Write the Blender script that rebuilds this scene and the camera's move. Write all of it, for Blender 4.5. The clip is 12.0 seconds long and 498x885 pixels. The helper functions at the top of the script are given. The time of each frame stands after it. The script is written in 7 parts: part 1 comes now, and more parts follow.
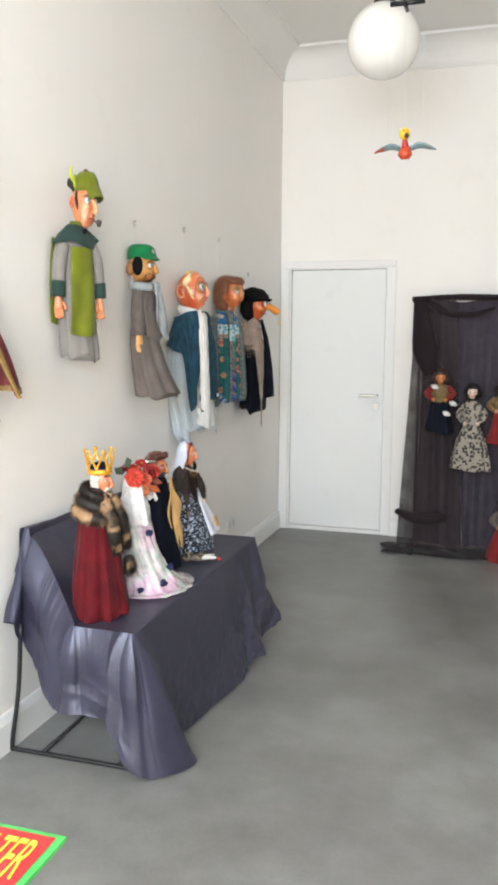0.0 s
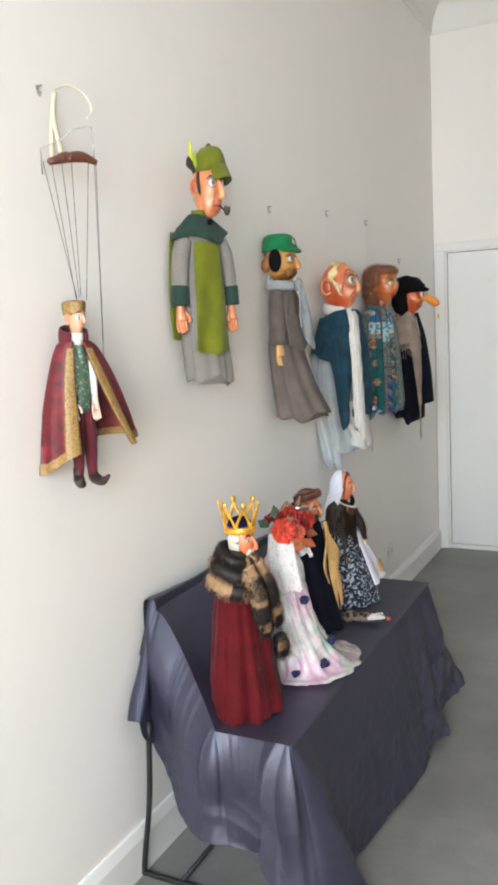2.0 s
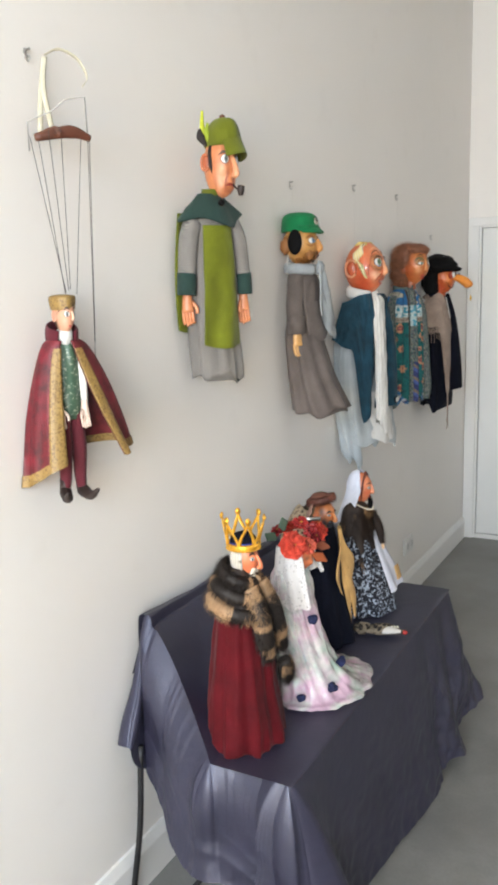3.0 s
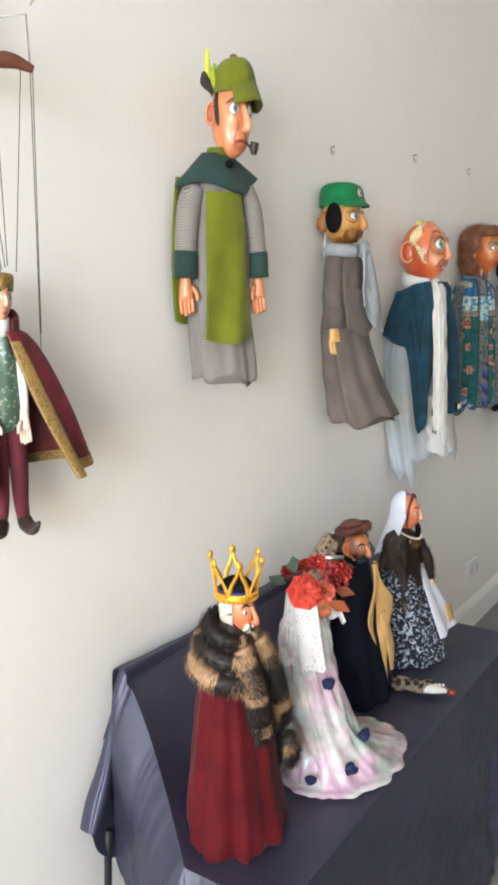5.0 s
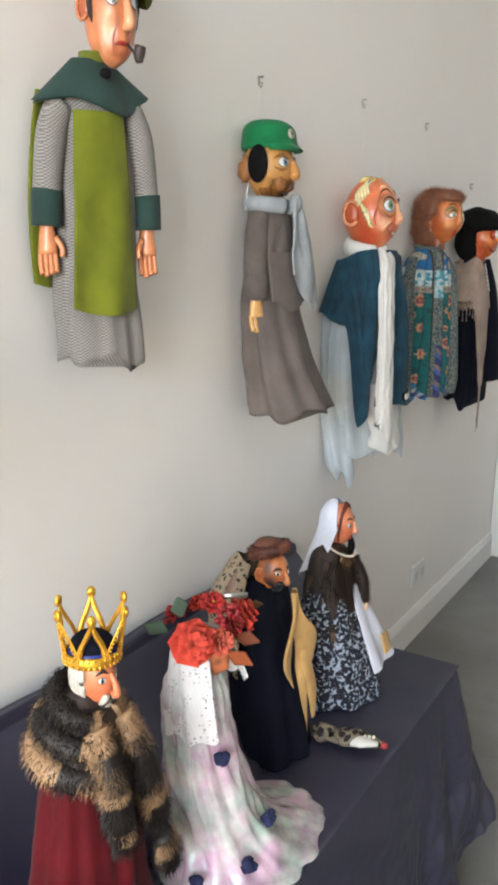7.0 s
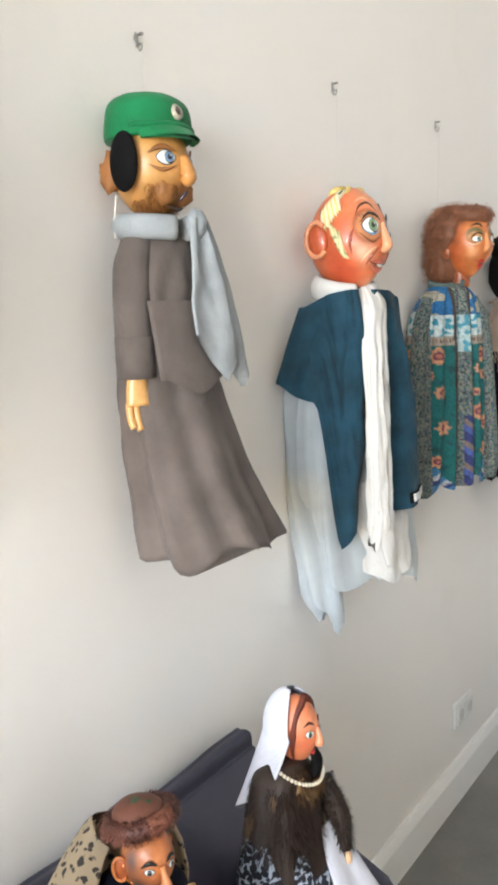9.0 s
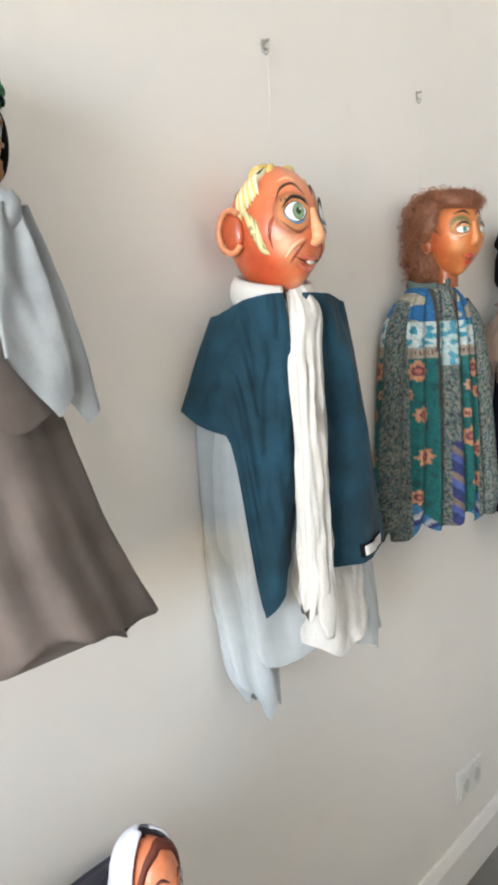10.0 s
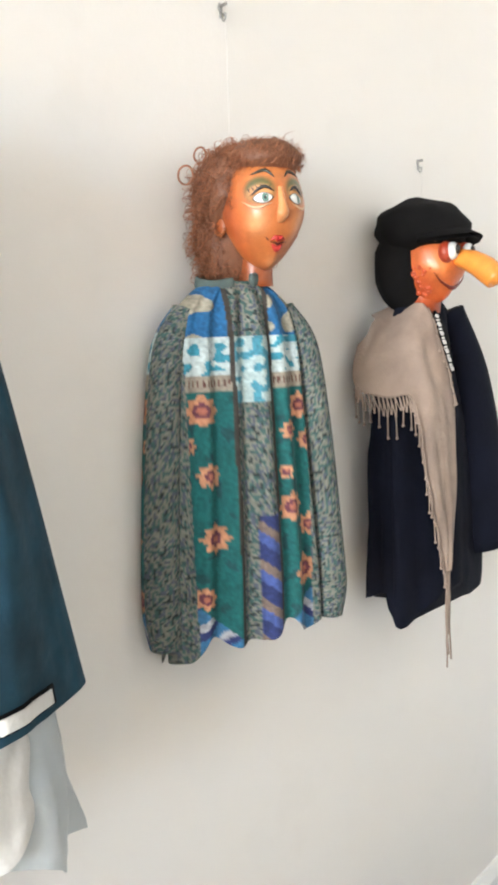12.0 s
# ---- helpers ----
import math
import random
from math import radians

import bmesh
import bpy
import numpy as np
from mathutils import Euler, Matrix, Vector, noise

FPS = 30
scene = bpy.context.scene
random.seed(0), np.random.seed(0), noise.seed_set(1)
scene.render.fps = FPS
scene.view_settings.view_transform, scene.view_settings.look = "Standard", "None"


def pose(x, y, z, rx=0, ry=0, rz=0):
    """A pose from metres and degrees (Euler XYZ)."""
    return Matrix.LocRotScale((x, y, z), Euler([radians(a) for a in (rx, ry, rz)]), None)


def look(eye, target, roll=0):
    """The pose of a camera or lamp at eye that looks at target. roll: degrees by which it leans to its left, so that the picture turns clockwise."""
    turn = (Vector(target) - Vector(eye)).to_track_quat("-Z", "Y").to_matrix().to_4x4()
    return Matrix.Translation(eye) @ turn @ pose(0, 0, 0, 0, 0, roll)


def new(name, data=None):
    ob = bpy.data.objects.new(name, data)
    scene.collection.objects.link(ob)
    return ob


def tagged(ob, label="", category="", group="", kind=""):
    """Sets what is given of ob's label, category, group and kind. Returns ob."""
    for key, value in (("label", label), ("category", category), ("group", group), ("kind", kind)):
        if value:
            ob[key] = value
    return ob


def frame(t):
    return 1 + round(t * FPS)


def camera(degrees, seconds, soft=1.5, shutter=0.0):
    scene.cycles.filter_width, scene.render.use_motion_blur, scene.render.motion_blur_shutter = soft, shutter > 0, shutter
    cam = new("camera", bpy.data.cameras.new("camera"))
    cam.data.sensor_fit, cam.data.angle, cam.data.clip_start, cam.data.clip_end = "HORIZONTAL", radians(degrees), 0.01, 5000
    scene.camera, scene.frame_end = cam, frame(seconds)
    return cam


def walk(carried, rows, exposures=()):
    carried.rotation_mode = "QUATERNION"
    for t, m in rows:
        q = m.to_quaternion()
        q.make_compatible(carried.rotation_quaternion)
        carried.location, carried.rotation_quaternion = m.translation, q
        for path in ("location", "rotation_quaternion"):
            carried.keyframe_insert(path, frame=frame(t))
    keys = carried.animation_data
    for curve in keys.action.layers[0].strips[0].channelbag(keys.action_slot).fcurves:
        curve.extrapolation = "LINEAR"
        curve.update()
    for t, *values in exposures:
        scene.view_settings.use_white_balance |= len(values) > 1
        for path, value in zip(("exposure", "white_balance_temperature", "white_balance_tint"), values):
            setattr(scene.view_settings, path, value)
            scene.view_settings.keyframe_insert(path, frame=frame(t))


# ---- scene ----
cam = camera(33.8, 12.0, soft=3.5)
PATH = [
    (0, (-0.119, 0.532, 1.504), (-0.702, 2.429, 1.258), 0.4),
    (0.5, (-0.206, 0.653, 1.493), (-0.885, 2.512, 1.205), 0.2),
    (1, (-0.33, 0.782, 1.508), (-1.055, 2.628, 1.25), -1.0),
    (1.5, (-0.395, 0.919, 1.515), (-1.173, 2.748, 1.293), -1.1),
    (2, (-0.453, 1.167, 1.573), (-1.337, 2.942, 1.311), -2.8),
    (2.5, (-0.492, 1.297, 1.659), (-1.43, 3.038, 1.361), -1.7),
    (2.7, (-0.499, 1.333, 1.663), (-1.428, 3.07, 1.319), -1.5),
    (4.5, (-0.575, 1.727, 1.645), (-1.594, 3.409, 1.285), -0.8),
    (5, (-0.579, 1.863, 1.641), (-1.677, 3.494, 1.274), -0.8),
    (5.5, (-0.563, 1.967, 1.634), (-1.697, 3.568, 1.248), -0.6),
    (6, (-0.577, 2.028, 1.633), (-1.722, 3.619, 1.237), -1.0),
    (6.5, (-0.643, 2.159, 1.625), (-1.731, 3.79, 1.232), -0.3),
    (7, (-0.707, 2.3, 1.614), (-1.709, 3.977, 1.185), 1.2),
    (7.5, (-0.761, 2.491, 1.58), (-1.756, 4.161, 1.112), 0.9),
    (7.7, (-0.78, 2.597, 1.584), (-1.789, 4.254, 1.098), 0.8),
    (9.3, (-0.89, 3.228, 1.616), (-2.062, 4.824, 1.335), -2.2),
    (9.5, (-0.895, 3.308, 1.61), (-2.086, 4.889, 1.326), -2.3),
    (10, (-0.859, 3.555, 1.614), (-2.126, 5.076, 1.326), -2.6),
    (10.5, (-0.823, 3.751, 1.606), (-2.124, 5.247, 1.346), -3.2),
    (11, (-0.846, 3.969, 1.597), (-2.195, 5.43, 1.376), -3.3),
    (11.5, (-0.863, 4.144, 1.595), (-2.197, 5.616, 1.364), -2.7),
    (12, (-0.874, 4.339, 1.591), (-2.197, 5.819, 1.347), -2.3),
]
EXPOSURES = [(0, -0.06), (0.5, -0.18), (1, -0.26), (2.5, -0.32), (4.5, -0.22), (5.5, -0.12), (7.0, -0.24), (7.5, -0.03), (9.5, 0.30), (10, 0.30), (10.5, 0.36), (11, 0.46), (11.5, 0.56), (12, 0.78)]
walk(cam, [(t, look(eye, target, roll)) for t, eye, target, roll in PATH], EXPOSURES)

# ---- light: daylight through the shop front behind the camera ----
world = bpy.data.worlds.new("sky")
scene.world = world
world.use_nodes = True
wn = world.node_tree
sky = wn.nodes.new("ShaderNodeTexSky")
sky.sky_type, sky.sun_disc = "NISHITA", False
sky.sun_elevation, sky.sun_rotation = radians(50), radians(200)
wn.links.new(sky.outputs[0], wn.nodes["Background"].inputs[0])
wn.nodes["Background"].inputs[1].default_value = 0.12
sun_data = bpy.data.lights.new("sun", "SUN")
sun_data.energy, sun_data.angle, sun_data.color = 3.0, radians(0.5), (1.0, 0.93, 0.82)
sun = new("sun", sun_data)
sun.matrix_world = look((4, 12, 14), (0, 0, 0))


def window_light(name, w, h, eye, target, power, colour):
    data = bpy.data.lights.new(name, "AREA")
    data.shape, data.size, data.size_y, data.energy, data.color = "RECTANGLE", w, h, power, colour
    ob = new(name, data)
    ob.matrix_world = look(eye, target)
    return ob


# area lamps stand in for sky light slanting down and sunlit pavement light slanting up through the window; the one at
# the unseen doorway is added fill
window_light("window_daylight", 2.2, 1.5, (-0.35, -0.95, 2.1), (-1.3, 3.0, 0.1), 284, (0.76, 0.88, 1.0))
window_light("pavement_bounce", 2.2, 0.7, (-0.35, -0.95, 0.8), (-1.6, 3.2, 3.2), 116, (1.0, 0.78, 0.48))
window_light("doorway_fill", 1.0, 2.4, (1.75, -0.95, 1.5), (-0.6, 4.5, 1.8), 17, (1.0, 0.96, 0.90))

# ---- materials ----
def lin(r, g, b):
    return tuple(((c / 255 + 0.055) / 1.055) ** 2.4 if c > 10 else c / 255 / 12.92 for c in (r, g, b))


def material(name):
    m = bpy.data.materials.new(name)
    m.use_nodes = True
    return m, m.node_tree, m.node_tree.nodes["Principled BSDF"]


def node(nt, kind, **inputs):
    n = nt.nodes.new(kind)
    for key, value in inputs.items():
        n.inputs[key.replace("_", " ")].default_value = value
    return n


def noise_tex(nt, coord, scale, detail=4.0, rough=0.55):
    n = node(nt, "ShaderNodeTexNoise", Scale=scale, Detail=detail, Roughness=rough)
    nt.links.new(coord, n.inputs["Vector"])
    return n.outputs["Fac"]


def ramp(nt, fac, *stops):
    n = nt.nodes.new("ShaderNodeValToRGB")
    while len(n.color_ramp.elements) < len(stops):
        n.color_ramp.elements.new(0.5)
    for e, (p, c) in zip(n.color_ramp.elements, stops):
        e.position, e.color = p, (*c, 1) if len(c) == 3 else c
    nt.links.new(fac, n.inputs["Fac"])
    return n.outputs["Color"]


def mixc(nt, fac, a, b, blend="MIX"):
    n = nt.nodes.new("ShaderNodeMix")
    n.data_type, n.blend_type = "RGBA", blend
    for sock, v in ((n.inputs[0], fac), (n.inputs[6], a), (n.inputs[7], b)):
        if isinstance(v, (int, float)):
            sock.default_value = v
        elif isinstance(v, tuple):
            sock.default_value = (*v, 1)
        else:
            nt.links.new(v, sock)
    return n.outputs[2]


def bump(nt, bsdf, height, strength, dist, prev=None):
    n = node(nt, "ShaderNodeBump", Strength=strength, Distance=dist)
    nt.links.new(height, n.inputs["Height"])
    if prev:
        nt.links.new(prev.outputs[0], n.inputs["Normal"])
    nt.links.new(n.outputs[0], bsdf.inputs["Normal"])
    return n


def objco(nt):
    return nt.nodes.new("ShaderNodeTexCoord").outputs["Object"]


def surface(name, colour, rough=0.6, scale=20, spread=0.18, fine=150, relief=0.15, depth=0.003, metal=0.0, sheen=0.0):
    """Plain material: colour with coarse and fine variation and a small relief."""
    m, nt, b = material(name)
    co = objco(nt)
    coarse, small = noise_tex(nt, co, scale), noise_tex(nt, co, fine, 6)
    dark, light = tuple(c * (1 - spread) for c in colour), tuple(min(1, c * (1 + spread)) for c in colour)
    base = ramp(nt, coarse, (0.3, dark), (0.7, light))
    tone = ramp(nt, small, (0.3, (0.86,) * 3), (0.7, (1.0,) * 3))
    nt.links.new(mixc(nt, 1.0, base, tone, "MULTIPLY"), b.inputs["Base Color"])
    b.inputs["Roughness"].default_value, b.inputs["Metallic"].default_value = rough, metal
    b.inputs["Sheen Weight"].default_value = sheen
    bump(nt, b, small, relief, depth)
    return m


def cloth(name, colour, rough=0.85, weave=900, spread=0.2, sheen=0.08, relief=0.15, soft_folds=0.0, spec=0.3):
    """Woven cloth: crossing threads, mottling, optional soft creases."""
    m, nt, b = material(name)
    co = objco(nt)
    waves = []
    for direction in ("Y", "Z"):
        w = node(nt, "ShaderNodeTexWave", Scale=weave / 6.283, Distortion=1.5, Detail=1.0)
        w.bands_direction = direction
        nt.links.new(co, w.inputs["Vector"])
        waves.append(w.outputs["Fac"])
    thread = mixc(nt, 0.5, waves[0], waves[1])
    coarse = noise_tex(nt, co, 14, 5)
    dark, light = tuple(c * (1 - spread) for c in colour), tuple(min(1, c * (1 + spread)) for c in colour)
    base = ramp(nt, coarse, (0.3, dark), (0.7, light))
    nt.links.new(mixc(nt, 0.08, base, thread, "OVERLAY"), b.inputs["Base Color"])
    b.inputs["Roughness"].default_value, b.inputs["Sheen Weight"].default_value = rough, sheen
    b.inputs["Specular IOR Level"].default_value = spec
    first = bump(nt, b, thread, relief, 0.0008)
    if soft_folds:
        bump(nt, b, noise_tex(nt, co, 22, 3), soft_folds, 0.01, first)
    return m


def painted(name, rough=0.42, grain=0.06, coat=0.15, relief=0.1):
    """Brush-painted or dyed surface whose colours are carried by the mesh."""
    m, nt, b = material(name)
    co = objco(nt)
    at = nt.nodes.new("ShaderNodeAttribute")
    at.attribute_name = "paint"
    tone = ramp(nt, noise_tex(nt, co, 34, 8, 0.7), (0.28, (1 - grain * 4,) * 3), (0.7, (1.0,) * 3))
    nt.links.new(mixc(nt, 1.0, at.outputs["Color"], tone, "MULTIPLY"), b.inputs["Base Color"])
    b.inputs["Roughness"].default_value, b.inputs["Coat Weight"].default_value = rough, coat
    bump(nt, b, noise_tex(nt, co, 180, 4), relief, 0.002)
    return m


def wall_paint(name, colour, marks):
    m, nt, b = material(name)
    co = objco(nt)
    broad, mid, fine = noise_tex(nt, co, 0.7, 3), noise_tex(nt, co, 5, 6, 0.6), noise_tex(nt, co, 160, 3)
    base = ramp(nt, broad, (0.3, tuple(c * 0.965 for c in colour)), (0.7, colour))
    scuff = ramp(nt, mid, (0.28, tuple(c * 0.93 for c in colour)), (0.42, (1, 1, 1)))
    nt.links.new(mixc(nt, marks, base, scuff, "MULTIPLY"), b.inputs["Base Color"])
    b.inputs["Roughness"].default_value = 0.62
    first = bump(nt, b, fine, 0.12, 0.002)
    bump(nt, b, noise_tex(nt, co, 3.5, 4), 0.12, 0.02, first)
    return m


def concrete(name):
    m, nt, b = material(name)
    co = objco(nt)
    broad, mid, fine = noise_tex(nt, co, 1.1, 5, 0.6), noise_tex(nt, co, 6, 8, 0.65), noise_tex(nt, co, 90, 5)
    base = ramp(nt, broad, (0.3, (0.155, 0.15, 0.14)), (0.5, (0.215, 0.21, 0.2)), (0.68, (0.28, 0.28, 0.27)))
    tone = ramp(nt, mid, (0.3, (0.78,) * 3), (0.7, (1.0,) * 3))
    tone2 = ramp(nt, fine, (0.3, (0.92,) * 3), (0.65, (1.0,) * 3))
    nt.links.new(mixc(nt, 1.0, mixc(nt, 1.0, base, tone, "MULTIPLY"), tone2, "MULTIPLY"), b.inputs["Base Color"])
    nt.links.new(ramp(nt, mid, (0.3, (0.34,) * 3), (0.7, (0.5,) * 3)), b.inputs["Roughness"])
    first = bump(nt, b, noise_tex(nt, co, 2.5, 4), 0.12, 0.02)
    bump(nt, b, fine, 0.05, 0.002, first)
    return m


def satin(name, colour, rough=0.34, spec=0.6):
    m, nt, b = material(name)
    co = objco(nt)
    coarse = noise_tex(nt, co, 9, 5)
    base = ramp(nt, coarse, (0.3, tuple(c * 0.8 for c in colour)), (0.7, tuple(c * 1.2 for c in colour)))
    nt.links.new(base, b.inputs["Base Color"])
    b.inputs["Roughness"].default_value, b.inputs["Sheen Weight"].default_value = rough, 0.02
    b.inputs["Sheen Roughness"].default_value = 0.35
    b.inputs["Specular IOR Level"].default_value = spec
    b.inputs["Specular Tint"].default_value = (0.78, 0.82, 1.0, 1)
    first = bump(nt, b, noise_tex(nt, co, 24, 4, 0.55), 0.26, 0.007)
    bump(nt, b, noise_tex(nt, co, 400, 2), 0.1, 0.001, first)
    return m


def spotted(name, ground, spot, scale, thresh=(0.30, 0.36), rough=0.85):
    """Printed cloth or skin with irregular spots."""
    m, nt, b = material(name)
    co = objco(nt)
    warp = nt.nodes.new("ShaderNodeMix")
    warp.data_type = "VECTOR"
    warp.inputs[0].default_value = 0.02
    nz = node(nt, "ShaderNodeTexNoise", Scale=scale * 0.6, Detail=3.0)
    nt.links.new(co, nz.inputs["Vector"])
    nt.links.new(co, warp.inputs[4])
    nt.links.new(nz.outputs["Color"], warp.inputs[5])
    v = node(nt, "ShaderNodeTexVoronoi", Scale=scale)
    nt.links.new(warp.outputs[1], v.inputs["Vector"])
    nt.links.new(ramp(nt, v.outputs["Distance"], (thresh[0], spot), (thresh[1], ground)), b.inputs["Base Color"])
    b.inputs["Roughness"].default_value = rough
    bump(nt, b, noise_tex(nt, co, 350, 3), 0.3, 0.001)
    return m


def checked(name, a, c, size):
    """Small woven check."""
    m, nt, b = material(name)
    co = objco(nt)
    ck = node(nt, "ShaderNodeTexChecker", Scale=1 / size)
    ck.inputs["Color1"].default_value, ck.inputs["Color2"].default_value = (*a, 1), (*c, 1)
    flat = nt.nodes.new("ShaderNodeMapping")
    flat.inputs["Scale"].default_value = (0, 1, 1)
    flat.inputs["Location"].default_value = (0.0001, 0, 0)
    nt.links.new(co, flat.inputs["Vector"])
    nt.links.new(flat.outputs[0], ck.inputs["Vector"])
    tone = ramp(nt, noise_tex(nt, co, 12, 5), (0.3, (0.8,) * 3), (0.7, (1.0,) * 3))
    nt.links.new(mixc(nt, 1.0, ck.outputs["Color"], tone, "MULTIPLY"), b.inputs["Base Color"])
    b.inputs["Roughness"].default_value, b.inputs["Sheen Weight"].default_value = 0.9, 0.15
    bump(nt, b, noise_tex(nt, co, 600, 2), 0.3, 0.001)
    return m


def sheer(name, colour, alpha, rough=0.7, sheen=0.3):
    """Thin see-through cloth."""
    m, nt, b = material(name)
    co = objco(nt)
    nt.links.new(ramp(nt, noise_tex(nt, co, 9, 4), (0.3, tuple(c * 0.85 for c in colour)), (0.7, colour)), b.inputs["Base Color"])
    nt.links.new(ramp(nt, noise_tex(nt, co, 7, 3), (0.3, (max(0, alpha - 0.12),) * 3), (0.7, (min(1, alpha + 0.12),) * 3)), b.inputs["Alpha"])
    b.inputs["Roughness"].default_value, b.inputs["Sheen Weight"].default_value = rough, sheen
    bump(nt, b, noise_tex(nt, co, 45, 4), 0.3, 0.004)
    return m


M_WALL = wall_paint("wall_paint", (0.838, 0.81, 0.775), 0.12)
M_CEIL = wall_paint("ceiling_paint", (0.77, 0.755, 0.73), 0.1)
M_TRIM = wall_paint("trim_gloss", (0.80, 0.795, 0.78), 0.2)
M_DOOR = wall_paint("door_paint", (0.78, 0.79, 0.78), 0.15)
M_FLOOR = concrete("polished_concrete")
M_PAVE = surface("paving_stone", (0.42, 0.39, 0.35), 0.9, 2, 0.2, 30, 0.3, 0.01)
M_STEEL = surface("brushed_steel", (0.55, 0.55, 0.54), 0.32, 30, 0.1, 200, 0.05, 0.001, 1.0)
M_BLACKMETAL = surface("black_steel", (0.035, 0.035, 0.038), 0.45, 30, 0.2, 200, 0.15, 0.001, 0.6)
M_PLASTIC = surface("white_plastic", (0.78, 0.77, 0.74), 0.35, 10, 0.03, 80, 0.02, 0.001)
M_GREYMETAL = surface("zinc", (0.42, 0.41, 0.39), 0.4, 60, 0.2, 300, 0.2, 0.001, 0.8)
M_SOCKET = surface("socket_grey", (0.6, 0.59, 0.57), 0.4, 10, 0.03, 80, 0.02, 0.001)
M_SATIN = satin("grey_violet_satin", lin(38, 36, 53), 0.48, 1.0)
M_PAINT = painted("puppet_paint", 0.36, 0.09)
M_MATT = painted("dyed_matt", 0.9, 0.05, 0.0, 0.3)
M_PRINT = painted("printed_cotton", 0.88, 0.10, 0.0, 0.35)
M_STRAND = painted("hair_strand", 0.6, 0.08, 0.0, 0.2)
M_THREAD = surface("thread", (0.06, 0.055, 0.05), 0.8, 50, 0.1)
M_NYLON = surface("clear_line", (0.72, 0.71, 0.68), 0.3, 50, 0.05)
M_WOOD = surface("dark_wood", lin(96, 52, 34), 0.5, 25, 0.3, 120, 0.2, 0.002)
M_OLIVE = cloth("olive_felt", lin(94, 100, 13), weave=1400, relief=0.2, sheen=0.12)
M_DKGREEN = cloth("dark_green_felt", lin(32, 55, 50), weave=1400, relief=0.2)
M_CHECK = checked("small_check", lin(144, 139, 132), lin(98, 93, 91), 0.0028)
M_GREYCOAT = cloth("grey_brown_cotton", lin(97, 88, 84), weave=1600, soft_folds=0.2)
M_GREYSCARF = cloth("grey_scarf", lin(150, 155, 158), weave=1100, soft_folds=0.3)
M_GREENCAP = cloth("green_felt", lin(10, 108, 62), weave=1200, relief=0.2)
M_BLACKFELT = cloth("black_felt", lin(13, 12, 13), weave=1200, sheen=0.0, spec=0.15)
M_TEAL = cloth("teal_suede", lin(19, 54, 70), sheen=0.05, weave=1800, relief=0.15, soft_folds=0.45, spread=0.4)
M_WHITECLOTH = cloth("white_gauze", lin(204, 202, 198), weave=1700, soft_folds=0.5, spread=0.05)
M_VEIL = sheer("pale_voile", lin(184, 191, 194), 0.86)
M_NAVY = cloth("navy_cotton", lin(14, 17, 30), sheen=0.0, weave=1600, soft_folds=0.25, spec=0.15)
M_TAUPE = cloth("taupe_shawl", lin(146, 128, 116), weave=800, soft_folds=0.3)
M_RED = cloth("crimson_velvet", lin(76, 6, 15), 0.75, weave=1800, sheen=0.05, soft_folds=0.25, spread=0.3, spec=0.15)
M_BROCADE = surface("red_brocade", lin(98, 15, 28), 0.5, 34, 0.6, 220, 0.3, 0.002)
M_GOLDTRIM = spotted("gold_braid", lin(140, 112, 60), lin(98, 70, 34), 160, (0.2, 0.5), 0.5)
M_GOLD = surface("gilt", lin(232, 176, 62), 0.34, 60, 0.2, 220, 0.35, 0.002, 0.75)
M_SILVERGREEN = spotted("sequinned_green", lin(58, 84, 66), lin(150, 156, 138), 120, (0.15, 0.4), 0.35)
M_PLUM = cloth("plum_velvet", lin(84, 26, 36), weave=1500)
M_LEATHER = surface("dark_leather", lin(52, 40, 36), 0.5, 40, 0.2)
M_LEOPARD = spotted("navy_white_print", lin(160, 170, 186), lin(22, 24, 36), 120, (0.60, 0.68))
M_SNAKE = spotted("beige_lace_print", lin(150, 132, 108), lin(46, 40, 36), 90, (0.3, 0.42))
M_FISH = spotted("fish_print", lin(120, 108, 92), lin(28, 24, 22), 55, (0.42, 0.52))
M_PARCHMENT = cloth("tan_leather_cloth", lin(206, 164, 104), weave=900, soft_folds=0.4)
M_FLEECE = cloth("white_linen", lin(206, 208, 220), weave=900, soft_folds=0.4, spread=0.05)
M_LACE = cloth("white_lace", lin(214, 210, 208), weave=500, soft_folds=0.3, spread=0.06)
# eyelets: open holes in the weave, gathered in flower-like patches
lace_nt = M_LACE.node_tree
lace_co = objco(lace_nt)
eyelet = node(lace_nt, "ShaderNodeTexVoronoi", Scale=135.0, Randomness=0.55)
lace_nt.links.new(lace_co, eyelet.inputs["Vector"])
motif = node(lace_nt, "ShaderNodeTexVoronoi", Scale=30.0, Randomness=0.8)
lace_nt.links.new(lace_co, motif.inputs["Vector"])
hole = ramp(lace_nt, eyelet.outputs["Distance"], (0.26, (0.1,) * 3), (0.34, (1.0,) * 3))
solid = ramp(lace_nt, motif.outputs["Distance"], (0.40, (1.0,) * 3), (0.50, (0.0,) * 3))
cover = node(lace_nt, "ShaderNodeMath")
cover.operation = "MAXIMUM"
lace_nt.links.new(hole, cover.inputs[0])
lace_nt.links.new(solid, cover.inputs[1])
lace_nt.links.new(cover.outputs[0], lace_nt.nodes["Principled BSDF"].inputs["Alpha"])
M_SHEERBLACK = sheer("black_voile", lin(46, 32, 38), 0.60)
M_DARKDRAPE = cloth("dark_grey_drape", lin(60, 54, 64), weave=1200, soft_folds=0.3)
M_MAROON = cloth("maroon_black_cloth", lin(24, 13, 18), weave=1200, soft_folds=0.3)


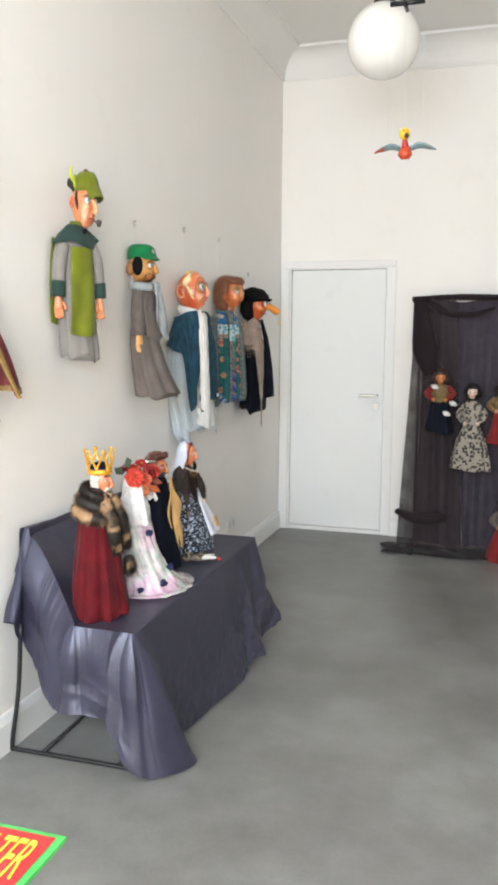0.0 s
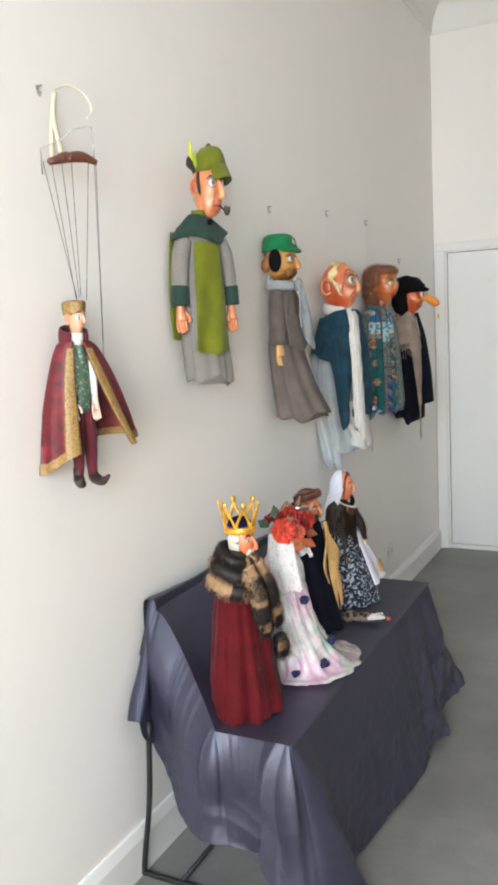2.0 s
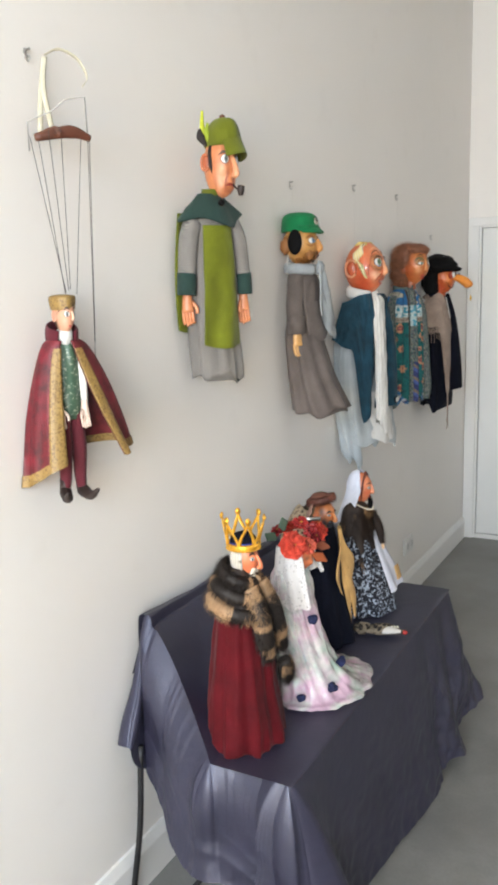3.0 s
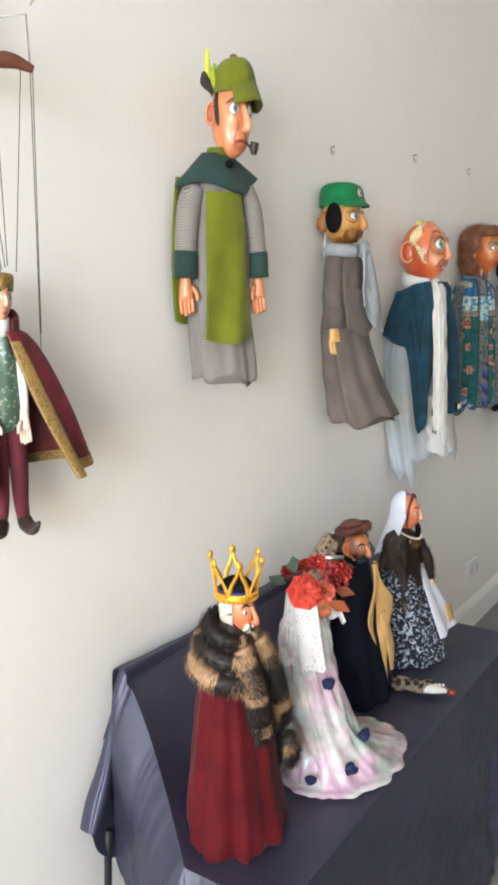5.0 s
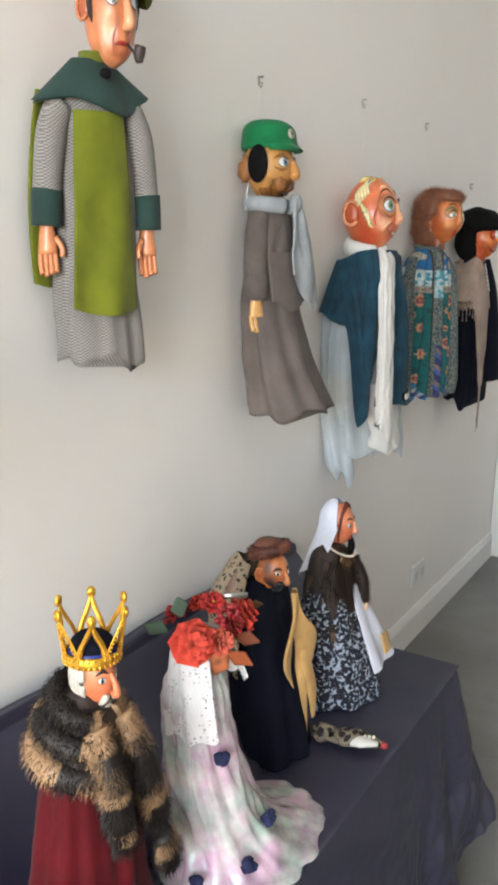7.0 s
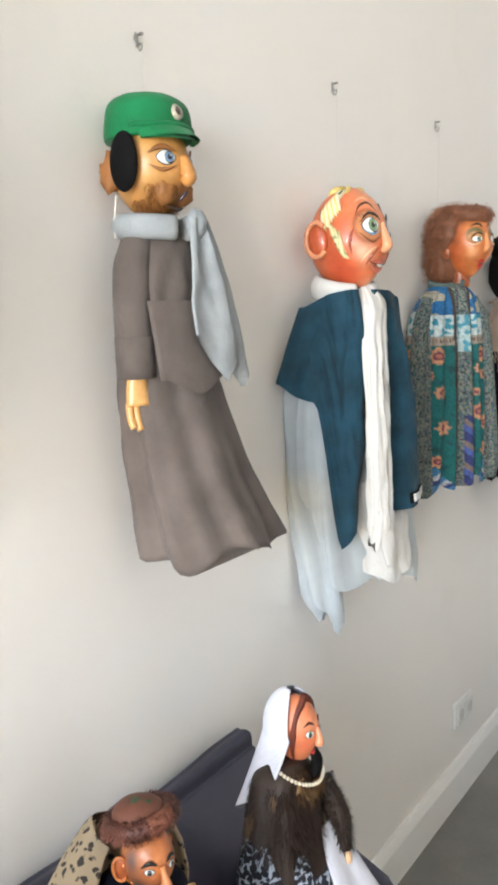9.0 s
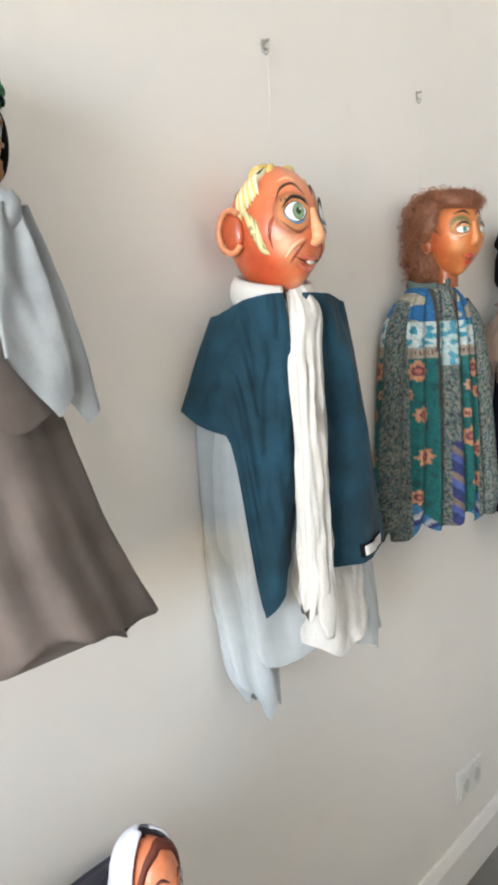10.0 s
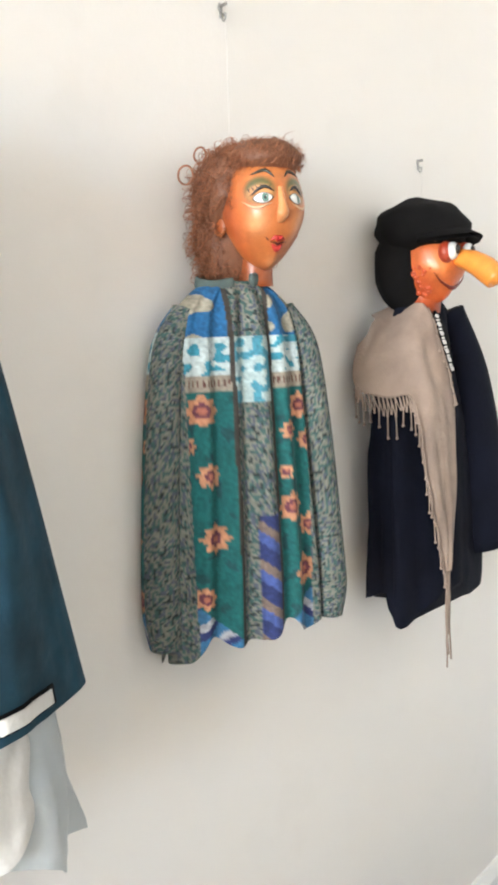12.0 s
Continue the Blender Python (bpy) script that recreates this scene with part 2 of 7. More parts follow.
def iridescent():
    m, nt, b = material("iridescent_organza")
    co = objco(nt)
    # green and pink of the sheen are put into the base colour
    base = ramp(nt, noise_tex(nt, co, 11, 4), (0.34, lin(198, 226, 206)), (0.48, lin(232, 230, 224)), (0.62, lin(236, 198, 218)))
    nt.links.new(base, b.inputs["Base Color"])
    nt.links.new(ramp(nt, noise_tex(nt, co, 16, 3), (0.3, (0.38,) * 3), (0.7, (0.82,) * 3)), b.inputs["Alpha"])
    b.inputs["Roughness"].default_value, b.inputs["Sheen Weight"].default_value = 0.2, 0.2
    b.inputs["Specular IOR Level"].default_value = 0.9
    b.inputs["Thin Film Thickness"].default_value = 380
    b.inputs["Coat Weight"].default_value, b.inputs["Coat Roughness"].default_value = 0.6, 0.12
    bump(nt, b, noise_tex(nt, co, 30, 4, 0.6), 0.4, 0.010)
    return m


M_ORGANZA = iridescent()
M_PINK = satin("pink_satin", lin(222, 172, 200), 0.3)


def glass_globe():
    m, nt, b = material("opal_glass")
    co = objco(nt)
    nt.links.new(ramp(nt, noise_tex(nt, co, 6, 3), (0.3, (0.80, 0.78, 0.74)), (0.7, (0.84, 0.82, 0.79))), b.inputs["Base Color"])
    b.inputs["Roughness"].default_value, b.inputs["Subsurface Weight"].default_value = 0.12, 0.25
    b.inputs["Subsurface Radius"].default_value = (0.05, 0.05, 0.05)
    return m


M_OPAL = glass_globe()


def clear_glass():
    m, nt, b = material("window_glass")
    b.inputs["Transmission Weight"].default_value, b.inputs["Roughness"].default_value = 1.0, 0.02
    return m


M_GLASS = clear_glass()

# ---- mesh helpers ----
def finish(name, bm, mat, parent=None, smooth=False):
    me = bpy.data.meshes.new(name)
    bm.normal_update()
    bm.to_mesh(me)
    bm.free()
    for m in (mat if isinstance(mat, (list, tuple)) else [mat]):
        me.materials.append(m)
    if smooth:
        for p in me.polygons:
            p.use_smooth = True
    ob = new(name, me)
    if parent:
        ob.parent = parent
    return ob


def part(name, bm, mat, parent, label="", smooth=False):
    ob = finish(name, bm, mat, parent, smooth)
    return tagged(ob, label) if label else ob


def thing(name, at, label, category, group="", kind=""):
    ob = new(name)
    ob.location = at
    ob.empty_display_size = 0.05
    return tagged(ob, label, category, group, kind)


def box(bm, x0, x1, y0, y1, z0, z1, bevel=0.0):
    made = bmesh.ops.create_cube(bm, size=1, matrix=Matrix.LocRotScale(((x0 + x1) / 2, (y0 + y1) / 2, (z0 + z1) / 2), None, (x1 - x0, y1 - y0, z1 - z0)))
    if bevel:
        edges = list({e for v in made["verts"] for e in v.link_edges})
        bmesh.ops.bevel(bm, geom=edges, offset=bevel, segments=2, affect="EDGES", profile=0.5)
    return bm


def boxes(*specs, bevel=0.0):
    bm = bmesh.new()
    for s in specs:
        box(bm, *s, bevel=bevel)
    return bm


def extrude_profile(profile, a, b):
    """Closed profile of (x, y, z) points, swept from offset a to offset b."""
    bm = bmesh.new()
    rings = [[bm.verts.new(Vector(p) + Vector(o)) for p in profile] for o in (a, b)]
    n = len(profile)
    for i in range(n):
        bm.faces.new((rings[0][i], rings[0][(i + 1) % n], rings[1][(i + 1) % n], rings[1][i]))
    bm.faces.new(rings[0][::-1])
    bm.faces.new(rings[1])
    bmesh.ops.recalc_face_normals(bm, faces=bm.faces)
    return bm


def catmull(keys, steps):
    """Smooth curve of vectors through the keys."""
    k = np.array(keys, float)
    k = np.vstack([2 * k[0] - k[1], k, 2 * k[-1] - k[-2]])
    out = []
    for i in range(1, len(k) - 2):
        p0, p1, p2, p3 = k[i - 1:i + 3]
        for j in range(steps):
            t = j / steps
            out.append(0.5 * (2 * p1 + (p2 - p0) * t + (2 * p0 - 5 * p1 + 4 * p2 - p3) * t * t + (3 * p1 - p0 - 3 * p2 + p3) * t ** 3))
    out.append(k[-2])
    return np.array(out)


def nz(x, y, z, s=1.0):
    return noise.noise(Vector((x * s, y * s, z * s)))


class Doll:
    """Collects one mesh out of lofts, sweeps, panels and balls, with colours on its vertices."""

    def __init__(self, back=None):
        self.v, self.f, self.m, self.c, self.mats, self.back = [], [], [], [], [], back

    def slot(self, mat):
        if mat not in self.mats:
            self.mats.append(mat)
        return self.mats.index(mat)

    def grid(self, pts, mat, col=(1, 1, 1), wrap=False, cap0=False, cap1=False):
        """pts: rows x columns x 3. col: one colour or rows x columns x 3."""
        pts = np.array(pts, float)
        r, n = pts.shape[:2]
        if self.back is not None:
            pts[..., 0] = np.maximum(pts[..., 0], self.back)
        base, k = len(self.v), self.slot(mat)
        self.v += pts.reshape(-1, 3).tolist()
        col = np.broadcast_to(np.array(col, float), (r, n, 3)).reshape(-1, 3)
        self.c += col.tolist()
        for i in range(r - 1):
            for j in range(n if wrap else n - 1):
                a, b = base + i * n + j, base + i * n + (j + 1) % n
                self.f.append((a, b, b + n, a + n))
                self.m.append(k)
        if cap0:
            self.f.append(tuple(base + j for j in range(n))[::-1])
            self.m.append(k)
        if cap1:
            self.f.append(tuple(base + (r - 1) * n + j for j in range(n)))
            self.m.append(k)

    def loft(self, rings, mat, n=44, steps=5, folds=(), hem=0.0, col=(1, 1, 1), caps=(True, True), seed=0.0, crumple=0.006, ridges=0.0):
        """rings: (z, x, y, half depth, half width), top to bottom. folds: (count, phase, depth at the top, at the bottom)."""
        k = catmull(rings, steps)
        th = np.arange(n) / n * 2 * np.pi
        pts = np.zeros((len(k), n, 3))
        for i, (z, x, y, rx, ry) in enumerate(k):
            s = i / (len(k) - 1)
            rad = np.ones(n)
            for cnt, ph, d0, d1 in folds:
                wob = np.array([nz(cnt * math.cos(a) * 0.6 + seed, cnt * math.sin(a) * 0.6, s * 1.5) for a in th])
                rad += (d0 + (d1 - d0) * s) * np.sin(cnt * th + ph + 1.6 * wob + 0.8 * s)
            jit = np.array([nz(math.cos(a) * 3 + seed, math.sin(a) * 3, z * 16) for a in th]) * crumple
            if ridges:
                jit += np.array([0.5 - abs(nz(math.cos(a) * 4.5 + seed + z * 3, math.sin(a) * 4.5, z * 11)) * 2.2 for a in th]) * ridges
            pts[i, :, 0] = x + (rx * rad + jit) * np.cos(th)
            pts[i, :, 1] = y + (ry * rad + jit) * np.sin(th)
            drop = hem * s ** 6 * np.array([nz(math.cos(a) * 1.6 + seed, math.sin(a) * 1.6, 3.3) for a in th])
            pts[i, :, 2] = z + drop
        self.grid(pts, mat, col, True, *caps)

    def sweep(self, points, w, t, mat, side=(0, 1, 0), n=8, steps=4, col=(1, 1, 1), caps=(True, True)):
        """A tube or flat band along the points; w and t (half width along side, half thickness) may be lists."""
        p = catmull(points, steps) if len(points) > 2 and steps > 1 else np.array(points, float)
        q = np.linspace(0, 1, len(p))
        w = np.interp(q, np.linspace(0, 1, len(w)), w) if isinstance(w, (list, tuple)) else np.full(len(p), w)
        t = np.interp(q, np.linspace(0, 1, len(t)), t) if isinstance(t, (list, tuple)) else np.full(len(p), t)
        tan = np.gradient(p, axis=0)
        tan /= np.linalg.norm(tan, axis=1)[:, None] + 1e-9
        side = np.broadcast_to(np.array(side, float), p.shape)
        s = side - (side * tan).sum(1)[:, None] * tan
        bad = np.linalg.norm(s, axis=1) < 1e-3
        s[bad] = np.cross(tan[bad], (0.3, 0.2, 0.9))
        s /= np.linalg.norm(s, axis=1)[:, None]
        u = np.cross(tan, s)
        th = np.arange(n) / n * 2 * np.pi
        pts = p[:, None] + s[:, None] * (w[:, None] * np.cos(th))[..., None] + u[:, None] * (t[:, None] * np.sin(th))[..., None]
        self.grid(pts, mat, col, True, *caps)

    def panel(self, fn, nu, nv, mat, thick=0.003, col=None):
        """A sheet of cloth from fn(u, v) -> point, given thickness away from the wall; col: fn(u, v) -> colour."""
        us, vs = np.linspace(0, 1, nu), np.linspace(0, 1, nv)
        front = np.array([[fn(u, v) for u in us] for v in vs], float)
        if self.back is not None:
            front[..., 0] = np.maximum(front[..., 0], self.back + thick)
        du, dv = np.gradient(front, axis=1), np.gradient(front, axis=0)
        nrm = np.cross(du, dv)
        nrm /= np.linalg.norm(nrm, axis=2)[..., None] + 1e-9
        cols = np.array([[col(u, v) for u in us] for v in vs]) if col else np.ones((nv, nu, 3))
        pts = np.concatenate([front - nrm * thick / 2, (front + nrm * thick / 2)[:, ::-1]], axis=1)
        self.grid(pts, mat, np.concatenate([cols, cols[:, ::-1]], axis=1), True)

    def ball(self, c, r, mat, col=(1, 1, 1), n=20, rot=(0, 0, 0), lumps=0.0, seed=0.0):
        el, th = np.linspace(-np.pi / 2, np.pi / 2, n // 2 + 2), np.arange(n) / n * 2 * np.pi
        r = np.array(r if isinstance(r, (tuple, list)) else (r, r, r), float)
        d = np.stack([np.cos(el)[:, None] * np.cos(th), np.cos(el)[:, None] * np.sin(th), np.sin(el)[:, None] * np.ones(n)], -1)
        if lumps:
            d = d * (1 + lumps * np.array([[nz(*(q * 2.2 + seed)) for q in row] for row in d]))[..., None]
        m = np.array(Euler([radians(a) for a in rot]).to_matrix())
        self.grid(np.array(c) + (d * r) @ m.T, mat, col, True)

    def tuft(self, root, way, length, width, mat, col, bend=(0, 0, -0.3)):
        """One lock: a thin bent blade."""
        way = np.array(way) / (np.linalg.norm(way) + 1e-9)
        side = np.cross(way, (0.21, 0.45, 0.86))
        side *= width / (np.linalg.norm(side) + 1e-9)
        root = np.array(root)
        mid = root + way * length * 0.55
        tip = root + way * length + np.array(bend) * length
        self.grid([[root - side, root + side], [mid - side * 0.7, mid + side * 0.7], [tip - side * 0.1, tip + side * 0.1]], mat, col)

    def head(self, c, r, skin, bumps=(), blobs=(), chin=0.25, crown=0.0, n=84, yaw=0, pitch=0, mat=None):
        """A head that faces +x. bumps: (azimuth, elevation, width, height, amount). blobs: (azimuth, elevation, width, height, colour, hardness).
        Returns a function of azimuth, elevation and lift that gives a place on its surface."""
        turn = np.array((Matrix.Rotation(radians(yaw), 3, "Z") @ Matrix.Rotation(radians(-pitch), 3, "Y")))

        def place(az, el, lift=0.0):
            az, el = np.asarray(az, float), np.asarray(el, float)
            a, e = np.radians(az), np.radians(el)
            k = 1.0 + 0 * az
            for ba, be, bw, bh, amt in bumps:
                k = k + amt * np.exp(-(((az - ba + 180) % 360 - 180) / bw) ** 2 - ((el - be) / bh) ** 2)
            s = np.sin(e)
            tap = 1 - chin * np.clip(-s, 0, 1) ** 1.6 - crown * np.clip(s, 0, 1) ** 1.6
            p = np.stack([r[0] * np.cos(e) * np.cos(a) * tap * k, r[1] * np.cos(e) * np.sin(a) * tap * k, r[2] * s * (1 + (k - 1) * 0.3)], -1)
            p = p + lift * np.stack([np.cos(e) * np.cos(a), np.cos(e) * np.sin(a), s], -1)
            return np.array(c) + p @ turn.T

        el, az = np.linspace(-89.5, 89.5, int(n * 0.8)), np.arange(n) / n * 360 - 180
        azg, elg = np.meshgrid(az, el)
        col = np.tile(np.array(skin, float), (*azg.shape, 1))
        for ba, be, bw, bh, bc, hard in blobs:
            q = (((azg - ba + 180) % 360 - 180) / bw) ** 2 + ((elg - be) / bh) ** 2
            w = np.clip((1.0 - q) * hard + 0.5, 0, 1) if hard > 1 else np.exp(-q) * hard
            col = col * (1 - w[..., None]) + np.array(bc) * w[..., None]
        self.grid(place(azg, elg), mat or M_PAINT, col, True)
        return place

    def eye(self, place, az, el, w, h, iris, lift=0.004, look_az=0.0, ring=(0.02, 0.015, 0.015), white=(0.8, 0.8, 0.78)):
        rho, th = np.linspace(0, 1, 12), np.arange(32) / 32 * 2 * np.pi
        u, v = rho[:, None] * np.cos(th), rho[:, None] * np.sin(th)
        col = np.tile(np.array(white), (12, 32, 1))
        d = np.hypot((u * w - look_az) / h, v)
        col[d < 0.78], col[d < 0.66], col[d < 0.34] = (0.03, 0.05, 0.05), iris, (0.01, 0.01, 0.012)
        # pale dot at the pupil's upper edge: a glint painted on
        col[np.hypot((u * w - look_az) / h - 0.22, v - 0.2) < 0.12] = (0.8, 0.8, 0.8)
        col[-2:] = ring
        sharp = np.abs(u) ** 2
        pts = np.array([[place(az + u[i, j] * w, el + v[i, j] * h * (1 - 0.35 * sharp[i, j]), lift * (1.15 - rho[i] ** 2)) for j in range(32)] for i in range(12)])
        self.grid(pts, M_PAINT, col, True)

    def line(self, place, pts, width, col, lift=0.001, mat=None, steps=5):
        k = catmull(pts, steps)
        p = np.array([place(a, e, lift) for a, e in k])
        q = np.sin(np.linspace(0.12, np.pi - 0.12, len(p)))
        self.sweep(p, list(width * q), list(width * q * 0.6), mat or M_PAINT, (0, 0, 1), 6, 1, col)

    def resize(self, start, centre, k, shift=(0, 0, 0)):
        """Scale what was added since vertex number start about a centre, and move it."""
        v = np.array(self.v[start:])
        c = np.array(centre)
        v = c + (v - c) * np.array(k) + np.array(shift)
        if self.back is not None:
            v[:, 0] = np.maximum(v[:, 0], self.back)
        self.v[start:] = v.tolist()

    def make(self, name, origin, label, category="puppet", group="", yaw=0.0, pivot=(0, 0)):
        me = bpy.data.meshes.new(name)
        o = np.array(origin, float)
        if yaw:
            v, a = np.array(self.v), radians(yaw)
            x, y = v[:, 0] - pivot[0], v[:, 1] - pivot[1]
            v[:, 0], v[:, 1] = pivot[0] + x * math.cos(a) - y * math.sin(a), pivot[1] + x * math.sin(a) + y * math.cos(a)
            if self.back is not None:
                v[:, 0] = np.maximum(v[:, 0], self.back)
            self.v = v.tolist()
        me.from_pydata((np.array(self.v) - o).tolist(), [], self.f)
        for m in self.mats:
            me.materials.append(m)
        me.polygons.foreach_set("material_index", self.m)
        me.polygons.foreach_set("use_smooth", [True] * len(self.f))
        a = me.color_attributes.new("paint", "FLOAT_COLOR", "POINT")
        a.data.foreach_set("color", np.hstack([np.array(self.c), np.ones((len(self.c), 1))]).astype(np.float32).ravel())
        me.update()
        ob = new(name, me)
        ob.location = origin
        return tagged(ob, label, category, group)


# ---- the room ----
WALL, BACK, RIGHT, FRONT, CEIL = -1.81, 6.86, 4.6, -1.0, 3.67
tagged(finish("floor", boxes((WALL - 0.2, RIGHT + 0.2, FRONT - 0.2, BACK + 0.2, -0.2, 0)), M_FLOOR), "grey polished concrete floor with cloudy trowel marks", "floor", kind="structure")
tagged(finish("ceiling", boxes((WALL - 0.2, RIGHT + 0.2, FRONT - 0.2, BACK + 0.2, CEIL, CEIL + 0.2)), M_CEIL), "off-white plaster ceiling", "ceiling", kind="structure")
tagged(finish("wall_left", boxes((WALL - 0.2, WALL, FRONT - 0.2, BACK + 0.2, 0, CEIL)), M_WALL), "white painted plaster wall with faint scuffs", "wall", kind="structure")
tagged(finish("wall_right", boxes((RIGHT, RIGHT + 0.2, FRONT - 0.2, BACK + 0.2, 0, CEIL)), M_WALL), "white painted plaster wall", "wall", kind="structure")
DX0, DX1, DZ = -1.725, -0.985, 2.055
tagged(finish("wall_back", boxes((WALL, DX0 - 0.03, BACK, BACK + 0.2, 0, CEIL), (DX1 + 0.03, RIGHT, BACK, BACK + 0.2, 0, CEIL), (DX0 - 0.03, DX1 + 0.03, BACK, BACK + 0.2, DZ + 0.03, CEIL)), M_WALL), "white painted end wall with a door opening", "wall", kind="structure")
W0, W1, G0, G1 = -1.5, 0.8, 1.2, 2.3
tagged(finish("wall_front", boxes((WALL, W0, FRONT - 0.2, FRONT, 0, CEIL), (W1, G0, FRONT - 0.2, FRONT, 0, CEIL), (G1, RIGHT, FRONT - 0.2, FRONT, 0, CEIL),
    (W0, W1, FRONT - 0.2, FRONT, 0, 0.35), (W0, W1, FRONT - 0.2, FRONT, 2.95, CEIL), (G0, G1, FRONT - 0.2, FRONT, 2.75, CEIL)), M_WALL), "white shop front wall with window and doorway", "wall", kind="structure")
win = thing("window_1", (0, FRONT - 0.1, 0), "large shop window in a dark metal frame", "window", kind="structure")
part("window_frame", boxes((W0, W1, -0.04, 0.04, 0.35, 0.41), (W0, W1, -0.04, 0.04, 2.89, 2.95), (W0, W0 + 0.06, -0.04, 0.04, 0.41, 2.89), (W1 - 0.06, W1, -0.04, 0.04, 0.41, 2.89)), M_BLACKMETAL, win)
part("pane", boxes((W0 + 0.06, W1 - 0.06, -0.005, 0.005, 0.41, 2.89)), M_GLASS, win).visible_shadow = False
tagged(finish("ground", boxes((-60, 60, -60, FRONT - 0.2, -0.25, -0.05)), M_PAVE), "pale stone pavement outside the shop front", "ground", kind="structure")

# coving round the ceiling
COVE = [(0.0, 0.0), (0.0, -0.205), (0.012, -0.205), (0.016, -0.19)] + [(0.165 - 0.147 * math.cos(a), -0.188 + 0.172 * math.sin(a)) for a in np.linspace(0, math.pi / 2, 12)] + [(0.17, 0.0)]
def coving(name, fn, a, b):
    tagged(finish(name, extrude_profile([fn(d, z) for d, z in COVE], a, b), M_CEIL), "moulded white plaster coving", "coving", kind="structure")
coving("coving_left", lambda d, z: (WALL + d, FRONT, CEIL + z), (0, 0, 0), (0, BACK - FRONT, 0))
coving("coving_back", lambda d, z: (WALL, BACK - d, CEIL + z), (0, 0, 0), (RIGHT - WALL, 0, 0))
# skirting boards
SKIRT = [(0, 0), (0.02, 0), (0.02, 0.112), (0.016, 0.122), (0.012, 0.134), (0.008, 0.142), (0, 0.142)]
def skirting(name, fn, a, b):
    tagged(finish(name, extrude_profile([fn(d, z) for d, z in SKIRT], a, b), M_TRIM), "white painted wooden skirting board", "skirting board", kind="structure")
skirting("baseboard_left", lambda d, z: (WALL + d, FRONT, z), (0, 0, 0), (0, BACK - FRONT, 0))
skirting("baseboard_back", lambda d, z: (DX1 + 0.078, BACK - d, z), (0, 0, 0), (RIGHT - DX1 - 0.078, 0, 0))

# door with its architrave
door = thing("door_1", (DX0, BACK, 0), "closed flush white door in a white painted frame", "door", kind="structure")
part("leaf", boxes((0.004, DX1 - DX0 - 0.004, 0.012, 0.052, 0.034, DZ - 0.004), bevel=0.003), M_DOOR, door)
part("frame", boxes((-0.03, 0, 0, 0.12, 0, DZ + 0.03), (DX1 - DX0, DX1 - DX0 + 0.03, 0, 0.12, 0, DZ + 0.03), (0, DX1 - DX0, 0, 0.12, DZ, DZ + 0.03)), M_TRIM, door)
part("architrave", boxes((-0.082, -0.012, -0.018, -0.0005, 0, DZ + 0.012), (DX1 - DX0 + 0.012, DX1 - DX0 + 0.075, -0.012, -0.0005, 0, DZ + 0.012), (-0.082, DX1 - DX0 + 0.075, -0.012, -0.0005, DZ + 0.012, DZ + 0.062), bevel=0.004), M_TRIM, door)
part("threshold", boxes((0, DX1 - DX0, -0.006, 0.06, 0.0005, 0.030), bevel=0.003), M_TRIM, door)
lever = bmesh.new()
bmesh.ops.create_cone(lever, cap_ends=True, segments=16, radius1=0.010, radius2=0.010, depth=0.06, matrix=Matrix.Translation((DX1 - DX0 - 0.05, -0.018, 1.093)) @ Matrix.Rotation(radians(90), 4, "X"))
box(lever, DX1 - DX0 - 0.185, DX1 - DX0 - 0.04, -0.058, -0.040, 1.083, 1.103, bevel=0.006)
lever_ob = part("handle", lever, M_STEEL, door, "brushed steel lever handle")
esc = bmesh.new()
bmesh.ops.create_cone(esc, cap_ends=True, segments=20, radius1=0.024, radius2=0.022, depth=0.01, matrix=Matrix.Translation((DX1 - DX0 - 0.05, 0.007, 1.012)) @ Matrix.Rotation(radians(90), 4, "X"))
box(esc, DX1 - DX0 - 0.053, DX1 - DX0 - 0.047, -0.003, 0.002, 1.0, 1.024)
part("keyhole_plate", esc, M_GREYMETAL, door)

# twin wall socket
sock = thing("wall_socket", (WALL, 5.60, 0.30), "white plastic double power socket on the wall", "socket")
part("cover_plate", boxes((0.0, 0.012, -0.075, 0.075, -0.045, 0.045), bevel=0.004), M_PLASTIC, sock)
for dy in (-0.036, 0.036):
    bm = boxes((0.012, 0.016, dy - 0.030, dy + 0.030, -0.032, 0.032), bevel=0.0015)
    part("rocker", bm, M_PLASTIC, sock)
    bm = bmesh.new()
    bmesh.ops.create_cone(bm, cap_ends=True, segments=18, radius1=0.019, radius2=0.019, depth=0.002, matrix=Matrix.Translation((0.017, dy, 0)) @ Matrix.Rotation(radians(90), 4, "Y"))
    part("outlet", bm, M_SOCKET, sock)

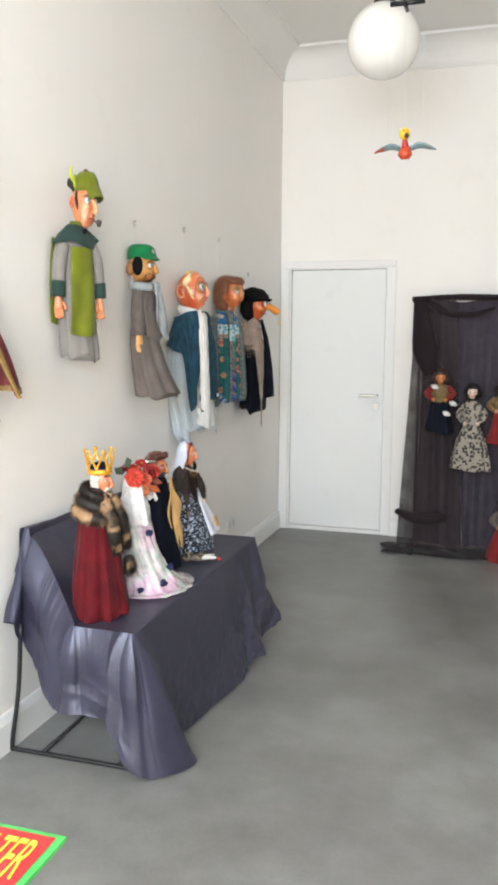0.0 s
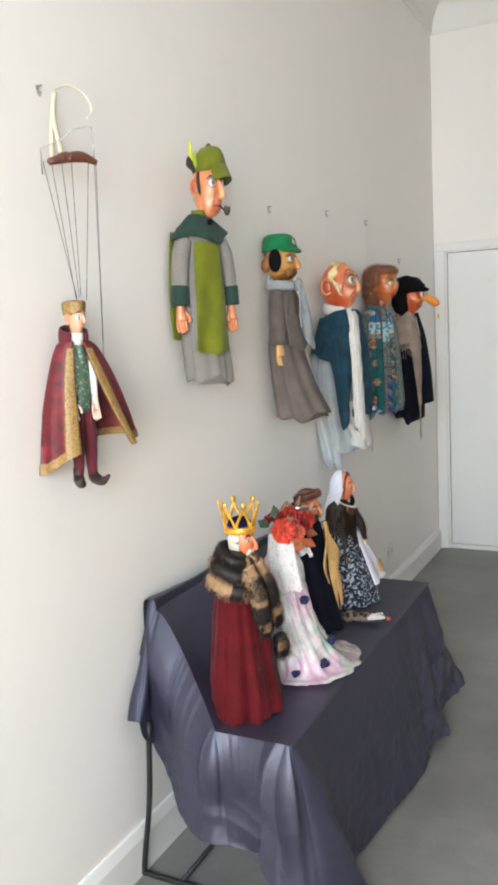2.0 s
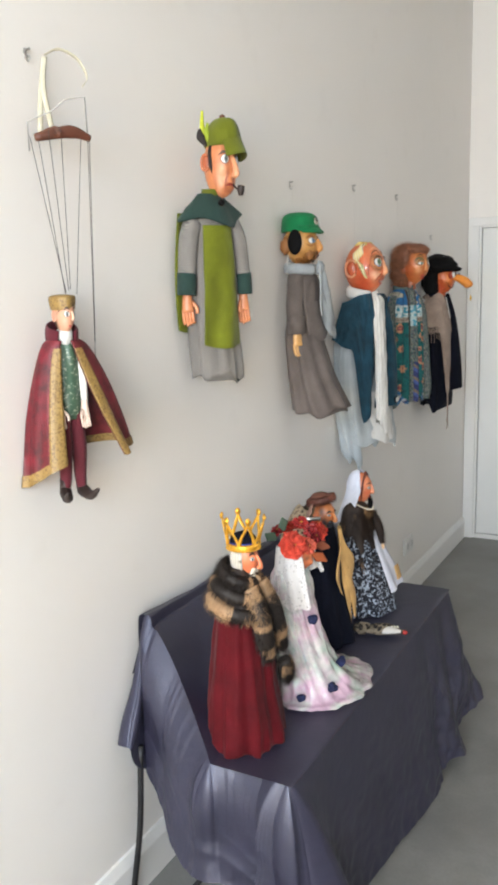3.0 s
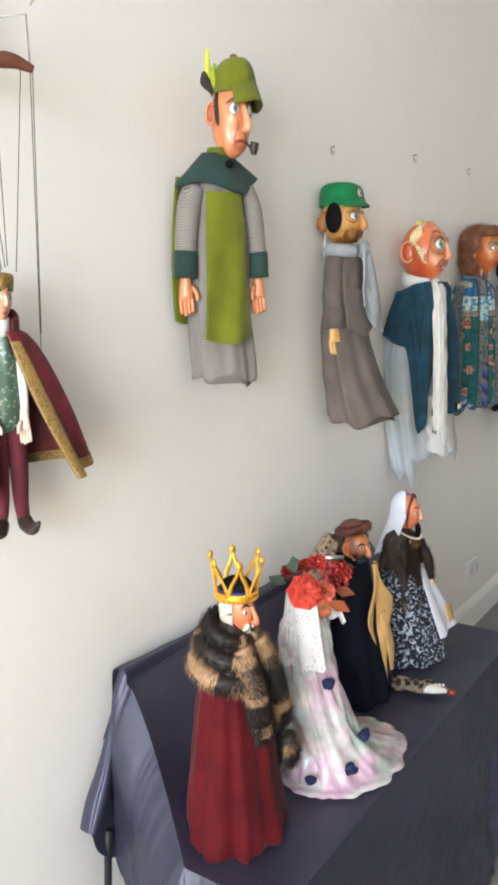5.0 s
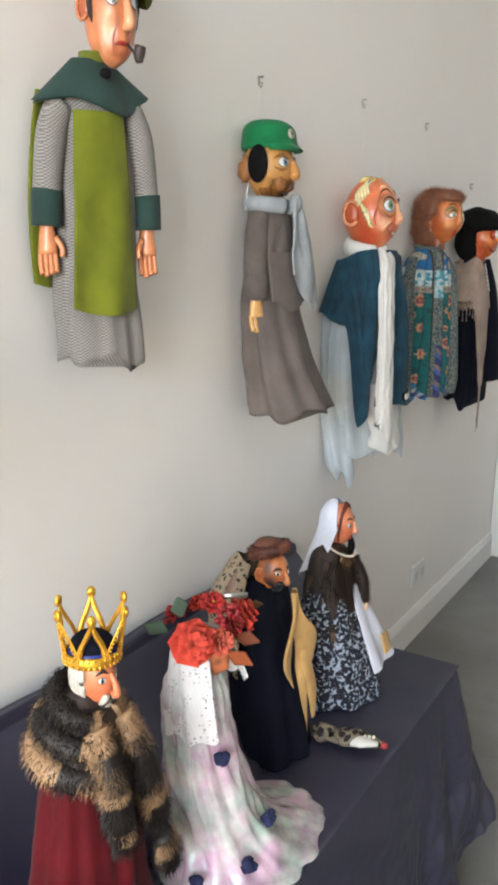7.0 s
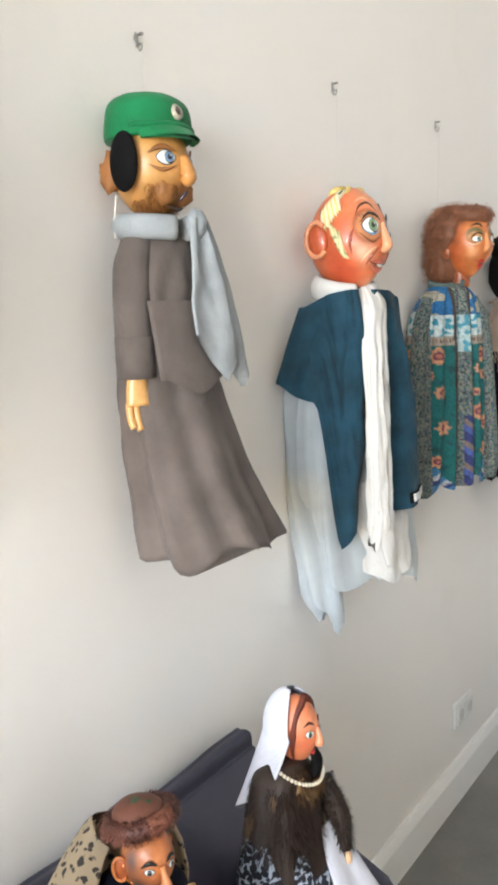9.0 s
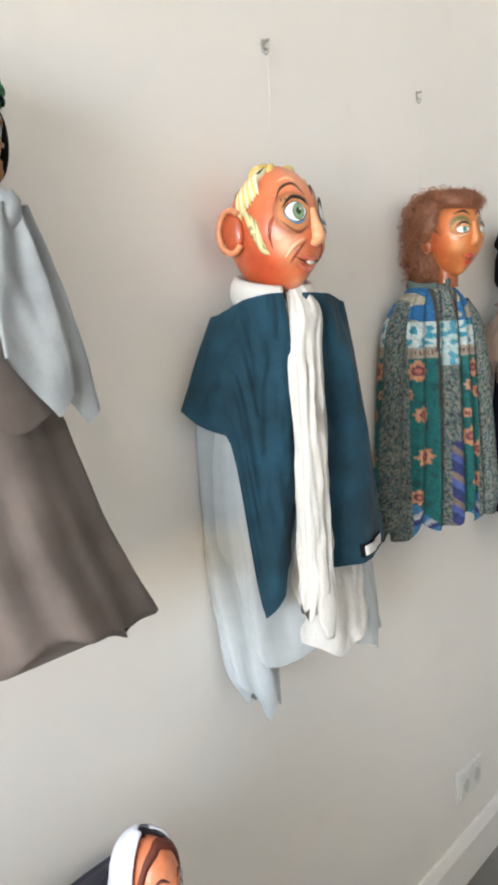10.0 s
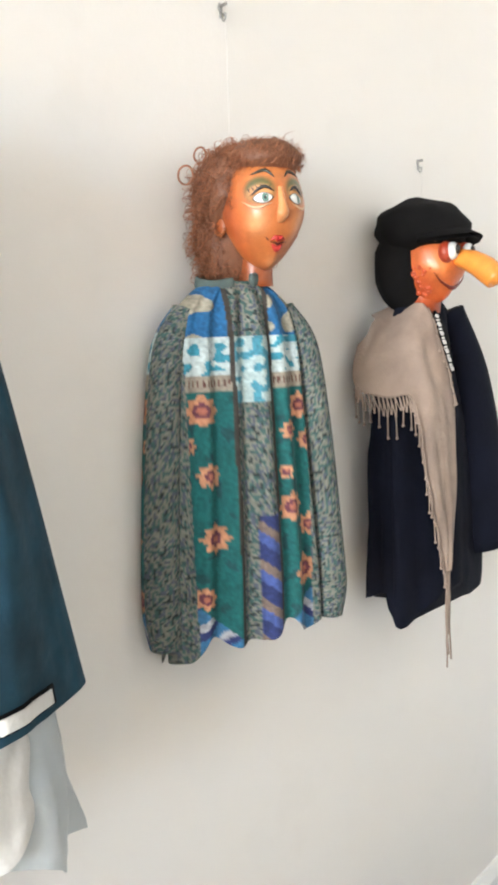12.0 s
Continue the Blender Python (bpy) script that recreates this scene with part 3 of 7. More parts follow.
# picture hooks with clear line
def hook(y, z, line=0.0):
    h = thing("wall_hook", (WALL, y, z), "small zinc picture hook nailed to the white wall", "hook", "wall hooks")
    bm = boxes((0.0, 0.003, -0.003, 0.003, -0.009, 0.012), bevel=0.001)
    bmesh.ops.create_cone(bm, cap_ends=True, segments=8, radius1=0.002, radius2=0.003, depth=0.014, matrix=Matrix.Translation((0.007, 0, 0.010)) @ Matrix.Rotation(radians(90), 4, "Y"))
    part("plate", bm, M_GREYMETAL, h)
    d = Doll()
    d.sweep([(0.003, 0, -0.009), (0.007, 0, -0.014), (0.011, 0, -0.010), (0.011, 0, -0.003)], 0.0016, 0.0016, M_GREYMETAL)
    d.sweep([(0.004, -0.005, 0.012), (0.004, -0.008, 0.002), (0.004, 0.006, -0.004)], 0.0014, 0.0014, M_GREYMETAL)
    o = d.make("prong", (0, 0, 0), "", "")
    o.parent = h
    if line:
        d = Doll()
        d.sweep([(0.012, 0, -0.016), (0.008, 0.001, -line)], 0.0004, 0.0004, M_NYLON, n=4)
        o = d.make("hanging_line", (0, 0, 0), "clear nylon line", "")
        o.parent = h
for y, z, l in ((4.155, 2.049, 0.10), (4.785, 2.101, 0.22), (5.358, 2.114, 0.22), (5.97, 1.955, 0.10)):
    hook(y, z, l)

# ---- bench under a satin cloth ----
bench = thing("bench", (-1.5, 3.71, 0), "low black steel-framed bench hidden under a satin cloth", "bench")
for y in (-0.70, 0.70):
    d = Doll()
    d.sweep([(-0.235, y, 0.49), (-0.25, y, 0.25), (-0.284, y, 0.03), (-0.27, y, 0.0095), (-0.15, y, 0.009), (0.1, y, 0.009), (0.215, y, 0.0095), (0.225, y, 0.03), (0.21, y, 0.25), (0.205, y, 0.49)], 0.0085, 0.0085, M_BLACKMETAL, n=8, steps=5)
    o = d.make("leg_frame", (0, 0, 0), "", "")
    o.parent = bench
for x in (-0.158, 0.142):
    d = Doll()
    d.sweep([(x, -0.70, 0.012), (x, 0.70, 0.012)], 0.0075, 0.0075, M_BLACKMETAL, n=8)
    o = d.make("floor_bar", (0, 0, 0), "", "")
    o.parent = bench
part("seat", boxes((-0.17, 0.215, -0.70, 0.70, 0.488, 0.503), bevel=0.004), M_WOOD, bench)
part("backrest", boxes((-0.275, -0.258, -0.53, 0.53, 0.60, 0.772), bevel=0.004), M_WOOD, bench)


def satin_cloth():
    d = Doll()
    SX0, SX1, Y0, Y1, Z = -1.745, -1.277, 2.982, 4.438, 0.512
    prof = catmull([(-1.79, 0.66), (-1.788, 0.80), (-1.77, 0.818), (-1.748, 0.814), (-1.742, 0.76), (-1.72, 0.58), (-1.70, 0.524), (-1.66, 0.514), (-1.55, Z), (-1.42, Z), (-1.30, Z), (SX1, Z - 0.002)], 14)
    ys = np.linspace(Y0, Y1, 110)
    pts = np.zeros((len(prof), len(ys), 3))
    for i, (x, z) in enumerate(prof):
        for j, y in enumerate(ys):
            e = 0.006 * nz(x * 7, y * 6, z * 7) * (0.35 if abs(z - Z) < 0.01 else 1.6)
            dip = -0.014 * math.sin((y - Y0) / (Y1 - Y0) * math.pi * 2.0) ** 2 if z > 0.75 else 0
            f = (y - Y0) / (Y1 - Y0)
            near = (0.118 * (1 - f) - 0.12 * f) * min(1, max(0, (z - 0.525) / 0.2))
            e *= min(1, f * 12, (1 - f) * 12)
            pull = max(0, 1 - f * 8) ** 1.5 * min(1, max(0, (0.80 - z) / 0.06))
            if x > -1.75 and x < -1.50:
                k = (x + 1.75) / 0.25
                z, near = z + (0.80 - 0.288 * k - z) * pull * (1 if x < -1.51 else 0), near + (0.118 * (1 - k) - near) * pull
                pts[i, j] = (x + (-1.75 + 0.25 * k ** 0.8 - x) * pull, y + near, z + e * 0.5 + 0.003)
                continue
            pts[i, j] = (x + (e if z > 0.53 else 0), y + near, z + (e if z < 0.53 else dip) + (0.003 if z < 0.53 else 0))
    d.grid(pts, M_SATIN)
    edge = pts[:, 0].copy()
    # hanging part: top edge, hem below it
    T = [(-1.765, 3.10, 0.818), (-1.745, 3.10, 0.80), (-1.70, 3.07, 0.74), (-1.63, 3.03, 0.64), (-1.55, 2.99, 0.53), (-1.50, 2.982, Z), (-1.40, 2.982, Z), (-1.33, 2.982, Z), (-1.30, 2.982, Z), (-1.286, 2.983, Z),
         (-1.279, 2.988, Z), (-1.277, 3.0, Z), (-1.277, 3.04, Z), (-1.277, 3.12, Z), (-1.277, 3.35, Z), (-1.277, 3.65, Z), (-1.277, 3.90, Z), (-1.277, 4.05, Z), (-1.277, 4.16, Z), (-1.277, 4.27, Z), (-1.277, 4.38, Z), (-1.284, 4.43, Z), (-1.32, 4.438, Z), (-1.45, 4.438, Z), (-1.66, 4.438, Z)]
    B = [(-1.770, 3.085, 0.47), (-1.748, 3.055, 0.42), (-1.705, 3.03, 0.366), (-1.65, 3.0, 0.285), (-1.575, 2.975, 0.215), (-1.48, 2.962, 0.205), (-1.405, 2.962, 0.198), (-1.352, 2.955, 0.210), (-1.332, 2.948, 0.150), (-1.268, 2.972, 0.014),
         (-1.19, 2.998, 0.010), (-1.116, 3.112, 0.012), (-1.158, 3.165, 0.03), (-1.222, 3.24, 0.022), (-1.215, 3.40, 0.016), (-1.185, 3.65, 0.014), (-1.165, 3.88, 0.014), (-1.185, 4.0, 0.03), (-1.145, 4.10, 0.05), (-1.205, 4.20, 0.07), (-1.178, 4.34, 0.10), (-1.21, 4.44, 0.13), (-1.29, 4.50, 0.17), (-1.45, 4.53, 0.30), (-1.66, 4.50, 0.34)]
    K = 20
    t, b = catmull(T, K), catmull(B, K)
    for j in range(0, 9 * K):
        t[j] = edge[np.argmin(np.linalg.norm(edge - t[j], axis=1))]
    # how loosely each stretch hangs: soft swag at the end, taut long side, deep folds at the far corner
    loose = np.interp(np.arange(len(t)) / K, [0, 3, 5, 8, 9.5, 11.5, 13, 14, 16, 17, 21, 24], [0.2, 0.25, 0.4, 0.7, 0.75, 0.5, 0.3, 0.14, 0.22, 1.0, 1.5, 1.0])
    # pressed pleats at the end: ridges and hollows along the top edge
    pleat = np.interp(np.arange(len(t)) / K, [0, 1.2, 2.6, 3.6, 4.5, 5.1, 6.6, 7.2, 8.2, 9.0, 9.8, 10.6, 11.3, 12.2, 13.2], [0, 0.010, -0.004, 0.012, 0.026, -0.012, -0.016, 0.022, -0.006, 0.022, 0.0, 0.020, 0.004, -0.010, 0.0])
    vs = np.linspace(0, 1, 72)
    pts = np.zeros((len(vs), len(t), 3))
    run = np.concatenate([[0], np.cumsum(np.linalg.norm(np.diff(t, axis=0) + 0.6 * np.diff(b, axis=0), axis=1))])
    for j in range(len(t)):
        out = np.array([b[j][0] - t[j][0], b[j][1] - t[j][1], 0])
        ln = np.linalg.norm(out)
        out = out / ln if ln > 1e-4 else np.array([1.0, 0, 0])
        end = j < 9 * K
        for i, v in enumerate(vs):
            p = t[j] * (1 - v) + b[j] * v
            p = p + out * (0.030 if end else 0.012) * math.sin(min(1, v * 1.5) * math.pi) * (1 - v)
            s = run[j]
            ridge = 1 - 2 * abs(nz(s * 2.6 + v * 0.9, v * 0.7, 7.0))
            crease = 1 - 2.4 * abs(nz(s * 4.5 - v * 2.4, v * 2.0 + s, 3.0))
            gather = (0.5 - abs(nz(s * 15 + v * 2, v * 2.0, 4.0)) * 2.0) * max(0, v - 0.72) * (1.8 if end else 0.8)
            fold = 0.012 * math.sin(s * 8 + 2.2 * nz(s * 2.1, v * 0.8, 1.0) + 0.7 * v) + 0.026 * ridge * v + 0.016 * crease * min(1, v * 2) + 0.012 * nz(s * 5, v * 3.0, 5.0) + 0.024 * gather + 0.006 * (0.5 - abs(nz(s * 11 + v * 5, v * 9 - s * 3, 9.0)) * 2.4) * min(1, v * 3) * (1.0 if j > 9 * K else max(0, v - 0.4)) / max(0.3, loose[j])
            p = p + out * (fold * v ** 0.8 * loose[j] * (0.6 if j < 13 * K else 1) + 0.75 * pleat[j] * min(1, v * 2.2) ** 0.8)
            if j < 4 * K:
                # slack where the cloth hangs between the backrest and the seat
                p[1] -= 0.022 * math.sin(v * math.pi) * math.sin(j / (4 * K) * math.pi)
            p[2] = max(0.006, p[2] + 0.012 * nz(s * 6, 2.0, 2.0) * v)
            p[0] = max(p[0], WALL + 0.004)
            pts[i, j] = p
    d.grid(pts, M_SATIN)
    # loose sleeve-like fold beside the wall, hanging from the backrest's corner and open at its foot
    def flap(u, v):
        a = u * 2 * math.pi
        top = np.array((-1.782, 3.132, 0.806)) + np.array((0.010 * math.cos(a), 0.012 * math.sin(a), 0.004 * math.cos(a)))
        lean = 0.5 - 0.5 * math.cos(a)
        foot = np.array((-1.768 + 0.042 * math.cos(a - 0.9), 3.024 - 0.070 * math.cos(a), 0.478 + 0.034 * math.cos(a) - 0.062 * max(0, math.sin(a)) ** 2))
        p = top * (1 - v) + foot * v
        r = 0.006 * math.sin(a * 3 + v * 1.5) * v + 0.008 * nz(math.cos(a), math.sin(a), v * 2.5) * v
        return (max(WALL + 0.005, p[0] + r), p[1] + 0.012 * math.sin(v * math.pi) * lean + r * 0.6, p[2])
    d.panel(flap, 49, 36, M_SATIN, 0.003)
    return d.make("satin_cloth", (-1.5, 3.71, 0.5), "grey-violet satin cloth draped in folds over the bench", "cloth")


satin_cloth()

# ---- puppets on the wall ----
SKIN = lin(222, 140, 92)
DARK = (0.018, 0.014, 0.012)


def hand(d, wrist, size, col, side=1):
    """A simple carved mitten hand with fingers pointing down."""
    x, y, z = wrist
    d.sweep([(x, y, z + 0.01), (x, y, z - size * 0.25), (x + 0.003, y, z - size * 0.55)], [size * 0.18, size * 0.24, size * 0.27], [size * 0.13] * 3, M_PAINT, (0.3, 1, 0), 10, col=col)
    for k in range(4):
        o = (k - 1.5) * size * 0.125
        d.sweep([(x + o * 0.3, y + o, z - size * 0.48), (x + 0.004 + o * 0.3, y + o * 1.08, z - size * 0.78), (x + 0.010 + o * 0.3, y + o, z - size * (1.0 - 0.05 * abs(k - 1)))], size * 0.075, size * 0.075, M_PAINT, n=6, col=col)
    d.sweep([(x + 0.006, y + side * size * 0.2, z - size * 0.22), (x + 0.014, y + side * size * 0.36, z - size * 0.42), (x + 0.016, y + side * size * 0.36, z - size * 0.6)], size * 0.085, size * 0.08, M_PAINT, n=6, col=col)


def ear(d, place, az, el, size, col, inner):
    c = place(az, el, -0.002)
    s = 1 if az > 0 else -1
    d.ball(c + np.array((-0.004, s * size * 0.18, 0)), (size * 0.42, size * 0.16, size * 0.62), M_PAINT, inner, 16, (0, 8 * s, -25 * s))
    ring = [c + np.array((-0.004 + size * 0.46 * math.cos(a) * 0.9, s * size * (0.26 - 0.2 * math.cos(a)), size * 0.68 * math.sin(a))) for a in np.linspace(0.9, 5.6, 11)]
    d.sweep(ring, size * 0.11, size * 0.11, M_PAINT, (0, 1, 0), 8, 3, col)


def detective():
    d = Doll(WALL + 0.004)
    X, Y = -1.728, 3.472
    # cape behind, coat, tabard
    d.loft([(1.905, X, Y, 0.030, 0.050), (1.875, X, Y, 0.042, 0.098), (1.80, X, Y, 0.048, 0.100), (1.70, X, Y, 0.05, 0.103), (1.58, X, Y, 0.052, 0.108), (1.49, X, Y + 0.012, 0.052, 0.112), (1.445, X + 0.002, Y + 0.016, 0.050, 0.114)], M_CHECK, 56, 5, [(7, 0.4, 0.01, 0.07), (13, 1.0, 0.0, 0.04)], 0.05, seed=2.0)
    d.panel(lambda u, v: (X + 0.064 + 0.009 * math.sin(u * 8 + v * 3) * v + 0.004 * nz(u * 3, v * 5, 1.0) - 0.03 * abs(u - 0.5) ** 2 * 4 * 0.5, Y - 0.070 - 0.010 * v + u * (0.125 + 0.045 * v), 1.858 - v * 0.330 - 0.012 * math.sin(u * math.pi) * v), 26, 40, M_OLIVE, 0.005)
    for s, wy in ((-1, 0.0), (1, 0.0)):
        y0, y1 = Y + s * 0.096, Y + s * 0.124 + wy
        d.sweep([(X + 0.01, y0 - s * 0.01, 1.868), (X + 0.014, y0 + s * 0.014, 1.82), (X + 0.016, y1, 1.745), (X + 0.018, y1 + s * 0.004, 1.70)], [0.034, 0.037, 0.034, 0.033], [0.030, 0.034, 0.032, 0.031], M_CHECK, (0, 1, 0), 16, 6)
        d.sweep([(X + 0.018, y1 + s * 0.003, 1.728), (X + 0.018, y1 + s * 0.005, 1.70), (X + 0.018, y1 + s * 0.006, 1.668)], 0.037, 0.034, M_DKGREEN, (0, 1, 0), 16)
        hand(d, (X + 0.02, y1 + s * 0.006, 1.668), 0.085, lin(216, 138, 92), -s)
    # capelet collar
    def capelet(u, v):
        a = (u - 0.5) * 2 * math.pi * 0.93
        r = 0.035 + v * (0.062 + 0.012 * math.sin(4 * a + 1))
        return (max(WALL + 0.006, X + 0.008 + r * 0.62 * math.cos(a)), Y - 0.006 + r * 1.38 * math.sin(a), 1.945 - v * 0.062 - 0.02 * v * math.cos(a) - 0.012 * v * math.sin(3 * a))
    d.panel(capelet, 48, 14, M_DKGREEN, 0.005)
    d.sweep([(X + 0.002, Y, 1.90), (X + 0.006, Y, 1.96)], 0.034, 0.030, M_OLIVE, n=16)
    d.ball((X + 0.066, Y + 0.004, 1.918), (0.008, 0.014, 0.009), M_BLACKFELT)
    # head
    skin = lin(214, 134, 88)
    d.resize(0, (X, Y, 1.4), (0.95, 0.71, 1), (0, -0.012, 0))

    def cape(u, v):
        # lies along the wall, so it is laid out before the body's turn
        x, y = WALL + 0.018 + 0.008 * math.sin(u * 9) * v - X, -0.088 - 0.026 * math.sin(v * 2.4) + u * 0.15
        c, s = math.cos(radians(30)), math.sin(radians(30))
        return (X + x * c - y * s, Y + x * s + y * c, 1.895 - v * (0.325 - 0.05 * u ** 2) - 0.01 * math.sin(u * 6) * v)
    d.panel(cape, 24, 24, M_OLIVE, 0.004)
    start = len(d.v)
    pl = d.head((X + 0.018, Y + 0.012, 2.032), (0.062, 0.050, 0.098), skin, [(0, -58, 34, 20, 0.12), (44, -48, 26, 18, 0.10), (-44, -48, 26, 18, 0.10), (34, -6, 18, 12, 0.06), (-34, -6, 18, 12, 0.06), (0, 12, 40, 9, 0.05), (30, -26, 15, 12, -0.09), (-30, -26, 15, 12, -0.09)],
        [(-38, -12, 16, 26, lin(236, 176, 138), 0.8), (38, -12, 16, 26, lin(236, 176, 138), 0.8), (-20, -45, 9, 14, lin(188, 96, 62), 0.8), (20, -45, 9, 14, lin(188, 96, 62), 0.8), (0, -72, 30, 14, lin(226, 150, 104), 0.6), (-16, -20, 8, 16, lin(150, 76, 48), 0.8), (16, -20, 8, 16, lin(150, 76, 48), 0.8), (-58, -30, 12, 30, lin(176, 92, 58), 0.8), (58, -30, 12, 30, lin(176, 92, 58), 0.8), (0, -52, 14, 5, lin(160, 84, 56), 0.8), (-28, 7, 18, 11, lin(150, 76, 52), 0.9), (28, 7, 18, 11, lin(150, 76, 52), 0.9), (-52, -34, 10, 34, lin(232, 168, 130), 0.8), (52, -34, 10, 34, lin(232, 168, 130), 0.8)], chin=0.02, yaw=6)
    d.sweep([pl(0, 14, -0.004), pl(0, -2, 0.012), pl(0, -16, 0.024), pl(0, -22, 0.008)], [0.006, 0.007, 0.011, 0.007], [0.007, 0.009, 0.013, 0.006], M_PAINT, (0, 1, 0), 12, 5, lin(228, 160, 118))
    for s in (-1, 1):
        d.eye(pl, s * 27, 5, 15, 8, lin(120, 130, 130), 0.004, 3)
        d.line(pl, [(s * 12, 12), (s * 30, 17), (s * 50, 12)], 0.004, lin(60, 34, 22), 0.002)
        d.line(pl, [(s * 14, -18), (s * 24, -32), (s * 24, -48)], 0.0025, lin(150, 70, 44), 0.0005)
    d.line(pl, [(-24, -40), (0, -38), (24, -40)], 0.004, lin(150, 40, 34), 0.002)
    d.sweep([pl(18, -38, 0.0), pl(18, -39, 0.018), pl(18, -40, 0.028) + np.array((0, 0.004, 0.002))], 0.003, 0.003, M_LEATHER, n=8)
    bowl = pl(18, -40, 0.032) + np.array((0, 0.006, 0.004))
    d.sweep([bowl + np.array((0, 0, -0.014)), bowl, bowl + np.array((0.002, 0.002, 0.014))], [0.007, 0.012, 0.011], [0.007, 0.012, 0.011], M_LEATHER, n=14)
    d.ball(bowl + np.array((0.002, 0.002, 0.013)), (0.0095, 0.0095, 0.003), M_PAINT, lin(220, 205, 180), 12)
    for s in (-1, 1):
        ear(d, pl, s * 92, 2, 0.034, lin(206, 122, 82), lin(180, 96, 62))
        d.line(pl, [(s * 82, 40), (s * 80, 12), (s * 74, -16)], 0.010, lin(44, 36, 34), 0.002, M_MATT)
    # deerstalker: crown of panels, peaks, button, feathers
    cx, cy, cz = X + 0.024, Y + 0.018, 2.082
    d.loft([(cz + 0.082, cx + 0.004, cy, 0.006, 0.006), (cz + 0.076, cx + 0.006, cy + 0.004, 0.036, 0.032), (cz + 0.045, cx + 0.002, cy, 0.061, 0.052), (cz + 0.012, cx, cy, 0.068, 0.056), (cz, cx, cy, 0.067, 0.055)], M_OLIVE, 48, 6, [(6, 0.2, 0.05, 0.02)], seed=1.0, crumple=0.003)
    def peak(sx):
        def f(u, v):
            a = (u - 0.5) * 2.1
            return (cx + sx * (0.062 + v * 0.036) * math.cos(a + 0.5), cy + (0.058 + 0.020 * v) * math.sin(a + 0.5) * (1 - 0.12 * v), cz + 0.018 - v * 0.052 + 0.008 * math.cos(a * 2))
        return f
    d.panel(peak(1), 20, 10, M_OLIVE, 0.004)
    d.panel(lambda u, v: (max(WALL + 0.006, peak(-0.5)(u, v)[0]), peak(-0.5)(u, v)[1], peak(-0.5)(u, v)[2]), 20, 8, M_OLIVE, 0.004)
    d.ball((cx + 0.004, cy, cz + 0.085), (0.010, 0.010, 0.008), M_WOOD)
    for k, (dy, h, c) in enumerate(((-0.066, 0.105, lin(190, 196, 60)), (-0.078, 0.05, lin(48, 42, 40)), (-0.060, 0.07, lin(150, 165, 50)))):
        d.sweep([(cx - 0.01 + 0.006 * k, cy + dy * 0.75, cz), (cx - 0.012 + 0.008 * k, cy + dy, cz + h * 0.5), (cx - 0.004, cy + dy * (1.05 if k < 2 else 0.85), cz + h * 0.95)], [0.004, 0.008 if k != 1 else 0.014, 0.004], [0.002, 0.003, 0.002], M_MATT, (0.3, 1, 0), 8, 5, c)
    d.resize(start, (X + 0.01, Y + 0.01, 1.95), (0.86, 0.86, 0.93), (0.004, 0.004, 0.0))
    return d.make("hand_puppet", (WALL, Y, 1.42), "tall wall-hung puppet in olive deerstalker and checked coat", yaw=-30, pivot=(X, Y))


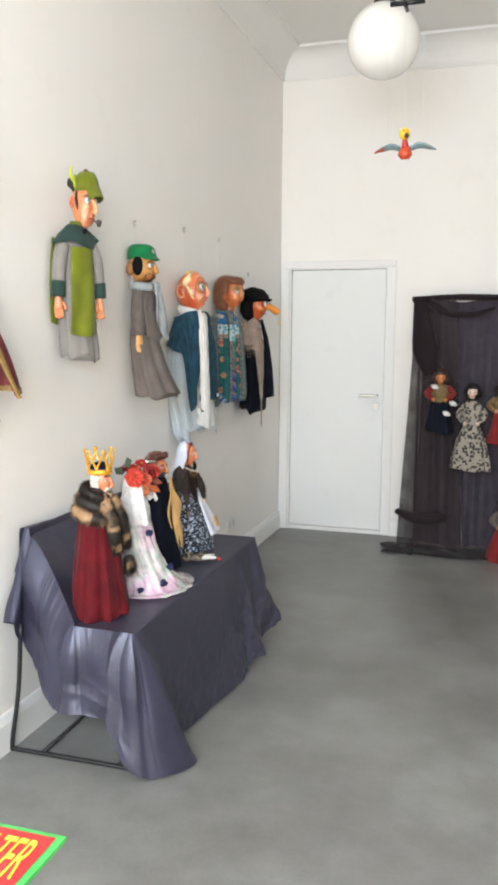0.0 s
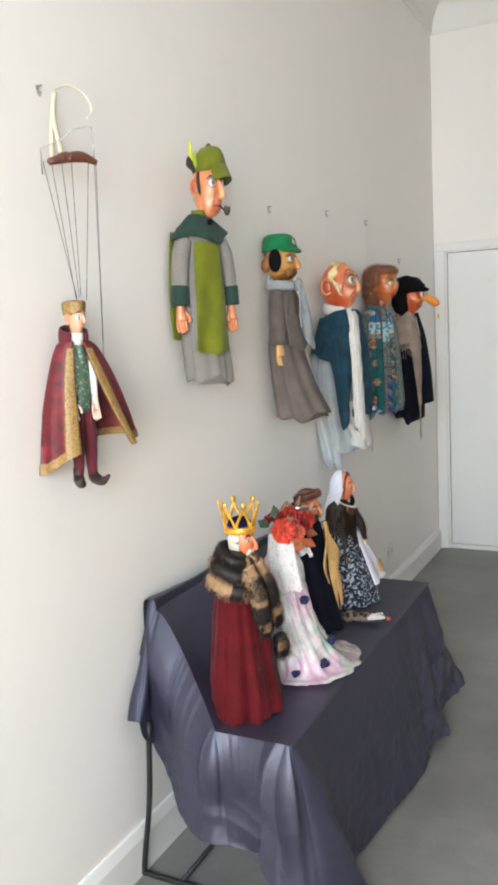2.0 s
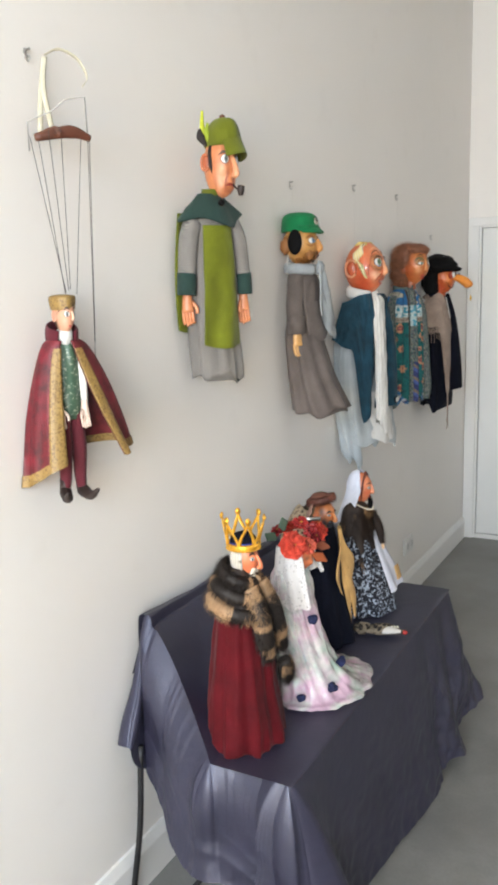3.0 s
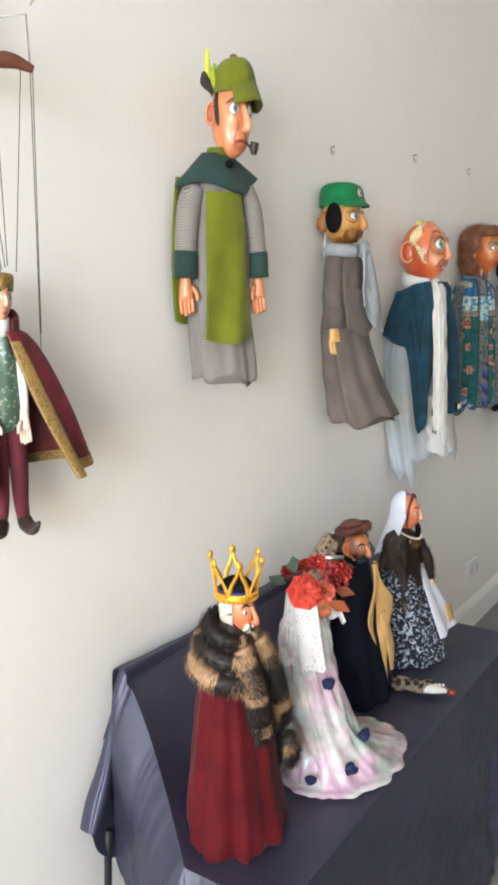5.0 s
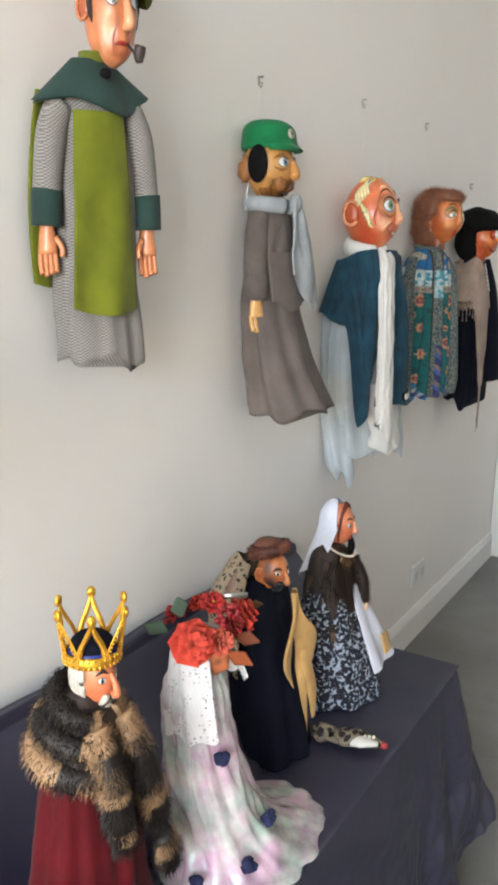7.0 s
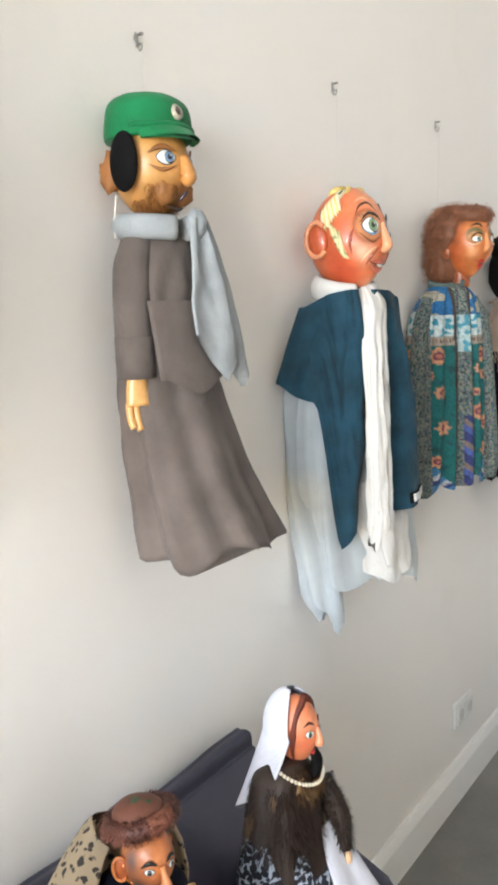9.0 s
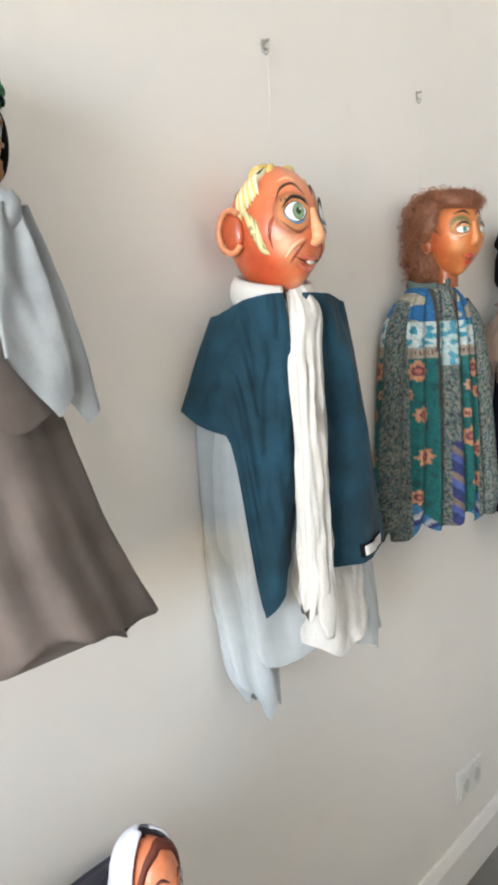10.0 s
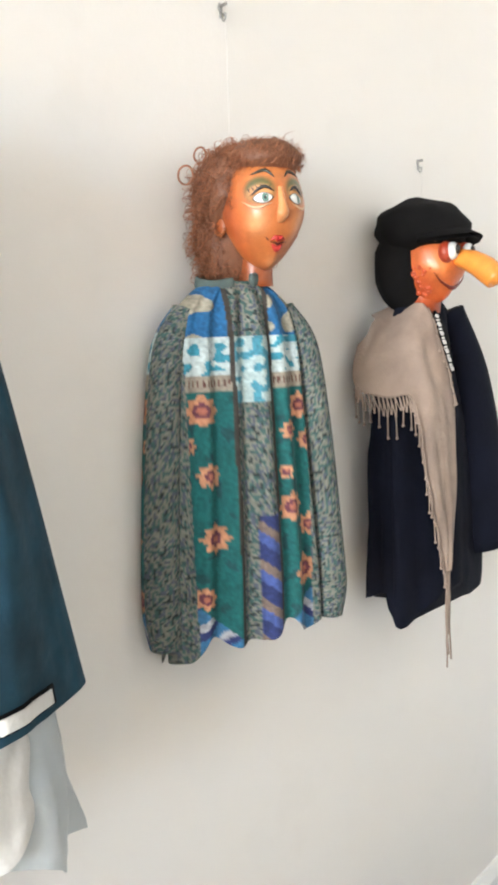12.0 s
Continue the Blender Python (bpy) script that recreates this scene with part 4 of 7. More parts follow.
def guard():
    d = Doll(WALL + 0.004)
    X, Y = -1.742, 4.108
    d.loft([(1.757, X, Y, 0.030, 0.040), (1.728, X, Y, 0.042, 0.064), (1.68, X, Y, 0.047, 0.072), (1.58, X, Y, 0.050, 0.078), (1.50, X, Y + 0.012, 0.058, 0.092), (1.40, X + 0.014, Y + 0.024, 0.070, 0.104), (1.30, X + 0.034, Y + 0.04, 0.088, 0.114), (1.245, X + 0.046, Y + 0.05, 0.098, 0.120)], M_GREYCOAT, 60, 5, [(6, 0.6, 0.0, 0.09), (11, 2.0, 0.0, 0.06)], 0.03, seed=5.0)
    d.panel(lambda u, v: (X + 0.044 + 0.014 * math.sin(u * math.pi) + 0.014 * v, Y - 0.068 + u * 0.135 + 0.008 * v, 1.64 - v * 0.13 + 0.012 * v * math.cos(u * 6)), 20, 18, M_GREYCOAT, 0.004)
    for s in (-1, 1):
        d.sweep([(X + 0.004, Y + s * 0.046, 1.728), (X + 0.008, Y + s * 0.064, 1.69), (X + 0.014, Y + s * 0.073, 1.62), (X + 0.018, Y + s * 0.074, 1.528)], [0.022, 0.027, 0.027, 0.027], [0.026, 0.029, 0.029, 0.027], M_GREYCOAT, (0, 1, 0), 16, 6)
        d.sweep([(X + 0.018, Y + s * 0.075, 1.588), (X + 0.018, Y + s * 0.074, 1.526)], 0.0295, 0.0295, M_GREYCOAT, (0, 1, 0), 16)
        hand(d, (X + 0.022, Y + s * 0.076, 1.528), 0.080, lin(226, 172, 104), -s)
    # scarf round the neck and knotted in front
    d.sweep([(X + 0.052 * math.cos(a), Y + 0.062 * math.sin(a), 1.752 - 0.004 * math.cos(a)) for a in np.linspace(0.2, 6.1, 12)], [0.019] * 3, [0.012] * 3, M_GREYSCARF, (0, 0, 1), 10, 4)
    d.ball((X + 0.056, Y + 0.028, 1.754), (0.016, 0.018, 0.024), M_GREYSCARF, lumps=0.2)
    def scarf_end(y0, lean, w0, w1, drop, tip, x0):
        """A flat scarf end that widens downwards and is cut to a point."""
        def f(u, v):
            w = w0 + (w1 - w0) * min(1, v * 1.25) ** 0.9
            point = (1 - abs(u - tip) / max(tip, 1 - tip)) * 0.075
            pleat = 0.006 * math.sin(u * 7 + v * 2.5) * (1 - 0.5 * v) + 0.004 * nz(u * 3, v * 5, x0 * 50)
            return (X + x0 + 0.014 * v + pleat, Y + y0 + lean * v + (u - 0.5) * w, 1.762 - v * (drop + point * v))
        return f
    d.panel(scarf_end(0.040, 0.052, 0.030, 0.072, 0.19, 0.8, 0.050), 18, 34, M_GREYSCARF, 0.004)
    d.panel(scarf_end(0.022, 0.022, 0.028, 0.088, 0.175, 0.72, 0.062), 22, 36, M_GREYSCARF, 0.004)
    d.sweep([(X - 0.02, Y - 0.062, 1.80), (X - 0.022, Y - 0.066, 1.76), (X - 0.024, Y - 0.064, 1.735)], 0.0022, 0.0022, M_NYLON, n=5)
    # head
    start = len(d.v)
    ochre, muz = lin(214, 156, 86), lin(150, 98, 48)
    pl = d.head((X + 0.004, Y, 1.838), (0.066, 0.070, 0.078), ochre, [(0, -25, 34, 26, 0.14), (0, 5, 45, 8, 0.03)],
        [(0, -36, 52, 34, muz, 1.0), (-40, -52, 60, 22, lin(164, 112, 58), 0.9), (40, -52, 60, 22, lin(164, 112, 58), 0.9), (0, -70, 180, 16, lin(166, 116, 62), 0.8), (-45, -5, 22, 20, lin(224, 168, 98), 0.5), (45, -5, 22, 20, lin(224, 168, 98), 0.5)], chin=0.1, yaw=10)
    d.sweep([pl(0, 6, -0.002), pl(0, -6, 0.004), pl(0, -14, 0.008), pl(0, -20, 0.0)], [0.009, 0.012, 0.015, 0.010], [0.009, 0.012, 0.013, 0.009], M_PAINT, (0, 1, 0), 12, 5, lin(204, 142, 78))
    for s in (-1, 1):
        d.eye(pl, s * 30, 4, 15, 8.5, lin(120, 150, 185), 0.003, -s * 4)
        d.line(pl, [(s * 16, 10), (s * 36, 15), (s * 56, 8)], 0.004, lin(150, 96, 52), 0.004)
        d.line(pl, [(s * 16, -4), (s * 36, -9), (s * 54, -4)], 0.003, lin(160, 104, 58), 0.003)
        d.ball(pl(s * 88, 0, 0.008), (0.030, 0.013, 0.044), M_BLACKFELT, n=24, rot=(0, 0, s * -4))
        d.ball(pl(s * 24, -34, -0.006), (0.015, 0.024, 0.020), M_STRAND, muz, 20, lumps=0.25)
        d.ball(pl(s * 130, -6, 0.0), (0.024, 0.018, 0.030), M_STRAND, lin(170, 112, 62), 14, lumps=0.5)
    d.line(pl, [(-26, -44), (0, -48), (26, -44)], 0.004, lin(60, 40, 30), 0.010)
    d.line(pl, [(-10, -38), (-4, -30), (0, -27)], 0.003, lin(60, 46, 60), 0.012)
    beard = random.Random(21)
    for _ in range(1500):
        a, e = beard.uniform(-95, 95), beard.uniform(-78, -22)
        if abs(a) > 62 and e > -42:
            continue
        d.tuft(pl(a, e, 0.0), (math.cos(radians(a)), math.sin(radians(a)), -0.9), beard.uniform(0.006, 0.013), 0.0007, M_STRAND, np.array(muz) * beard.uniform(0.6, 1.5), (0, 0, -0.4))
    # cap with peak and badge
    cx, cy, cz = X + 0.002, Y, 1.878
    d.loft([(cz + 0.066, cx - 0.004, cy, 0.012, 0.012), (cz + 0.063, cx - 0.004, cy, 0.046, 0.049), (cz + 0.046, cx - 0.002, cy, 0.068, 0.071), (cz + 0.012, cx, cy, 0.074, 0.078), (cz - 0.002, cx, cy, 0.073, 0.077)], M_GREENCAP, 40, 6, crumple=0.003)
    d.panel(lambda u, v: (cx + (0.070 + v * 0.030) * math.cos((u - 0.5) * 2.2), cy + (0.073 - 0.006 * v) * math.sin((u - 0.5) * 2.2), cz + 0.012 - v * 0.020), 24, 8, M_GREENCAP, 0.006)
    d.sweep([(cx + 0.073 * math.cos(a), cy + 0.077 * math.sin(a), cz + 0.012) for a in np.linspace(-1.15, 1.15, 9)], 0.005, 0.005, M_GREENCAP, (0, 0, 1), 8)
    d.sweep([(cx + 0.066, cy + 0.0, cz + 0.030), (cx + 0.073, cy + 0.0, cz + 0.033)], 0.012, 0.012, M_PAINT, (0, 1, 0), 20, 1, lin(186, 178, 160))
    d.sweep([(cx + 0.073, cy, cz + 0.033), (cx + 0.0745, cy, cz + 0.0337)], 0.005, 0.007, M_PAINT, (0, 1, 0), 12, 1, lin(70, 60, 50))
    d.resize(start, (X, Y, 1.78), (0.90, 0.86, 0.98), (-0.002, -0.010, 0.004))
    return d.make("hand_puppet", (WALL, Y, 1.24), "wall-hung puppet with green cap, earmuffs and grey coat", yaw=-6, pivot=(X, Y))


def professor():
    d = Doll(WALL + 0.004)
    X, Y = -1.722, 4.695
    # pale under-cloth with one long tail
    d.loft([(1.55, X - 0.03, Y, 0.03, 0.09), (1.40, X - 0.02, Y + 0.01, 0.04, 0.14), (1.20, X - 0.008, Y + 0.02, 0.052, 0.15), (1.08, X, Y + 0.03, 0.060, 0.155), (1.03, X + 0.002, Y + 0.035, 0.058, 0.15)], M_VEIL, 60, 5, [(7, 0.5, 0.02, 0.13), (15, 1.0, 0.0, 0.05)], 0.10, seed=8.0, caps=(True, False))
    d.loft([(1.46, X - 0.045, Y - 0.125, 0.02, 0.04), (1.25, X - 0.035, Y - 0.115, 0.026, 0.046), (1.10, X - 0.01, Y - 0.105, 0.032, 0.046), (1.00, X + 0.005, Y - 0.095, 0.034, 0.044), (0.955, X + 0.012, Y - 0.08, 0.026, 0.03)], M_VEIL, 30, 6, [(5, 0.0, 0.05, 0.18)], 0.05, seed=3.0, caps=(True, False))
    # white shirt tail below the scarf, hem rounded
    d.panel(lambda u, v: (X + 0.058 + 0.024 * v - 0.045 * (2 * u - 1) ** 2 + 0.005 * math.sin(u * 15 + v * 2) * v + 0.007 * nz(u * 8, v * 5, 3), Y + 0.050 + (u - 0.5) * (0.17 + 0.02 * v), 1.25 - v * (0.222 - 0.060 * abs(2 * u - 1) ** 2.2 + 0.004 * math.sin(u * 17))), 36, 26, M_WHITECLOTH, 0.003)
    # teal poncho: near side pointed, far side square
    def poncho(u, v):
        a = (u - 0.5) * math.pi * 1.06
        s = math.sin(a)
        top = 1.660 - (0.034 if u < 0.5 else 0.030) * abs(s) ** 3
        if u < 0.5:
            w = 1 - u * 2
            k = min(1, max(0, (w - 0.33) / 0.14))
            k = k * k * (3 - 2 * k)
            hem = (1.215 - 0.085 * min(1, w / 0.33)) * (1 - k) + (1.435 + 0.040 * min(1, max(0, (w - 0.45) / 0.5))) * k
            wide = 0.166 + 0.024 * v * k
        else:
            w = u * 2 - 1
            hem = 1.18 + 0.02 * w
            wide = 0.165 + 0.026 * v
        z = top + (hem - top) * v
        dep = 0.052 + 0.018 * math.sin(v * 2.2) + 0.020 * v * math.sin(u * 19 + v * 1.2) + 0.014 * nz(u * 9, v * 3, 2) + 0.006 * nz(u * 26, v * 9, 5)
        gap = -0.012 if u >= 0.5 else -0.046
        wide += 0.030 if u >= 0.5 else -0.030
        return (max(WALL + 0.005, X + 0.01 + dep * math.cos(a) * 1.1 - 0.012 * abs(s)), Y + gap + 0.006 + wide * ((0.70 + 0.30 * v ** 0.8) if u < 0.5 else (0.70 + 0.30 * v ** 0.8)) * s, z)
    d.panel(lambda u, v: poncho(0.496 * u, v), 50, 60, M_TEAL, 0.004)
    d.panel(lambda u, v: poncho(0.504 + 0.496 * u, v), 44, 56, M_TEAL, 0.004)
    lift = np.array((0.005, 0.001, 0))
    d.panel(lambda u, v: np.array(poncho(0.63 + 0.14 * u, 0.925 + 0.050 * v)) + lift, 8, 4, M_BLACKFELT, 0.002)
    d.panel(lambda u, v: np.array(poncho(0.64 + 0.12 * u, 0.932 + 0.036 * v)) + lift * 1.7, 8, 4, M_WHITECLOTH, 0.002)
    for v0 in (0.34, 0.66):
        d.panel(lambda u, v: np.array(poncho(0.512 + 0.035 * u, v0 + 0.11 * v)) + lift, 5, 6, M_GREYSCARF, 0.003)
    # white scarf
    ring = len(d.v)
    d.sweep([(X + 0.050 * math.cos(a) - 0.004, Y + 0.078 * math.sin(a), 1.658 - 0.014 * math.cos(a)) for a in np.linspace(0.3, 6.0, 13)], [0.024] * 3, [0.013] * 3, M_WHITECLOTH, (0.2, 0, 1), 12, 4)
    d.resize(ring, (X, Y, 1.6), (1, 0.84, 1), (0.006, -0.018, 0.004))
    tail = len(d.v)
    d.loft([(1.682, X + 0.030, Y + 0.044, 0.012, 0.020), (1.63, X + 0.074, Y + 0.032, 0.014, 0.036), (1.54, X + 0.092, Y + 0.012, 0.014, 0.036), (1.40, X + 0.102, Y + 0.008, 0.014, 0.035), (1.25, X + 0.108, Y + 0.006, 0.014, 0.038), (1.17, X + 0.110, Y + 0.008, 0.013, 0.040), (1.135, X + 0.11, Y + 0.004, 0.010, 0.040)], M_WHITECLOTH, 44, 6, [(9, 0.2, 0.06, 0.12), (17, 1.0, 0.05, 0.09)], 0.04, seed=4.0, ridges=0.006)
    d.sweep([(X + 0.112, Y + 0.012, 1.20), (X + 0.118, Y + 0.022, 1.12), (X + 0.118, Y + 0.03, 1.07)], [0.036, 0.026, 0.010], [0.010, 0.008, 0.004], M_WHITECLOTH, (0, 1, 0), 12, 5)
    d.resize(tail, (X, Y, 1.6), (1, 0.80, 0.98), (0, -0.030, 0))
    # head: paint carries highlights, dark eye hollows, shaded sides, underside and neck
    face = len(d.v)
    skin = lin(214, 112, 68)
    hi = lin(240, 176, 138)
    pl = d.head((X + 0.012, Y, 1.765), (0.086, 0.074, 0.108), skin, [(0, -48, 28, 16, 0.10), (30, -14, 18, 16, 0.05), (-30, -14, 18, 16, 0.05), (0, 20, 50, 10, 0.02), (34, 14, 16, 10, -0.04), (-34, 14, 16, 10, -0.04)],
        [(0, 45, 50, 22, lin(232, 158, 118), 0.7), (-34, -18, 18, 13, hi, 0.85), (34, -18, 18, 13, hi, 0.85), (0, -50, 20, 8, hi, 0.7), (0, -74, 180, 14, lin(112, 66, 40), 0.8), (0, -84, 180, 10, lin(70, 78, 48), 0.9), (-60, -40, 24, 22, lin(204, 84, 48), 0.7), (60, -40, 24, 22, lin(204, 84, 48), 0.7), (-29, 13, 25, 19, lin(150, 80, 46), 2.2), (29, 13, 25, 19, lin(150, 80, 46), 2.2), (-28, 13, 22, 16, lin(206, 136, 88), 2.2), (28, 13, 22, 16, lin(206, 136, 88), 2.2), (-40, -14, 12, 7, lin(248, 200, 168), 0.8), (40, -14, 12, 7, lin(248, 200, 168), 0.8), (-80, -30, 26, 40, lin(186, 66, 36), 0.7), (80, -30, 26, 40, lin(186, 66, 36), 0.7), (12, 60, 30, 14, lin(240, 182, 146), 0.6)], chin=0.22, crown=0.06, n=110, yaw=13)
    d.sweep([pl(0, 16, -0.003), pl(0, 4, 0.002), pl(0, -7, 0.009), pl(0, -14, 0.002)], [0.006, 0.008, 0.012, 0.008], [0.006, 0.008, 0.010, 0.006], M_PAINT, (0, 1, 0), 14, 6, lin(232, 166, 124))
    for s in (-1, 1):
        d.line(pl, [(s * 12, -10), (s * 24, -18), (s * 32, -30)], 0.0030, lin(158, 70, 40), 0.0005)
        d.line(pl, [(s * 16, -9), (s * 30, -15), (s * 40, -26)], 0.0040, lin(244, 188, 150), 0.0)
        d.line(pl, [(s * 50, 14), (s * 58, -2), (s * 54, -20)], 0.0045, lin(164, 70, 40), -0.001)
        d.line(pl, [(s * 12, 44), (s * 30, 48), (s * 48, 42)], 0.0040, lin(240, 178, 138), -0.001)
        d.eye(pl, s * 26, 13, 15, 9.5, lin(120, 152, 112), 0.004, 3, white=(0.82, 0.84, 0.84))
        d.line(pl, [(s * 10, 17), (s * 18, 24), (s * 31, 25), (s * 43, 16)], 0.0028, DARK, 0.004)
        d.line(pl, [(s * 8, 28), (s * 22, 40), (s * 42, 35), (s * 50, 22)], 0.0026, lin(84, 48, 30), 0.001)
        d.line(pl, [(s * 10, 2), (s * 26, -4), (s * 46, 6)], 0.0022, lin(140, 78, 46), 0.001)
        d.line(pl, [(s * 11, 8), (s * 27, 3), (s * 42, 10)], 0.0016, lin(90, 150, 190), 0.004)
        for k in range(7):
            a = 12 + k * 5
            d.line(pl, [(s * a, 23 - abs(k - 3) * 0.8), (s * (a + 2), 27 - abs(k - 3))], 0.0011, DARK, 0.004, steps=3)
        ear(d, pl, s * 100, 0, 0.050, lin(226, 150, 108), lin(190, 86, 46))
        # painted side hair: curved locks from the crown to the whisker
        for k in range(9):
            q = k / 8
            c = lin(228, 204, 128) if k % 2 else lin(238, 230, 196)
            d.line(pl, [(s * (66 + 40 * q), 66 - 26 * q), (s * (82 + 20 * q), 48 - 22 * q), (s * (72 + 24 * q), 30 - 24 * q)], 0.010, c, 0.0015)
            d.line(pl, [(s * (70 + 38 * q), 60 - 26 * q), (s * (84 + 18 * q), 44 - 22 * q)], 0.0018, lin(90, 84, 40), 0.008, steps=4)
        for k in range(7):
            d.line(pl, [(s * (92 - 3 * k), 20 - 2 * k), (s * (80 - 2 * k), 4 - 3 * k), (s * (68 - 1.5 * k), -10 - 2 * k)], 0.007, (lin(226, 214, 160), lin(150, 158, 110))[k % 2], 0.001)
    for a in range(-60, 61, 15):
        d.line(pl, [(a * 1.6, 78), (a * 1.9, 66), (a * 2.2, 58)], 0.008, (lin(222, 196, 118), lin(206, 178, 96))[(a // 15) % 2], 0.0012) if abs(a) > 20 else None
    d.line(pl, [(-30, -23), (-12, -28), (0, -28.5), (12, -28), (30, -23)], 0.0022, lin(90, 30, 24), 0.003)
    d.line(pl, [(-24, -25), (-8, -24.5), (0, -26), (8, -24.5), (24, -25)], 0.0042, lin(206, 108, 90), 0.002)
    d.line(pl, [(-20, -30), (0, -35), (20, -30)], 0.0055, lin(212, 116, 94), 0.002)
    d.line(pl, [(-9, -28), (0, -28.6), (9, -28)], 0.004, (0.78, 0.76, 0.7), 0.004)
    d.sweep([(X, Y, 1.66), (X + 0.004, Y, 1.70)], 0.042, 0.045, M_PAINT, n=16, col=lin(120, 80, 50))
    d.resize(face, (X, Y, 1.765), 1.0, (0.0, -0.016, -0.004))
    return d.make("hand_puppet", (WALL, Y, 0.95), "wall-hung puppet with painted bald head and teal poncho", yaw=-18, pivot=(X, Y))


def fur(d, c, r, count, length, colfn, mat=None, seed=1, zmin=-1.0, width=0.004):
    """Locks of fur over an ellipsoid."""
    rnd = random.Random(seed)
    for _ in range(count):
        a, s = rnd.uniform(0, 2 * math.pi), rnd.uniform(zmin, 1)
        q = math.sqrt(max(0, 1 - s * s))
        n = np.array((q * math.cos(a), q * math.sin(a), s))
        p = np.array(c) + n * np.array(r)
        way = n * 0.8 + np.array((rnd.uniform(-0.5, 0.5), rnd.uniform(-0.5, 0.5), rnd.uniform(-0.9, 0.2)))
        d.tuft(p, way, length * rnd.uniform(0.6, 1.2), width * rnd.uniform(0.6, 1.3), mat or M_STRAND, colfn(p, rnd), (rnd.uniform(-0.2, 0.2), rnd.uniform(-0.2, 0.2), -0.3))


def fur_band(d, path, rad, count, length, colfn, seed=1, width=0.004):
    """A rounded fur trim along a path: a lumpy core with locks."""
    p = catmull(path, 10)
    rr = rad if isinstance(rad, (list, tuple)) else [rad, rad]
    base = np.array([[colfn(q, random.Random(int(1000 * (q[0] + q[1] + q[2])) + k)) for k in range(10)] for q in p])
    d.sweep(p, list(np.interp(np.linspace(0, 1, len(p)), np.linspace(0, 1, len(rr)), rr) * 0.9), list(np.interp(np.linspace(0, 1, len(p)), np.linspace(0, 1, len(rr)), rr) * 0.9), M_STRAND, (0, 0, 1), 10, 1, base)
    rnd = random.Random(seed)
    for _ in range(count * 7):
        i = rnd.randrange(len(p) - 1)
        tan = p[i + 1] - p[i]
        tan /= np.linalg.norm(tan) + 1e-9
        n = np.array([rnd.gauss(0, 1) for _ in range(3)])
        n -= tan * n.dot(tan)
        n /= np.linalg.norm(n) + 1e-9
        q = p[i] + tan * rnd.uniform(0, 0.01) + n * 0.85 * np.interp(i / len(p), np.linspace(0, 1, len(rr)), rr)
        d.tuft(q, n + tan * rnd.uniform(-0.8, 0.8) + np.array((0, 0, -0.4)), length * 0.7 * rnd.uniform(0.5, 1.2), width * 0.28 * rnd.uniform(0.6, 1.3), M_STRAND, colfn(q, rnd), (0, 0, -0.35))


def patch_print(y, z):
    """The print of the patchwork blouse, in metres from the middle of its front."""
    cream, teal, blue, navy = lin(142, 142, 132), lin(22, 112, 112), lin(36, 112, 168), lin(50, 64, 124)
    ay = abs(y)
    c = cream
    n1 = nz(y * 160, z * 130, 1.0)
    if n1 > 0.12:
        c = lin(72, 108, 104)
    elif n1 < -0.22:
        c = lin(96, 104, 120)
    if nz(y * 170, z * 170, 7.0) > 0.32:
        c = lin(44, 58, 58)
    side = 0.035 < ay < 0.098
    if side:
        if 1.60 < z:
            c = blue if nz(y * 30, z * 30, 2) > -0.15 else lin(186, 178, 160)
        elif 1.545 < z <= 1.60:
            c = lin(214, 228, 228) if nz(y * 55, z * 80, 4) < 0.12 else lin(64, 160, 184)
        elif 1.52 < z <= 1.545:
            c = lin(176, 164, 148) if (y * 160) % 1 > 0.35 or abs(z - 1.5325) > 0.005 else lin(110, 62, 54)
        elif z <= 1.52:
            c = teal if nz(y * 60, z * 60, 11) < 0.3 else lin(30, 86, 92)
            if z < 1.14 + (ay - 0.035) * 0.9:
                k = (z * 60 + ay * 50) % 3
                c = lin(66, 134, 184) if k < 1.4 else (navy if k < 2.2 else lin(196, 196, 204))
            else:
                for fy, fz, fr in ((-0.078, 1.492, 0.021), (-0.072, 1.395, 0.016), (-0.068, 1.30, 0.020), (-0.088, 1.21, 0.016), (0.085, 1.49, 0.018), (0.098, 1.435, 0.016), (0.060, 1.455, 0.014), (0.058, 1.335, 0.021), (0.095, 1.30, 0.016), (0.083, 1.228, 0.022), (-0.10, 1.44, 0.012), (0.05, 1.39, 0.010)):
                    dy, dz = y - fy, z - fz
                    rr, an = math.hypot(dy, dz), math.atan2(dz, dy)
                    if rr < 1.15 * fr * (0.88 + 0.14 * math.cos(8 * an)):
                        c = lin(226, 160, 122) if rr > fr * 0.55 else (lin(122, 66, 84) if rr > fr * 0.28 else lin(196, 120, 100))
    elif ay <= 0.035:
        if ay > 0.028:
            c = lin(70, 62, 56)
        elif 1.50 < z < 1.60:
            c = lin(196, 216, 216) if nz(y * 60, z * 60, 3) < 0.05 else lin(82, 162, 184)
        elif z < 1.33 - 3 * max(0, -y) and y > -0.005:
            k = (z * 50 + y * 40) % 3
            c = navy if k < 1.3 else (lin(82, 104, 176) if k < 2.2 else lin(140, 120, 110))
    return np.array(c) * (0.74 + 0.30 * nz(y * 200, z * 200, 3))


